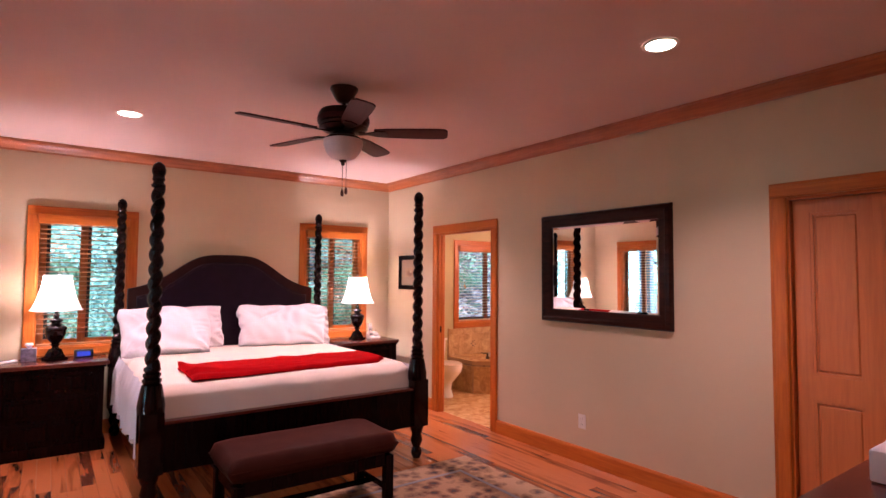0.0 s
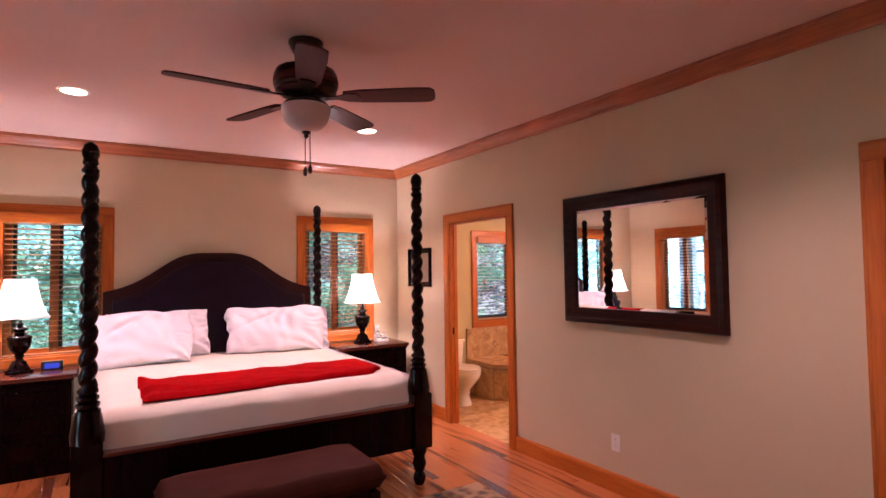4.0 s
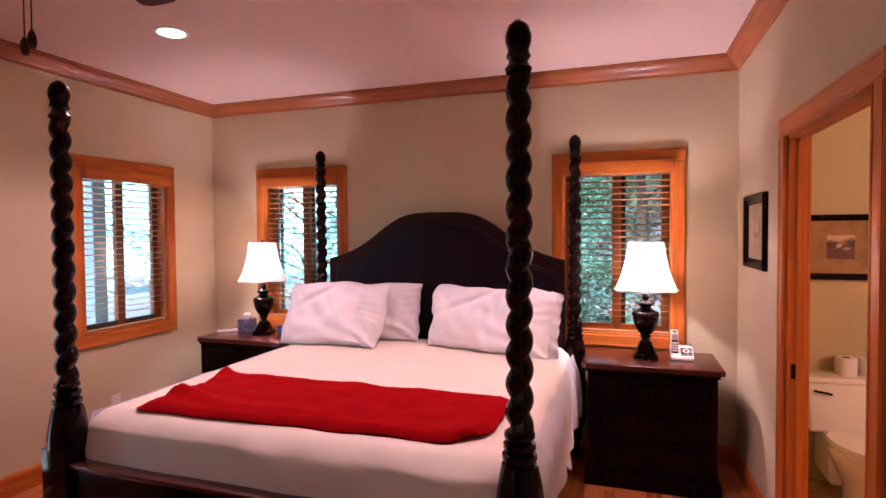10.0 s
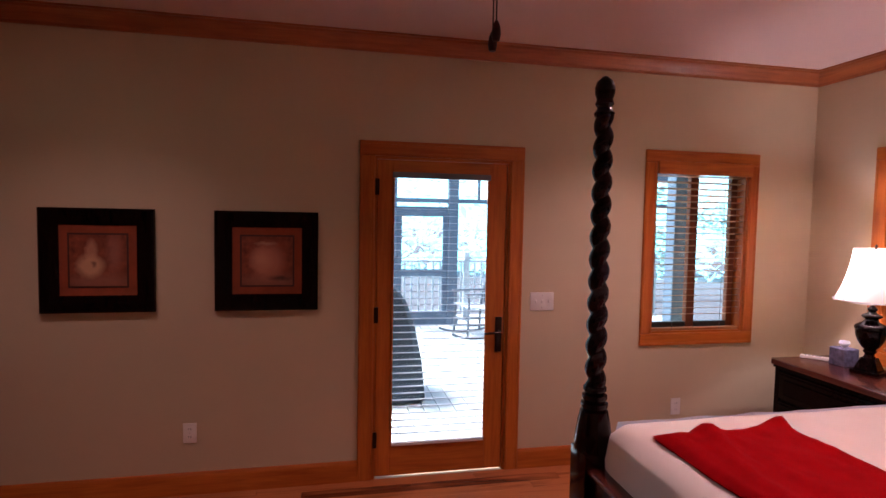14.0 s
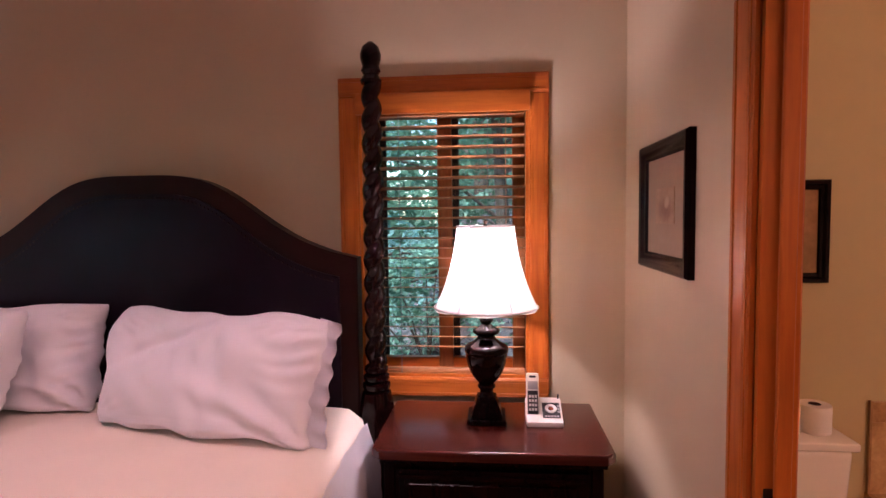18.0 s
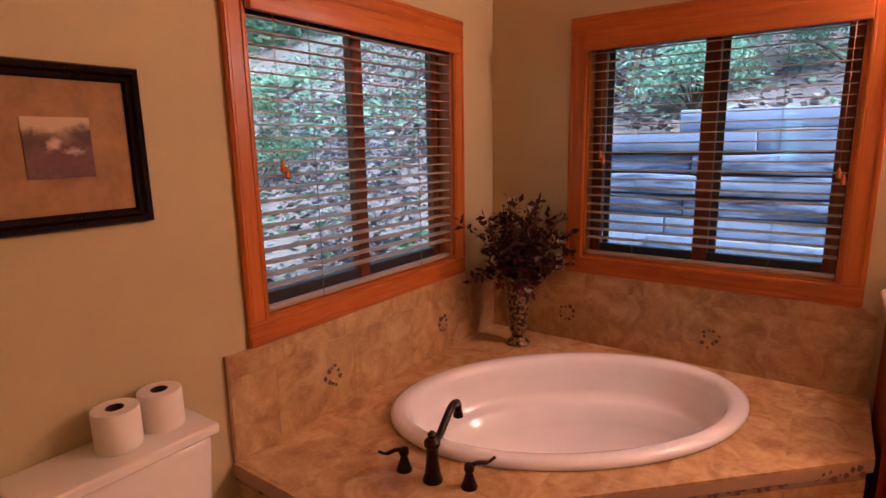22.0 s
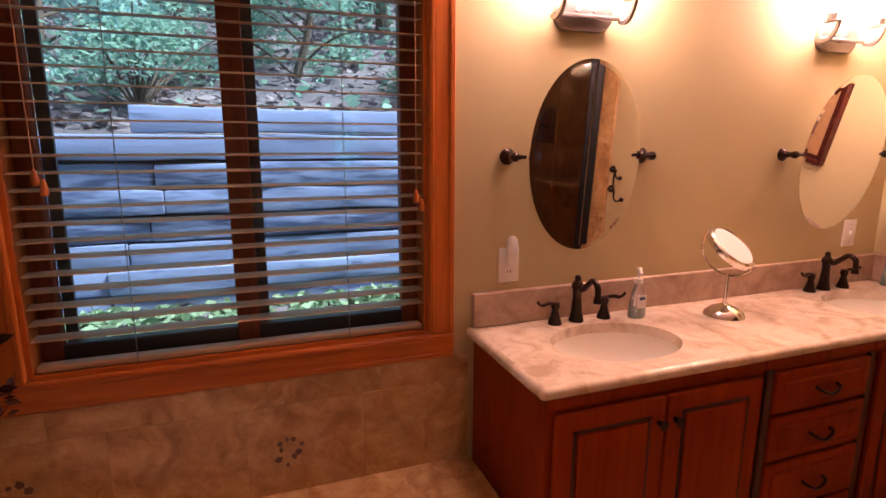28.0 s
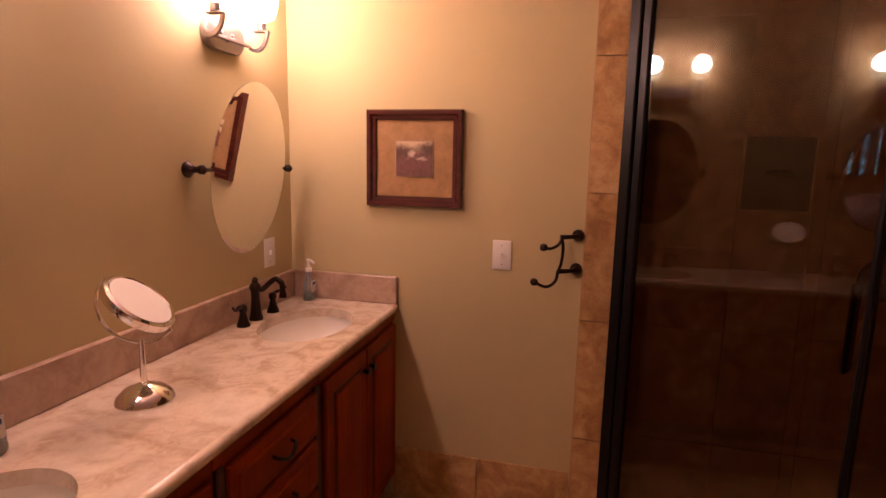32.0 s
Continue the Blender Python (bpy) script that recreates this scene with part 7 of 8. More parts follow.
for sx, sy in SINKS:
    s = thing("sink", (sx, sy, VZ), "white oval undermount sink in the marble top", "sink", "vanity sinks")
    bm = bmesh.new()
    rings = []
    for k, z in ((1.10, 0.0), (1.03, -0.001), (1.02, -0.02), (0.97, -0.06), (0.86, -0.10), (0.66, -0.125), (0.35, -0.135), (0.12, -0.138)):
        rings.append([bm.verts.new((*ellipse((sx, sy), SA * k, SB * k, 0, 2 * math.pi * q / 48), VZ + z - 0.001)) for q in range(48)])
    for a, b in zip(rings, rings[1:]):
        for q in range(48):
            bm.faces.new((a[q], a[(q + 1) % 48], b[(q + 1) % 48], b[q]))
    bm.faces.new(rings[-1])
    w = part("basin", bm, PORCELAIN, s)
    smooth(w.data, 60)
    part("drain", lathe([(0, 0), (0.022, 0), (0.024, 0.003), (0.012, 0.006), (0, 0.006)], 20, (sx + 0.066, sy, VZ - 0.133)), BRONZE, s)
    part("overflow", tube([(sx - SA * 0.93, sy, VZ - 0.05), (sx - SA * 0.89, sy, VZ - 0.052)], 0.009, 10), BRONZE, s)
    f = thing("sink_faucet", (2.615, sy, 0.887), "dark bronze widespread sink faucet with lever handles", "faucet", "vanity faucets")
    faucet_body(f, 2.610, sy + 0.012, 0.887, 180, 0.145, 0.115)
    faucet_handle(f, 2.605, sy + 0.100, 0.887, 100)
    faucet_handle(f, 2.605, sy - 0.098, 0.887, -100)

for name, x, y, tint, label in (("soap_bottle", 2.575, -2.450, (0.55, 0.75, 0.80), "clear pump bottle of pale blue hand soap"), ("soap_bottle", 2.565, -3.775, (0.35, 0.72, 0.55), "clear pump bottle of green hand soap")):
    s = thing(name, (x, y, 0.887), label, "soap bottle", "hand soap bottles")
    b = part("bottle", lathe([(0, 0), (0.029, 0), (0.032, 0.006), (0.029, 0.045), (0.023, 0.085), (0.019, 0.10), (0.013, 0.115), (0.012, 0.125), (0, 0.125)], 24, (x, y, 0.887), 0.75, 1.1), liquid("bottle_plastic", (0.86, 0.88, 0.86)), s)
    part("soap", lathe([(0, 0.003), (0.027, 0.003), (0.029, 0.008), (0.028, 0.036), (0, 0.036)], 24, (x, y, 0.887), 0.75, 1.1), liquid("hand_soap", tint), b)
    part("label", box(x - 0.0245, y - 0.018, 0.925, x - 0.0215, y + 0.018, 0.972), WHITE_PLASTIC, b)
    part("label_band", box(x - 0.0255, y - 0.012, 0.955, x - 0.0235, y + 0.012, 0.966), BLUE_BOX, b)
    p = part("pump", lathe([(0, 0.125), (0.015, 0.125), (0.015, 0.140), (0.006, 0.144), (0.005, 0.165), (0.009, 0.168), (0.010, 0.178), (0, 0.180)], 16, (x, y, 0.887)), WHITE_PLASTIC, s)
    part("nozzle", tube([(x, y, 1.060), (x - 0.02, y + 0.012, 1.060), (x - 0.038, y + 0.022, 1.052)], 0.005, 8), WHITE_PLASTIC, p)

mm = thing("makeup_mirror", (2.478, -2.752, 0.887), "round chrome magnifying mirror on a domed stand", "mirror")
part("base", lathe([(0, 0), (0.068, 0), (0.069, 0.004), (0.064, 0.016), (0.046, 0.032), (0.020, 0.042), (0.010, 0.048), (0, 0.048)], 32, (2.478, -2.752, 0.887)), CHROME, mm)
part("stem", tube([(2.478, -2.752, 0.93), (2.478, -2.752, 1.045)], [0.008, 0.006], 14), CHROME, mm)
HM = Matrix.Translation((2.478, -2.752, 1.135)) @ Vector((-0.62, -0.22, 0.75)).to_track_quat("Z", "Y").to_matrix().to_4x4()
head = None
for nm, prof, mt in (("head_ring", [(0, -0.016), (0.080, -0.016), (0.092, -0.010), (0.094, 0.0), (0.092, 0.010), (0.084, 0.014), (0.080, 0.010), (0, 0.010)], CHROME), ("glass", [(0, 0.0115), (0.079, 0.0115), (0.079, 0.0105)], MIRROR), ("light_rim", [(0.068, 0.0125), (0.079, 0.0125), (0.079, 0.0118), (0.068, 0.0118)], WHITE_PLASTIC)):
    bm = lathe(prof, 40)
    bmesh.ops.transform(bm, matrix=HM, verts=bm.verts)
    o = part(nm, bm, mt, head or mm)
    head = head or o
ax = (HM.to_3x3() @ Vector((0, 1, 0))).normalized()
dn = Vector((0, 0, -1))
c = HM.translation
pts = [c + ax * 0.098 * math.cos(t) + (dn - ax * dn.dot(ax)).normalized() * 0.098 * math.sin(t) for t in (math.pi * k / 14 for k in range(15))]
part("yoke", tube(pts, 0.004, 8), CHROME, mm)

# ---- oval mirrors and sconces ----
for sy in (-2.233, -3.448):
    m = thing("oval_mirror", (BX1, sy, 1.447), "frameless oval mirror with a cut edge on bronze pivots", "mirror", "oval vanity mirrors")
    tiltm = Matrix.Translation((2.608, sy, 1.447)) @ Matrix.Rotation(radians(7.0 if sy > -3 else 1.0), 4, "Z") @ Matrix.Rotation(radians(-2.0 if sy > -3 else -7.0), 4, "Y")
    bm = bmesh.new()
    rings = [[bm.verts.new((x, b * math.cos(2 * math.pi * k / 64), a * math.sin(2 * math.pi * k / 64))) for k in range(64)] for b, a, x in ((0.232, 0.308, 0.004), (0.232, 0.308, 0.000), (0.218, 0.294, -0.0008))]
    for p, q in zip(rings, rings[1:]):
        for k in range(64):
            bm.faces.new((p[k], p[(k + 1) % 64], q[(k + 1) % 64], q[k]))
    bm.faces.new(rings[-1])
    bm.faces.new(rings[0][::-1])
    bmesh.ops.transform(bm, matrix=tiltm, verts=bm.verts)
    part("mirror_glass", bm, MIRROR, m, auto=False)
    for s in (1, -1):
        y = sy + s * 0.264
        bk = part("pivot_bracket", lathe([(0, 0), (0.026, 0), (0.027, 0.006), (0.020, 0.014), (0.012, 0.024), (0.010, 0.040), (0.015, 0.050), (0.015, 0.062), (0.008, 0.070), (0, 0.072)], 18), BRONZE, m)
        bk.data.transform(Matrix.Translation((BX1, y, 1.450)) @ Matrix.Rotation(radians(-90), 4, "Y"))
        part("pivot_arm", tube([(2.608, y, 1.450), (2.608, y - s * 0.020, 1.450), (2.608, y - s * 0.036, 1.450)], [0.011, 0.007, 0.006], 12), BRONZE, bk)
for sy in SCONCES:
    s = thing("wall_sconce", (BX1, sy, 1.92), "brushed nickel two-light vanity sconce with glowing glass shades", "sconce", "vanity sconces")
    pl = bmesh.new()
    outline = [(0.058 * e + 0.050 * math.cos(a), 0.050 * math.sin(a)) for e, lo in ((1, -90), (-1, 90)) for a in (radians(lo + 15 * k) for k in range(13))]
    prism(outline, 0, 0.024, 0.008, pl)
    bmesh.ops.transform(pl, matrix=Matrix.Translation((BX1, sy, 1.895)) @ Matrix(((0, 0, -1, 0), (-1, 0, 0, 0), (0, 1, 0, 0), (0, 0, 0, 1))), verts=pl.verts)
    bp = part("back_plate", pl, NICKEL, s)
    for y in (-0.03, 0.03):
        part("cap_nut", lathe([(0, 0), (0.008, 0), (0.006, 0.006), (0, 0.008)], 10), SILVER, bp).data.transform(Matrix.Translation((BX1 - 0.024, sy + y, 1.905)) @ Matrix.Rotation(radians(-90), 4, "Y"))
    part("cross_bar", box(2.632, sy - 0.125, 1.880, 2.642, sy + 0.125, 1.892, 0.002), NICKEL, s)
    part("bar_stub", tube([(2.66, sy, 1.886), (2.636, sy, 1.886)], 0.009, 10), NICKEL, bp)
    for e in (-1, 1):
        y = sy + e * 0.13
        arc = [(2.640, 1.880), (2.617, 1.872), (2.594, 1.880), (2.576, 1.905), (2.566, 1.938)]
        part("arm", tube(spline([(x, y - e * 0.004, z) for x, z in arc], 6), 0.0085, 4), NICKEL, s)
        cup = part("shade_cup", box(2.562, y - 0.011, 1.934, 2.622, y + 0.011, 1.941, 0.002), NICKEL, s)
        part("candle_socket", lathe([(0, 0), (0.017, 0.0), (0.017, 0.024), (0.012, 0.030), (0, 0.030)], 14, (2.592, y, 1.941)), NICKEL, cup)
        g = part("glass_shade", lathe([(0.022, 0.0), (0.045, 0.012), (0.058, 0.05), (0.062, 0.09), (0.072, 0.125), (0.068, 0.126), (0.058, 0.09), (0.053, 0.05), (0.04, 0.018), (0.02, 0.006)], 28, (2.592, y, 1.972)), SCONCE_GLOW, cup, "glowing frosted glass shade")

# ---- south wall: hook, tile strip, shower ----
hk = thing("robe_hook", (1.49, BYS, 1.14), "dark bronze double robe hook on the wall", "hook")
for z, x in ((1.220, 1.445), (1.088, 1.447)):
    part("rose", tube([(x, BYS, z), (x, BYS + 0.010, z), (x, BYS + 0.022, z), (x + 0.004, BYS + 0.030, z)], [0.024, 0.022, 0.013, 0.010], 16), BRONZE, hk)
    part("stem", tube([(x + 0.002, BYS + 0.026, z), (x + 0.025, BYS + 0.040, z - 0.002), (x + 0.066, BYS + 0.052, z - 0.004)], [0.010, 0.008, 0.010], 12), BRONZE, hk)
part("bar", tube(spline([(1.507, BYS + 0.052, 1.218), (1.499, BYS + 0.052, 1.180), (1.502, BYS + 0.052, 1.122), (1.514, BYS + 0.052, 1.081)], 6), 0.006, 10), BRONZE, hk)
for p in ([(1.505, BYS + 0.052, 1.210), (1.517, BYS + 0.060, 1.188), (1.545, BYS + 0.075, 1.174), (1.570, BYS + 0.080, 1.178)], [(1.514, BYS + 0.052, 1.086), (1.522, BYS + 0.060, 1.046), (1.555, BYS + 0.075, 1.025), (1.600, BYS + 0.080, 1.042)]):
    a = part("arm", tube(spline(p, 6), 0.006, 10), BRONZE, hk)
    e = Vector(p[-1])
    part("ball", lathe([(0, -0.016), (0.012, -0.011), (0.016, 0), (0.012, 0.011), (0, 0.016)], 14, e), BRONZE, a)

ws = bpy.data.objects["wall_bath_south"]
wb = bpy.data.objects["wall_bath_west"]
rows_z = [0.0, 0.392, 0.888, 1.384, 1.880, 2.376, ZC]
part("tile_bed", box(BX0, BYS, 0, 1.423, BYS + 0.004, ZC), GROUT, ws)
part("tile_bed", box(BX0, BYS + 0.004, 0, BX0 + 0.004, -2.66, ZC), GROUT, wb)
face_run((1.300, BYS + 0.003), (1.422, BYS + 0.003), 0, 0, rows_z, 0.122, TRAVERTINE, "strip_tile", ws, gap=0.0025)
face_run((0.905, BYS + 0.003), (1.298, BYS + 0.003), 0, 0, [0.0, 0.44, 0.89, 1.335, 1.61, 2.0, 2.4, ZC], 0.393, TRAVERTINE, "shower_tile", ws, gap=0.0015)
face_run((0.665, BYS + 0.003), (0.905, BYS + 0.003), 0, 0, [0.0, 0.44, 0.89, 1.335], 0.24, TRAVERTINE, "shower_tile", ws, gap=0.0015)
face_run((0.665, BYS + 0.003), (0.905, BYS + 0.003), 0, 0, [1.61, 2.0, 2.4, ZC], 0.24, TRAVERTINE, "shower_tile", ws, gap=0.0015)
face_run((BX0 + 0.014, BYS + 0.003), (0.665, BYS + 0.003), 0, 0, [0.0, 0.44, 0.89, 1.335, 1.61, 2.0, 2.4, ZC], 0.53, TRAVERTINE, "shower_tile", ws, gap=0.0015)
face_run((BX0 + 0.003, -2.66), (BX0 + 0.003, BYS + 0.014), 0, 0, [0.0, 0.44, 0.89, 1.335, 1.61, 2.0, 2.4, ZC], 0.42, TRAVERTINE, "shower_tile", wb)
ni = thing("shower_niche", (0.785, BYS, 1.335), "dark recessed tile niche in the shower wall", "niche")
part("back", box(0.665, BYS + 0.0045, 1.335, 0.905, BYS + 0.006, 1.61), surf("niche_mosaic", (0.17, 0.10, 0.06), 0.4, vary=0.5, scale=30), ni)
for q in ((0.665, 1.335, 0.905, 1.345), (0.665, 1.60, 0.905, 1.61), (0.665, 1.345, 0.675, 1.60), (0.895, 1.345, 0.905, 1.60)):
    part("niche_edge", box(q[0], BYS + 0.004, q[1], q[2], BYS + 0.016, q[3]), TRAVERTINE, ni)
part("soap_dish", box(0.745, BYS + 0.006, 1.47, 0.825, BYS + 0.03, 1.485, 0.004), BRONZE, ni)
shv = thing("shower_valve", (0.45, BYS, 1.1), "dark bronze shower valve on the tiled wall", "shower valve")
part("plate", tube([(0.43, BYS + 0.013, 1.12), (0.43, BYS + 0.024, 1.12)], [0.075, 0.068], 24), BRONZE, shv)
part("lever", tube([(0.43, BYS + 0.02, 1.12), (0.43, BYS + 0.07, 1.12), (0.43, BYS + 0.085, 1.05)], 0.010, 10), BRONZE, shv)
# baseboard tiles
face_run((1.426, BYS + 0.001), (2.190, BYS + 0.001), 0, 0, [0.0, 0.235], 0.385, TRAVERTINE, "base_tile", ws, gap=0.0015)

se = thing("shower_enclosure", (0.74, -3.27, 0), "corner shower with a dark frame and smoky glass", "shower")
SA_, SB_ = Vector((1.300, -3.807)), Vector((BX0 + 0.014, -2.660))
way = (SB_ - SA_).normalized()
ang = math.degrees(math.atan2(way.y, way.x))
L = (SB_ - SA_).length
SM = pose(SA_.x, SA_.y, 0, 0, 0, ang)


def sbox(x0, y0, z0, x1, y1, z1, bevel=0.0):
    bm = box(x0, y0, z0, x1, y1, z1, bevel)
    bmesh.ops.transform(bm, matrix=SM, verts=bm.verts)
    return bm


part("curb", sbox(0.0, -0.05, 0.0, L, 0.05, 0.09, 0.004), TRAVERTINE, se)
FRAME = BLACK_METAL
for x0, x1 in ((0.0, 0.045), (0.80, 0.815), (1.17, 1.20), (L - 0.045, L)):
    part("frame_post", sbox(x0, -0.022, 0.09, x1, 0.022, 2.16, 0.004), FRAME, se)
part("header", sbox(0.0, -0.025, 2.16, L, 0.025, 2.21, 0.004), FRAME, se)
part("sill_rail", sbox(0.045, -0.02, 0.09, L - 0.045, 0.02, 0.12, 0.003), FRAME, se)
door = part("glass_door", sbox(0.085, -0.004, 0.14, 0.80, 0.004, 2.14), SMOKED, se)
panels = [part("glass_panel", sbox(0.815, -0.004, 0.12, 1.17, 0.004, 2.16), SMOKED, se), part("glass_panel", sbox(1.20, -0.004, 0.12, L - 0.045, 0.004, 2.16), SMOKED, se)]
part("door_stile", sbox(0.052, -0.016, 0.13, 0.086, 0.016, 2.15, 0.004), FRAME, door)
part("door_pull", sbox(0.755, 0.004, 0.95, 0.77, 0.045, 1.20, 0.006), FRAME, door)
for pane in [door] + panels:
    pane.visible_shadow = False
pan = thing("shower_pan", (0.6, -3.4, 0), "mosaic tiled shower floor", "shower floor")
part("pan_floor", prism([(BX0 + 0.015, -3.807), (1.22, -3.807), (BX0 + 0.015, -2.72)], 0.0, 0.012), TRAVERTINE, pan)
random.seed(21)
for k in range(120):
    u, v = random.random(), random.random()
    if u + v > 0.96:
        continue
    x, y = 0.12 + u * 1.0, -3.785 + v * 1.0
    n = random.choice((5, 6))
    r = random.uniform(0.014, 0.026)
    o = part("pebble", prism([(r * random.uniform(0.7, 1) * math.cos(2 * math.pi * i / n), r * random.uniform(0.7, 1) * math.sin(2 * math.pi * i / n)) for i in range(n)], 0.011, 0.016), MOSAIC, pan, auto=False)
    o.location = (x, y, 0)

fr = thing("floor_register", (1.68, -3.775, 0), "small dark metal floor vent by the wall", "floor vent")
part("frame", box(1.60, -3.803, 0.0, 1.76, -3.735, 0.005, 0.002), BRONZE, fr)
for k in range(9):
    part("louver", box(1.612 + k * 0.016, -3.795, 0.004, 1.620 + k * 0.016, -3.743, 0.0075), BLACK_METAL, fr)

# ---- outside ----
BARK = surf("bark", (0.060, 0.045, 0.036), 0.9, vary=0.4, scale=8, fine=40, bump=0.6, depth=0.02)
EARTH = surf("leaf_strewn_ground", (0.105, 0.094, 0.108), 0.95, vary=0.3, scale=3, fine=30, bump=0.6, depth=0.03)
TIMBER = wood("weathered_timber", (0.026, 0.043, 0.112), (0.150, 0.195, 0.345), "y", 0.85, scale=7, stretch=9, random_piece=0.40, bump=0.9, span=(0.74, 1.16))
DECK_WOOD = wood("grey_deck_board", (0.46, 0.46, 0.46), (0.66, 0.66, 0.66), "x", 0.6, scale=4, random_piece=0.2)
PORCH = surf("porch_paint", (0.11, 0.15, 0.21), 0.6, vary=0.15)
# Chair frame wood darkened: its backlit side is put into the colour.
ROCKER_WOOD = wood("backlit_rocker_wood", (0.09, 0.10, 0.13), (0.17, 0.19, 0.23), "z", 0.6)
# Seat and railing wood paled to imitate the outdoor glare on them.
CHAIR_WOOD = wood("glare_paled_wood", (0.46, 0.48, 0.52), (0.60, 0.62, 0.65), "z", 0.6)
COVER = surf("dark_grill_cover", (0.022, 0.033, 0.055), 0.7, vary=0.3, scale=6, bump=0.2)
LEAF_A = leaves("spring_leaf", (0.065, 0.140, 0.095), (0.120, 0.23, 0.165), 0.5)
LEAF_B = leaves("pale_leaf", (0.13, 0.25, 0.20), (0.26, 0.43, 0.35), 0.5)
LEAF_C = leaves("litter_leaf", (0.095, 0.085, 0.105), (0.155, 0.140, 0.170), 0.35)
LEAF_P = leaves("pale_litter_leaf", (0.12, 0.10, 0.115), (0.27, 0.235, 0.26), 0.1)
# Leaf colour paled to stand in for haze and overexposed daylight.
HAZE_TINT = leaves("haze_tinted_leaf", (0.16, 0.33, 0.31), (0.35, 0.54, 0.53), 0.5)
# Leaves that glow by themselves: blown-out daylight and haze put into the material.
FAR_GLOW = leaves("far_glow_leaf", (0.24, 0.62, 0.76), (0.46, 0.84, 0.93), 0.3, 1.0)
LEAF_D = leaves("grass_blade", (0.07, 0.14, 0.07), (0.24, 0.34, 0.22), 0.3)


def ground_z(x, y):
    z = -0.30
    if x > 5.58:
        z = max(z, 1.50 + 0.42 * min(x - 5.58, 22))
    if y > 1.4 and x > -3.0:
        z = max(z, -0.30 + 0.36 * min(y - 1.4, 26) * min(1.0, (x + 3.0) / 3.0))
    if x < -10.4:
        z -= 0.12 * min(-10.4 - x, 30)
    if 3.2 < x <= 5.58 and y > 1.4:
        z = max(z, 1.5 * min(1.0, (x - 3.2) / 2.3) * min(1.0, (y - 1.4) / 1.1))
    if 0.2 < x <= 5.58 and y <= 1.4:
        z = 0.10 + 0.03 * x
    return z


bm = bmesh.new()
xs = [-300, -150, -80, -50, -35, -25, -18, -14, -11, -10.4, -7, -4.6, -3, -1.5, 0, 1, 2, 3, 4, 5, 5.57, 5.59, 6.5, 8, 10, 13, 17, 22, 28, 45, 90, 300]
ys = [-300, -150, -80, -40, -25, -15, -10, -8.2, -6, -4, -2, -1, 0.3, 1.39, 1.41, 2.2, 3, 4, 5.5, 7, 9, 12, 16, 21, 28, 45, 90, 300]
g = {}
for i, x in enumerate(xs):
    for j, y in enumerate(ys):
        inside = -5.4 < x < 2.9 and -8.3 < y < 0.35
        z = ground_z(x, y) + (0.10 * noise.noise((x * 0.4, y * 0.4, 0)) if abs(x) < 40 and not inside else 0)
        g[i, j] = bm.verts.new((x, y, -0.35 if inside else z))
for i in range(len(xs) - 1):
    for j in range(len(ys) - 1):
        bm.faces.new((g[i, j], g[i + 1, j], g[i + 1, j + 1], g[i, j + 1]))
tagged(part("ground", bm, EARTH), "sloping woodland ground covered with leaf litter", "ground", kind="structure")


def leaf_cloud(name, centers, radii, count, size, mat, parent, seed, flat=0.5, label="", kind=""):
    """Many small leaf blades spread through soft clumps."""
    r = np.random.default_rng(seed)
    k = r.integers(0, len(centers), count)
    d = r.normal(size=(count, 3))
    d /= np.linalg.norm(d, axis=1)[:, None]
    d *= (r.random(count) ** 0.45)[:, None]
    p = np.array(centers)[k] + d * np.array(radii)[k][:, None] * np.array([1, 1, flat + 0.3])
    a, b = r.normal(size=(count, 3)), r.normal(size=(count, 3))
    a[:, 2] *= flat
    a /= np.linalg.norm(a, axis=1)[:, None]
    b -= a * (a * b).sum(1)[:, None]
    b /= np.linalg.norm(b, axis=1)[:, None]
    s = (size * r.uniform(0.6, 1.4, count))[:, None]
    v = np.stack([p - a * s, p + b * s * 0.42, p + a * s, p - b * s * 0.42], 1).reshape(-1, 3)
    me = bpy.data.meshes.new(name)
    me.from_pydata(v.tolist(), [], np.arange(count * 4).reshape(-1, 4).tolist())
    me.materials.append(mat)
    return part(name, me, mat, parent, label, kind, auto=False)


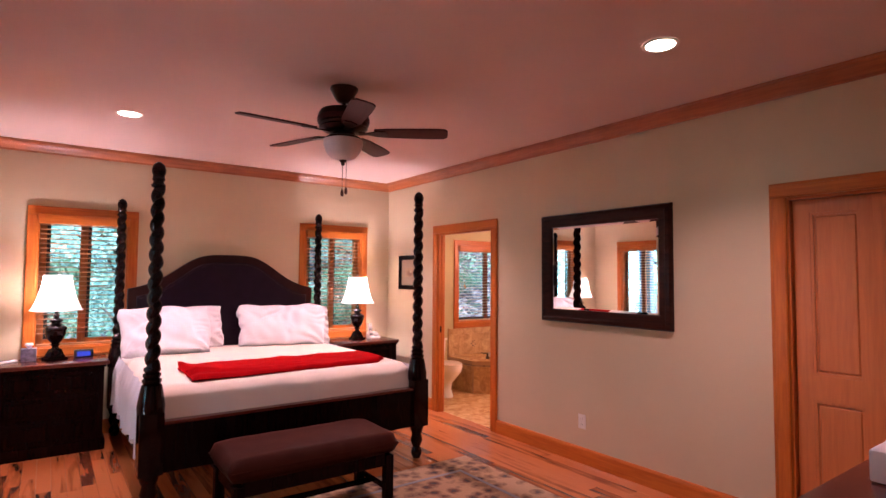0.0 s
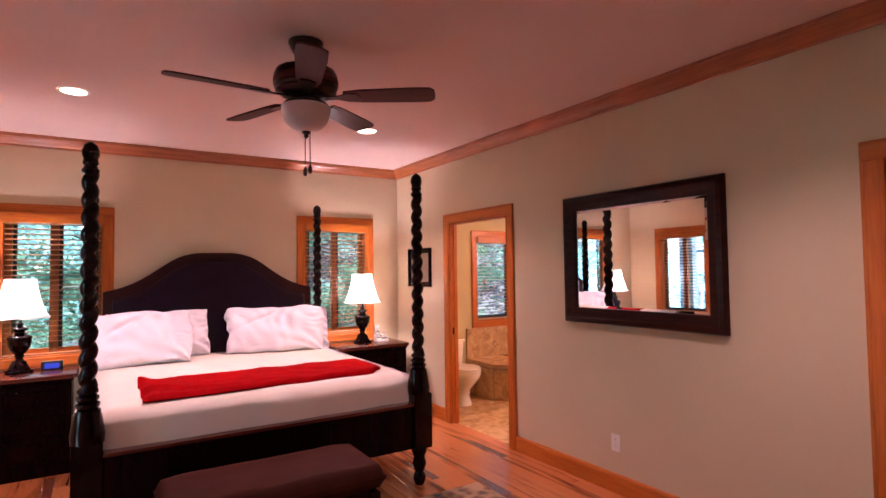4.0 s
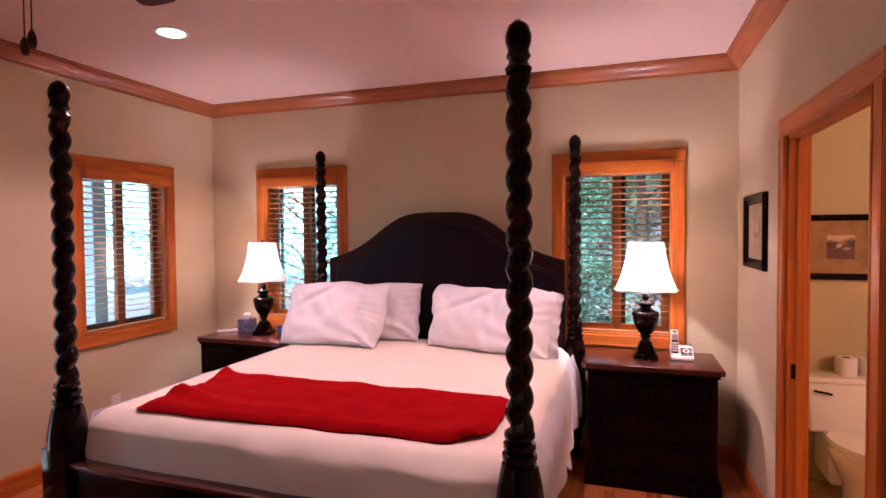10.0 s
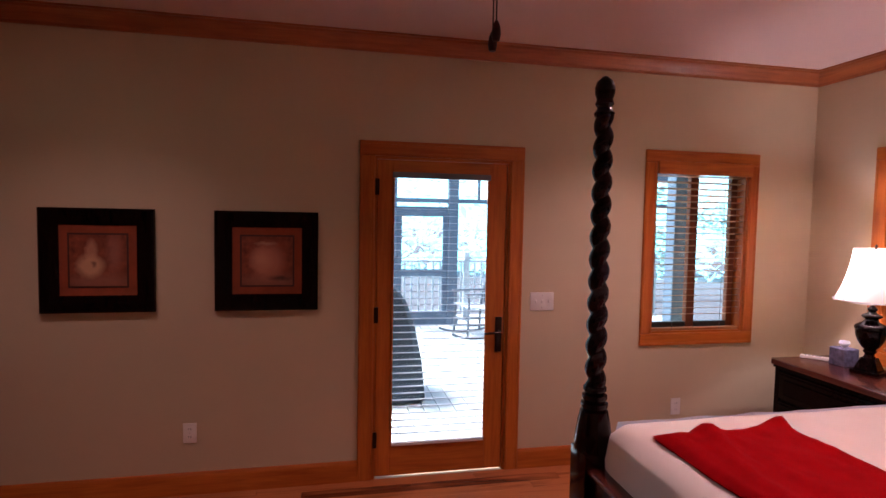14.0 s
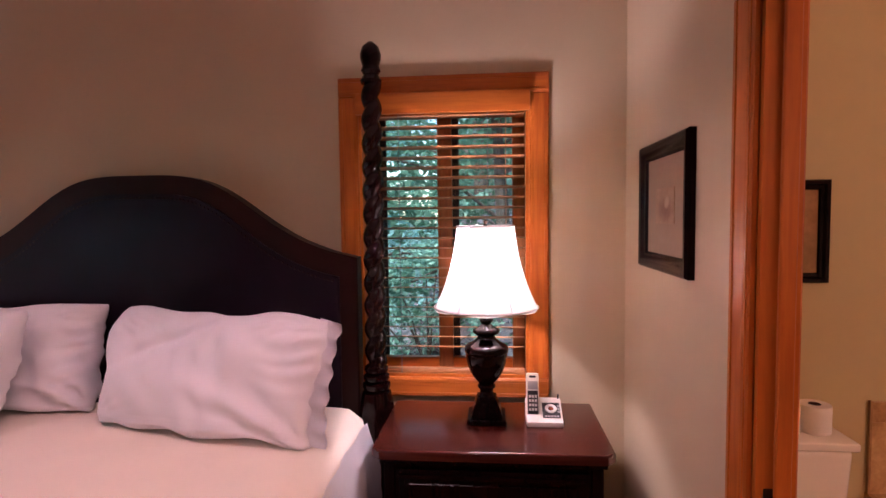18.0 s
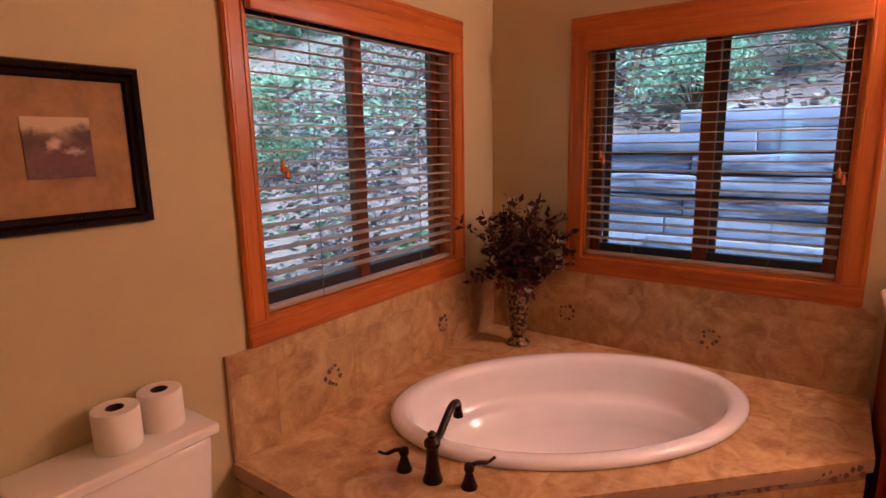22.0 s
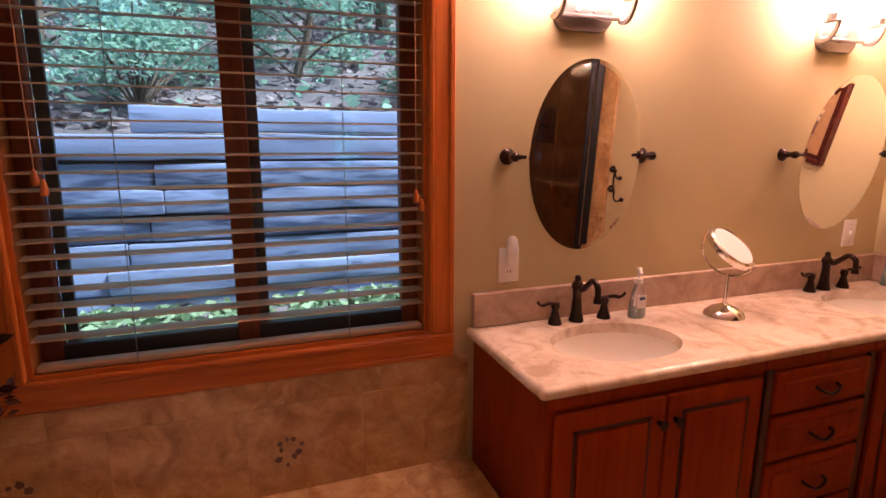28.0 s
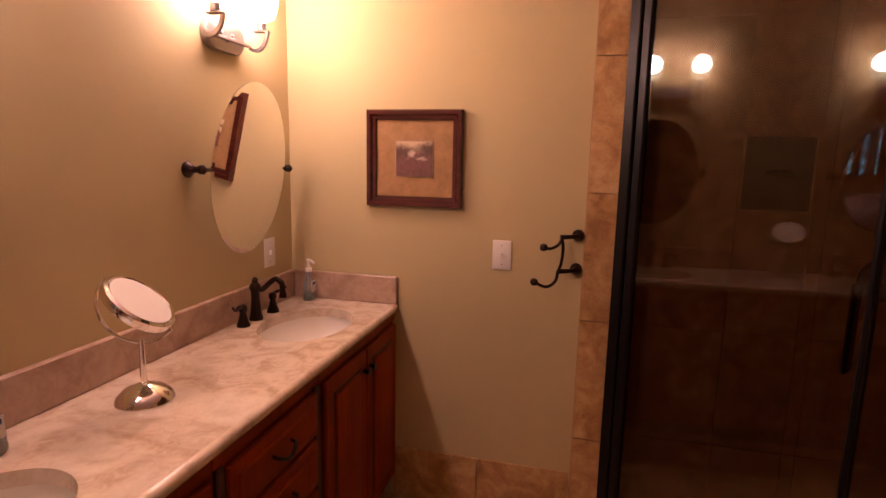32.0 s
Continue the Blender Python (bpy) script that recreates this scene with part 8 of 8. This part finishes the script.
def tree(x, y, h, spread, count, size, mat, seed, low=0.25):
    r = random.Random(seed)
    z0 = ground_z(x, y) - 0.05
    t = thing("tree", (x, y, z0), r.choice(("slender woodland tree with fresh green leaves", "leafy tree on the slope outside the window")), "tree", "woodland trees")
    bm = bmesh.new()
    top = Vector((x + r.uniform(-0.4, 0.4), y + r.uniform(-0.4, 0.4), z0 + h))
    trunk = spline([(x, y, z0), (x + r.uniform(-0.2, 0.2), y + r.uniform(-0.2, 0.2), z0 + h * 0.4), top], 8)
    n = len(trunk)
    tube(trunk, [h * 0.016 * (1 - 0.85 * i / n) + 0.01 for i in range(n)], 9, bm)
    centers, radii = [], []
    for k in range(16):
        f = low + (1 - low) * k / 16
        b = trunk[int(f * (n - 1))]
        a = r.uniform(0, 2 * math.pi)
        ln = spread * (1.15 - 0.6 * f) * r.uniform(0.6, 1.1)
        e = b + Vector((math.cos(a) * ln, math.sin(a) * ln, ln * r.uniform(0.1, 0.55)))
        m = b.lerp(e, 0.5) + Vector((0, 0, ln * 0.12))
        tube(spline([b, m, e], 4), [0.028 * h * 0.12 * (1 - 0.8 * i / 9) + 0.006 for i in range(9)], 6, bm)
        for q in (0.45, 0.7, 0.9, 1.05):
            c = b.lerp(e, q) + Vector((r.gauss(0, 0.2), r.gauss(0, 0.2), r.gauss(0.05, 0.15)))
            centers.append(tuple(c))
            radii.append(spread * r.uniform(0.16, 0.32))
    part("trunk", bm, BARK, t)
    leaf_cloud("crown", centers, radii, int(count * 1.8), size * 0.66, mat, t, seed)
    return t


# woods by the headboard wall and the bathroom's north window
for i, (x, y, h, sp, n, s, mt) in enumerate(((-5.2, 4.6, 6.0, 1.9, 2200, 0.075, HAZE_TINT), (-2.6, 5.0, 7.0, 2.0, 4600, 0.080, HAZE_TINT), (-0.4, 4.0, 5.5, 1.7, 5200, 0.070, LEAF_A), (0.9, 6.5, 8.0, 2.2, 5200, 0.10, LEAF_B), (-5.4, 9.0, 9.0, 3.0, 2000, 0.13, HAZE_TINT), (-0.8, 9.5, 10.0, 3.0, 5200, 0.14, LEAF_A), (3.2, 9.5, 9.0, 2.4, 3600, 0.13, HAZE_TINT), (5.6, 7.6, 7.0, 2.0, 3600, 0.10, LEAF_A), (1.7, 3.9, 2.6, 0.9, 2400, 0.055, HAZE_TINT), (-8.2, 8.0, 9.0, 3.0, 1600, 0.13, HAZE_TINT))):
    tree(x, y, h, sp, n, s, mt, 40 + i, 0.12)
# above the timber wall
for i, (x, y, h, sp, n, s, mt) in enumerate(((6.6, 0.4, 2.6, 1.0, 3600, 0.055, HAZE_TINT), (6.9, -1.7, 2.2, 0.9, 2400, 0.055, LEAF_B), (8.6, -0.6, 5.0, 1.9, 4200, 0.085, HAZE_TINT), (9.5, 2.4, 6.5, 2.2, 4200, 0.10, HAZE_TINT), (9.2, -3.2, 5.5, 2.0, 4000, 0.09, LEAF_A), (12.5, 0.5, 8.0, 3.0, 4500, 0.14, LEAF_A), (12.0, -4.5, 8.0, 3.0, 4000, 0.14, LEAF_B))):
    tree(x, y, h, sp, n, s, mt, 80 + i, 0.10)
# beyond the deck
for i, (x, y, h, sp, n, s, mt) in enumerate(((-24, -6.5, 8, 3.0, 900, 0.15, HAZE_TINT), (-21, 8.5, 9, 3.0, 1200, 0.15, HAZE_TINT), (-26, -11, 11, 4, 1500, 0.20, HAZE_TINT), (-15.0, 12.0, 10, 3.5, 2200, 0.16, HAZE_TINT))):
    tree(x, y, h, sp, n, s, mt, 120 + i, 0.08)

rr = np.random.default_rng(5)


def scatter(name, x0, x1, y0, y1, count, size, mat, label, lift=0.03):
    px, py = rr.uniform(x0, x1, count), rr.uniform(y0, y1, count)
    cs = [(a, b, ground_z(a, b) + lift) for a, b in zip(px, py)]
    ob = leaf_cloud(name, cs, [0.06] * count, count, size, mat, None, 9, 0.25)
    return tagged(ob, label, name.replace("_", " "), kind="stuff")


scatter("leaf_litter", -1.5, 7.5, 1.5, 11.0, 30000, 0.060, LEAF_C, "grey and brown fallen leaves on the slope")
scatter("undergrowth", -1.5, 7.5, 1.5, 11.0, 5500, 0.055, LEAF_A, "low green undergrowth on the slope", 0.12)
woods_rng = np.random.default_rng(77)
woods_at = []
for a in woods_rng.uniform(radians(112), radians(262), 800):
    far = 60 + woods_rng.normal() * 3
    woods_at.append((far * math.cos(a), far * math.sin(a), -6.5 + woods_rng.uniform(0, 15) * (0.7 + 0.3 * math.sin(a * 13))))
tagged(leaf_cloud("far_woods", woods_at, [2.6] * len(woods_at), 24000, 0.62, FAR_GLOW, None, 78, 0.6), "far woods beyond the deck, made to glow for bright haze", "woods", kind="stuff")
brush_rng = np.random.default_rng(91)
brush_at = [(x, y, ground_z(x, y) + 4.5 * u * u) for x, y, u in zip(brush_rng.uniform(-10, 22, 900), brush_rng.uniform(13, 34, 900), brush_rng.random(900))]
tagged(leaf_cloud("slope_woods", brush_at, [1.1] * 900, 22000, 0.30, LEAF_A, None, 92, 0.6), "dense woods higher up the slope", "woods", kind="stuff")
scatter("hill_brush", -3.0, 9.0, 8.0, 22.0, 9000, 0.17, LEAF_B, "green brush higher up the wooded slope", 0.25)
scatter("bank_brush", 5.7, 14.0, -6.0, 14.0, 4200, 0.07, LEAF_B, "pale green plants on the bank above the timber wall", 0.15)
scatter("hill_litter", 5.7, 13.0, -6.0, 12.0, 26000, 0.065, LEAF_P, "fallen leaves on the bank above the timber wall")
scatter("slope_grass", 0.3, 5.0, 0.4, 2.0, 9000, 0.055, LEAF_D, "thin green grass at the foot of the slope", 0.03)
scatter("grass", 2.95, 5.4, -5.0, 1.4, 9000, 0.055, LEAF_D, "thin green grass between house and timber wall", 0.03)
random.seed(31)
for i, (x, y) in enumerate(((-4.9, 3.4), (-3.6, 3.9), (-2.2, 2.9), (-1.2, 2.9), (0.1, 2.8), (1.2, 3.4), (2.4, 4.6), (4.2, 4.4), (6.3, -3.0), (6.2, -0.4), (6.4, 1.8))):
    z = ground_z(x, y)
    s = thing("shrub", (x, y, z), "leafy green shrub on the wooded slope", "shrub", "woodland shrubs")
    cs = [(x + random.gauss(0, 0.38), y + random.gauss(0, 0.3), z + random.uniform(0.15, 1.25)) for _ in range(14)]
    bm = bmesh.new()
    for c in cs:
        tube([(x, y, z - 0.03), ((x + c[0]) / 2, (y + c[1]) / 2, z + (c[2] - z) * 0.6), c], [0.012, 0.008, 0.003], 5, bm)
    part("stem_bunch", bm, BARK, s)
    leaf_cloud("foliage", cs, [random.uniform(0.16, 0.34) for _ in cs], 3000, 0.032, LEAF_A if i % 3 else LEAF_B, s, 200 + i)

# timber retaining wall
tw = thing("retaining_wall", (5.5, -1.0, 0.2), "weathered grey timber retaining wall behind the house", "retaining wall")
random.seed(17)
zc = 0.20
for c in range(8):
    h = 0.193
    y = 2.1 - 0.09 * c if c < 7 else -0.45
    while y > -6.5:
        ln = random.uniform(1.9, 2.7)
        bm = box(5.40 + random.uniform(-0.035, 0.02), y - ln + 0.002, zc + random.uniform(-0.004, 0.004), 5.60, y - 0.002, zc + h - 0.012 + random.uniform(-0.010, 0.0), 0.018, 2)
        bmesh.ops.subdivide_edges(bm, edges=[q for q in bm.edges if abs(q.verts[0].co.y - q.verts[1].co.y) > 0.6], cuts=9)
        for v in bm.verts:
            k = noise.noise((v.co.x * 6, v.co.y * 2.6, v.co.z * 9 + c))
            v.co.x += 0.028 * k
            v.co.z += 0.018 * noise.noise((v.co.y * 2.1, v.co.z * 5, c * 3.1))
        o = part("timber", bm, TIMBER, tw)
        y -= ln
    zc += h
# deck, posts, rail
SX = -9.45
dk = tagged(part("deck_frame", box(-10.3, -6.4, -0.28, XL - 0.165, 2.6, -0.09), PORCH, auto=False), "joists under the outdoor deck", "deck", kind="structure")
bd = mesh_of("deck_board", box(-10.3, 0.003, -0.088, XL - 0.166, 0.137, -0.060, 0.003), DECK_WOOD)
for k in range(64):
    o = part("deck_board", bd, DECK_WOOD, dk, auto=False)
    o.location = (0, -6.4 + k * 0.14, 0)
for x, y, h, top in ((SX, -4.7, 0.065, 2.35), (SX, -2.50, 0.065, 2.35), (SX, -1.525, 0.075, 2.35), (SX, 0.9, 0.065, 2.35), (SX, 2.52, 0.065, 2.35), (-5.05, -0.565, 0.062, ZC + 0.10)):
    p = thing("porch_post", (x, y, -0.06), "square painted porch post on the deck", "post", "porch posts")
    part("shaft", box(x - h, y - h, -0.06, x + h, y + h, top, 0.006), PORCH, p)
    part("base_trim", box(x - h - 0.015, y - h - 0.015, -0.06, x + h + 0.015, y + h + 0.015, 0.06, 0.006), PORCH, p)
bm_ = thing("porch_beam", (SX, -1.1, 2.35), "long painted beam over the porch posts", "beam")
part("beam", box(SX - 0.06, -6.4, 2.352, SX + 0.06, 2.6, 2.55, 0.006), PORCH, bm_)
part("transom_rail", box(SX - 0.03, -6.4, 1.90, SX + 0.03, 2.6, 1.97, 0.004), PORCH, bm_)
for y in (-1.1, 0.2, -3.7):
    part("transom_bar", box(SX - 0.02, y - 0.02, 1.97, SX + 0.02, y + 0.02, 2.352, 0.003), PORCH, bm_)
sd = thing("screen_door", (SX, -2.02, -0.06), "grey framed screen door at the deck edge", "screen door")
for q in ((-2.43, 0.0, -2.35, 1.84), (-1.69, 0.0, -1.61, 1.84), (-2.35, 1.74, -1.69, 1.84), (-2.35, 0.79, -1.69, 0.84), (-2.35, 0.0, -1.69, 0.16)):
    part("frame_bar", box(SX - 0.02, q[0], q[1] - 0.06, SX + 0.02, q[2], q[3], 0.003), PORCH, sd)
RX = -10.1
ra = thing("deck_railing", (RX, -1.0, -0.06), "deck railing with slim balusters, paled for glare", "railing")
part("top_rail", box(RX - 0.06, -6.4, 0.90, RX + 0.06, 2.6, 0.94, 0.006), CHAIR_WOOD, ra)
part("bottom_rail", box(RX - 0.03, -6.4, 0.02, RX + 0.03, 2.6, 0.06, 0.004), CHAIR_WOOD, ra)
bal = mesh_of("baluster", box(RX - 0.015, -0.015, 0.06, RX + 0.015, 0.015, 0.90), CHAIR_WOOD)
for k in range(72):
    o = part("baluster", bal, CHAIR_WOOD, ra, auto=False)
    o.location = (0, -6.3 + k * 0.124, 0)
for y in (-6.3, -4.2, -2.9, -1.12, 0.6, 2.5):
    part("newel", box(RX - 0.05, y - 0.05, -0.06, RX + 0.05, y + 0.05, 1.08, 0.006), CHAIR_WOOD, ra)

rc = thing("rocking_chair", (0, 0, 0), "wooden rocking chair on the deck, frame coloured dark for backlight", "rocking chair")
for s in (-1, 1):
    y = s * 0.25
    part("rocker", tube(spline([(-0.48, y, 0.10), (-0.2, y, 0.025), (0.05, y, 0.018), (0.30, y, 0.035), (0.46, y, 0.09)], 5), 0.018, 8), ROCKER_WOOD, rc)
    part("front_leg", tube([(0.22, y, 0.035), (0.21, y, 0.64)], 0.018, 8), ROCKER_WOOD, rc)
    part("back_post", tube(spline([(-0.20, y, 0.03), (-0.22, y * 0.95, 0.45), (-0.38, y * 0.92, 1.14)], 6), 0.018, 8), ROCKER_WOOD, rc)
    part("armrest", box(-0.30, y - 0.035, 0.635, 0.26, y + 0.035, 0.66, 0.006), ROCKER_WOOD, rc)
    part("side_stretcher", tube([(-0.21, y, 0.20), (0.215, y, 0.20)], 0.012, 8), ROCKER_WOOD, rc)
part("front_stretcher", tube([(0.215, -0.25, 0.26), (0.215, 0.25, 0.26)], 0.012, 8), ROCKER_WOOD, rc)
for k in range(7):
    part("seat_slat", box(-0.20 + k * 0.063, -0.26, 0.41 + 0.006 * k, -0.145 + k * 0.063, 0.26, 0.43 + 0.006 * k, 0.004), CHAIR_WOOD, rc)
for k in range(6):
    yy = -0.17 + k * 0.068
    part("back_slat", tube([(-0.23, yy, 0.46), (-0.37, yy * 0.95, 1.10)], 0.014, 8), ROCKER_WOOD, rc)
part("crest_rail", tube([(-0.375, -0.25, 1.12), (-0.385, 0.25, 1.12)], 0.03, 10), ROCKER_WOOD, rc)
rc.matrix_basis = pose(-8.60, -1.36, -0.06, 0, 0, -80)
gc = thing("covered_grill", (-6.1, -2.93, -0.06), "barbecue grill under a dark fitted cover", "grill")
bm = bmesh.new()
rings = []
for w, d, z in ((0.34, 0.38, 0.02), (0.33, 0.345, 0.35), (0.31, 0.27, 0.70), (0.28, 0.19, 0.92), (0.20, 0.10, 1.05), (0.10, 0.05, 1.08)):
    ring = []
    for k in range(28):
        a = 2 * math.pi * k / 28
        cx, sx = math.cos(a), math.sin(a)
        f = 1 / max(abs(cx), abs(sx)) ** 0.75
        ring.append(bm.verts.new((-6.1 + w * cx * f * (1 + 0.03 * math.sin(5 * a + z * 4)), -2.93 + d * sx * f, -0.06 + z)))
    rings.append(ring)
for a, b in zip(rings, rings[1:]):
    for k in range(28):
        bm.faces.new((a[k], a[(k + 1) % 28], b[(k + 1) % 28], b[k]))
bm.faces.new(rings[-1])
bm.faces.new(rings[0])
part("cover", bm, COVER, gc)
for x in (-6.32, -5.88):
    part("caster", tube([(x, -3.2, -0.03), (x, -3.16, -0.03)], 0.03, 12), BLACK_PLASTIC, gc)
# outer walls' skin is the wall itself; a roof closes the house
room_part("roof", box(XL - 0.9, -8.6, ZC + 0.10, BX1 + 0.8, 0.8, ZC + 0.25), BARK, "flat roof slab and eaves over the rooms")

# ---- floor boards and tiles ----
random.seed(11)
floor_ob = bpy.data.objects["floor"]
PLANK_W = 0.090
lengths = [0.62, 0.86, 1.08, 1.34, 1.62]
plank_mesh = {}
x = XL
while x < 0.055:
    w = min(PLANK_W, 0.06 - x)
    y = YS - 0.13 - random.random() * 1.0
    while y < 0.0:
        ln = random.choice(lengths)
        a, b = max(y, YS - 0.13), min(y + ln, 0.0)
        if b - a > 0.03:
            key = (round(b - a, 3), round(w, 3))
            if key not in plank_mesh:
                plank_mesh[key] = mesh_of("board", box(0.0006, 0.0006, -0.012, w - 0.0006, b - a - 0.0006, 0.0, 0.0012), OAK)
            o = part("board", plank_mesh[key], OAK, floor_ob, auto=False)
            o.location = (x, a, 0)
        y += ln
    x += PLANK_W

# ---- bathroom floor tiles ----
fl2 = bpy.data.objects["floor_2"]
tile_mesh = {}
T = 0.455
yy = BYN
while yy > BYS:
    xx = 0.061
    while xx < BX1:
        w, d = min(T, BX1 - xx), min(T, yy - BYS)
        if w > 0.02 and d > 0.02:
            key = (round(w, 3), round(d, 3))
            if key not in tile_mesh:
                tile_mesh[key] = mesh_of("floor_tile", box(0.002, 0.002, -0.010, w - 0.002, d - 0.002, 0.0, 0.0015), DECK_TILE)
            o = part("floor_tile", tile_mesh[key], DECK_TILE, fl2, auto=False)
            o.location = (xx, yy - d, -0.001)
        xx += T
    yy -= T
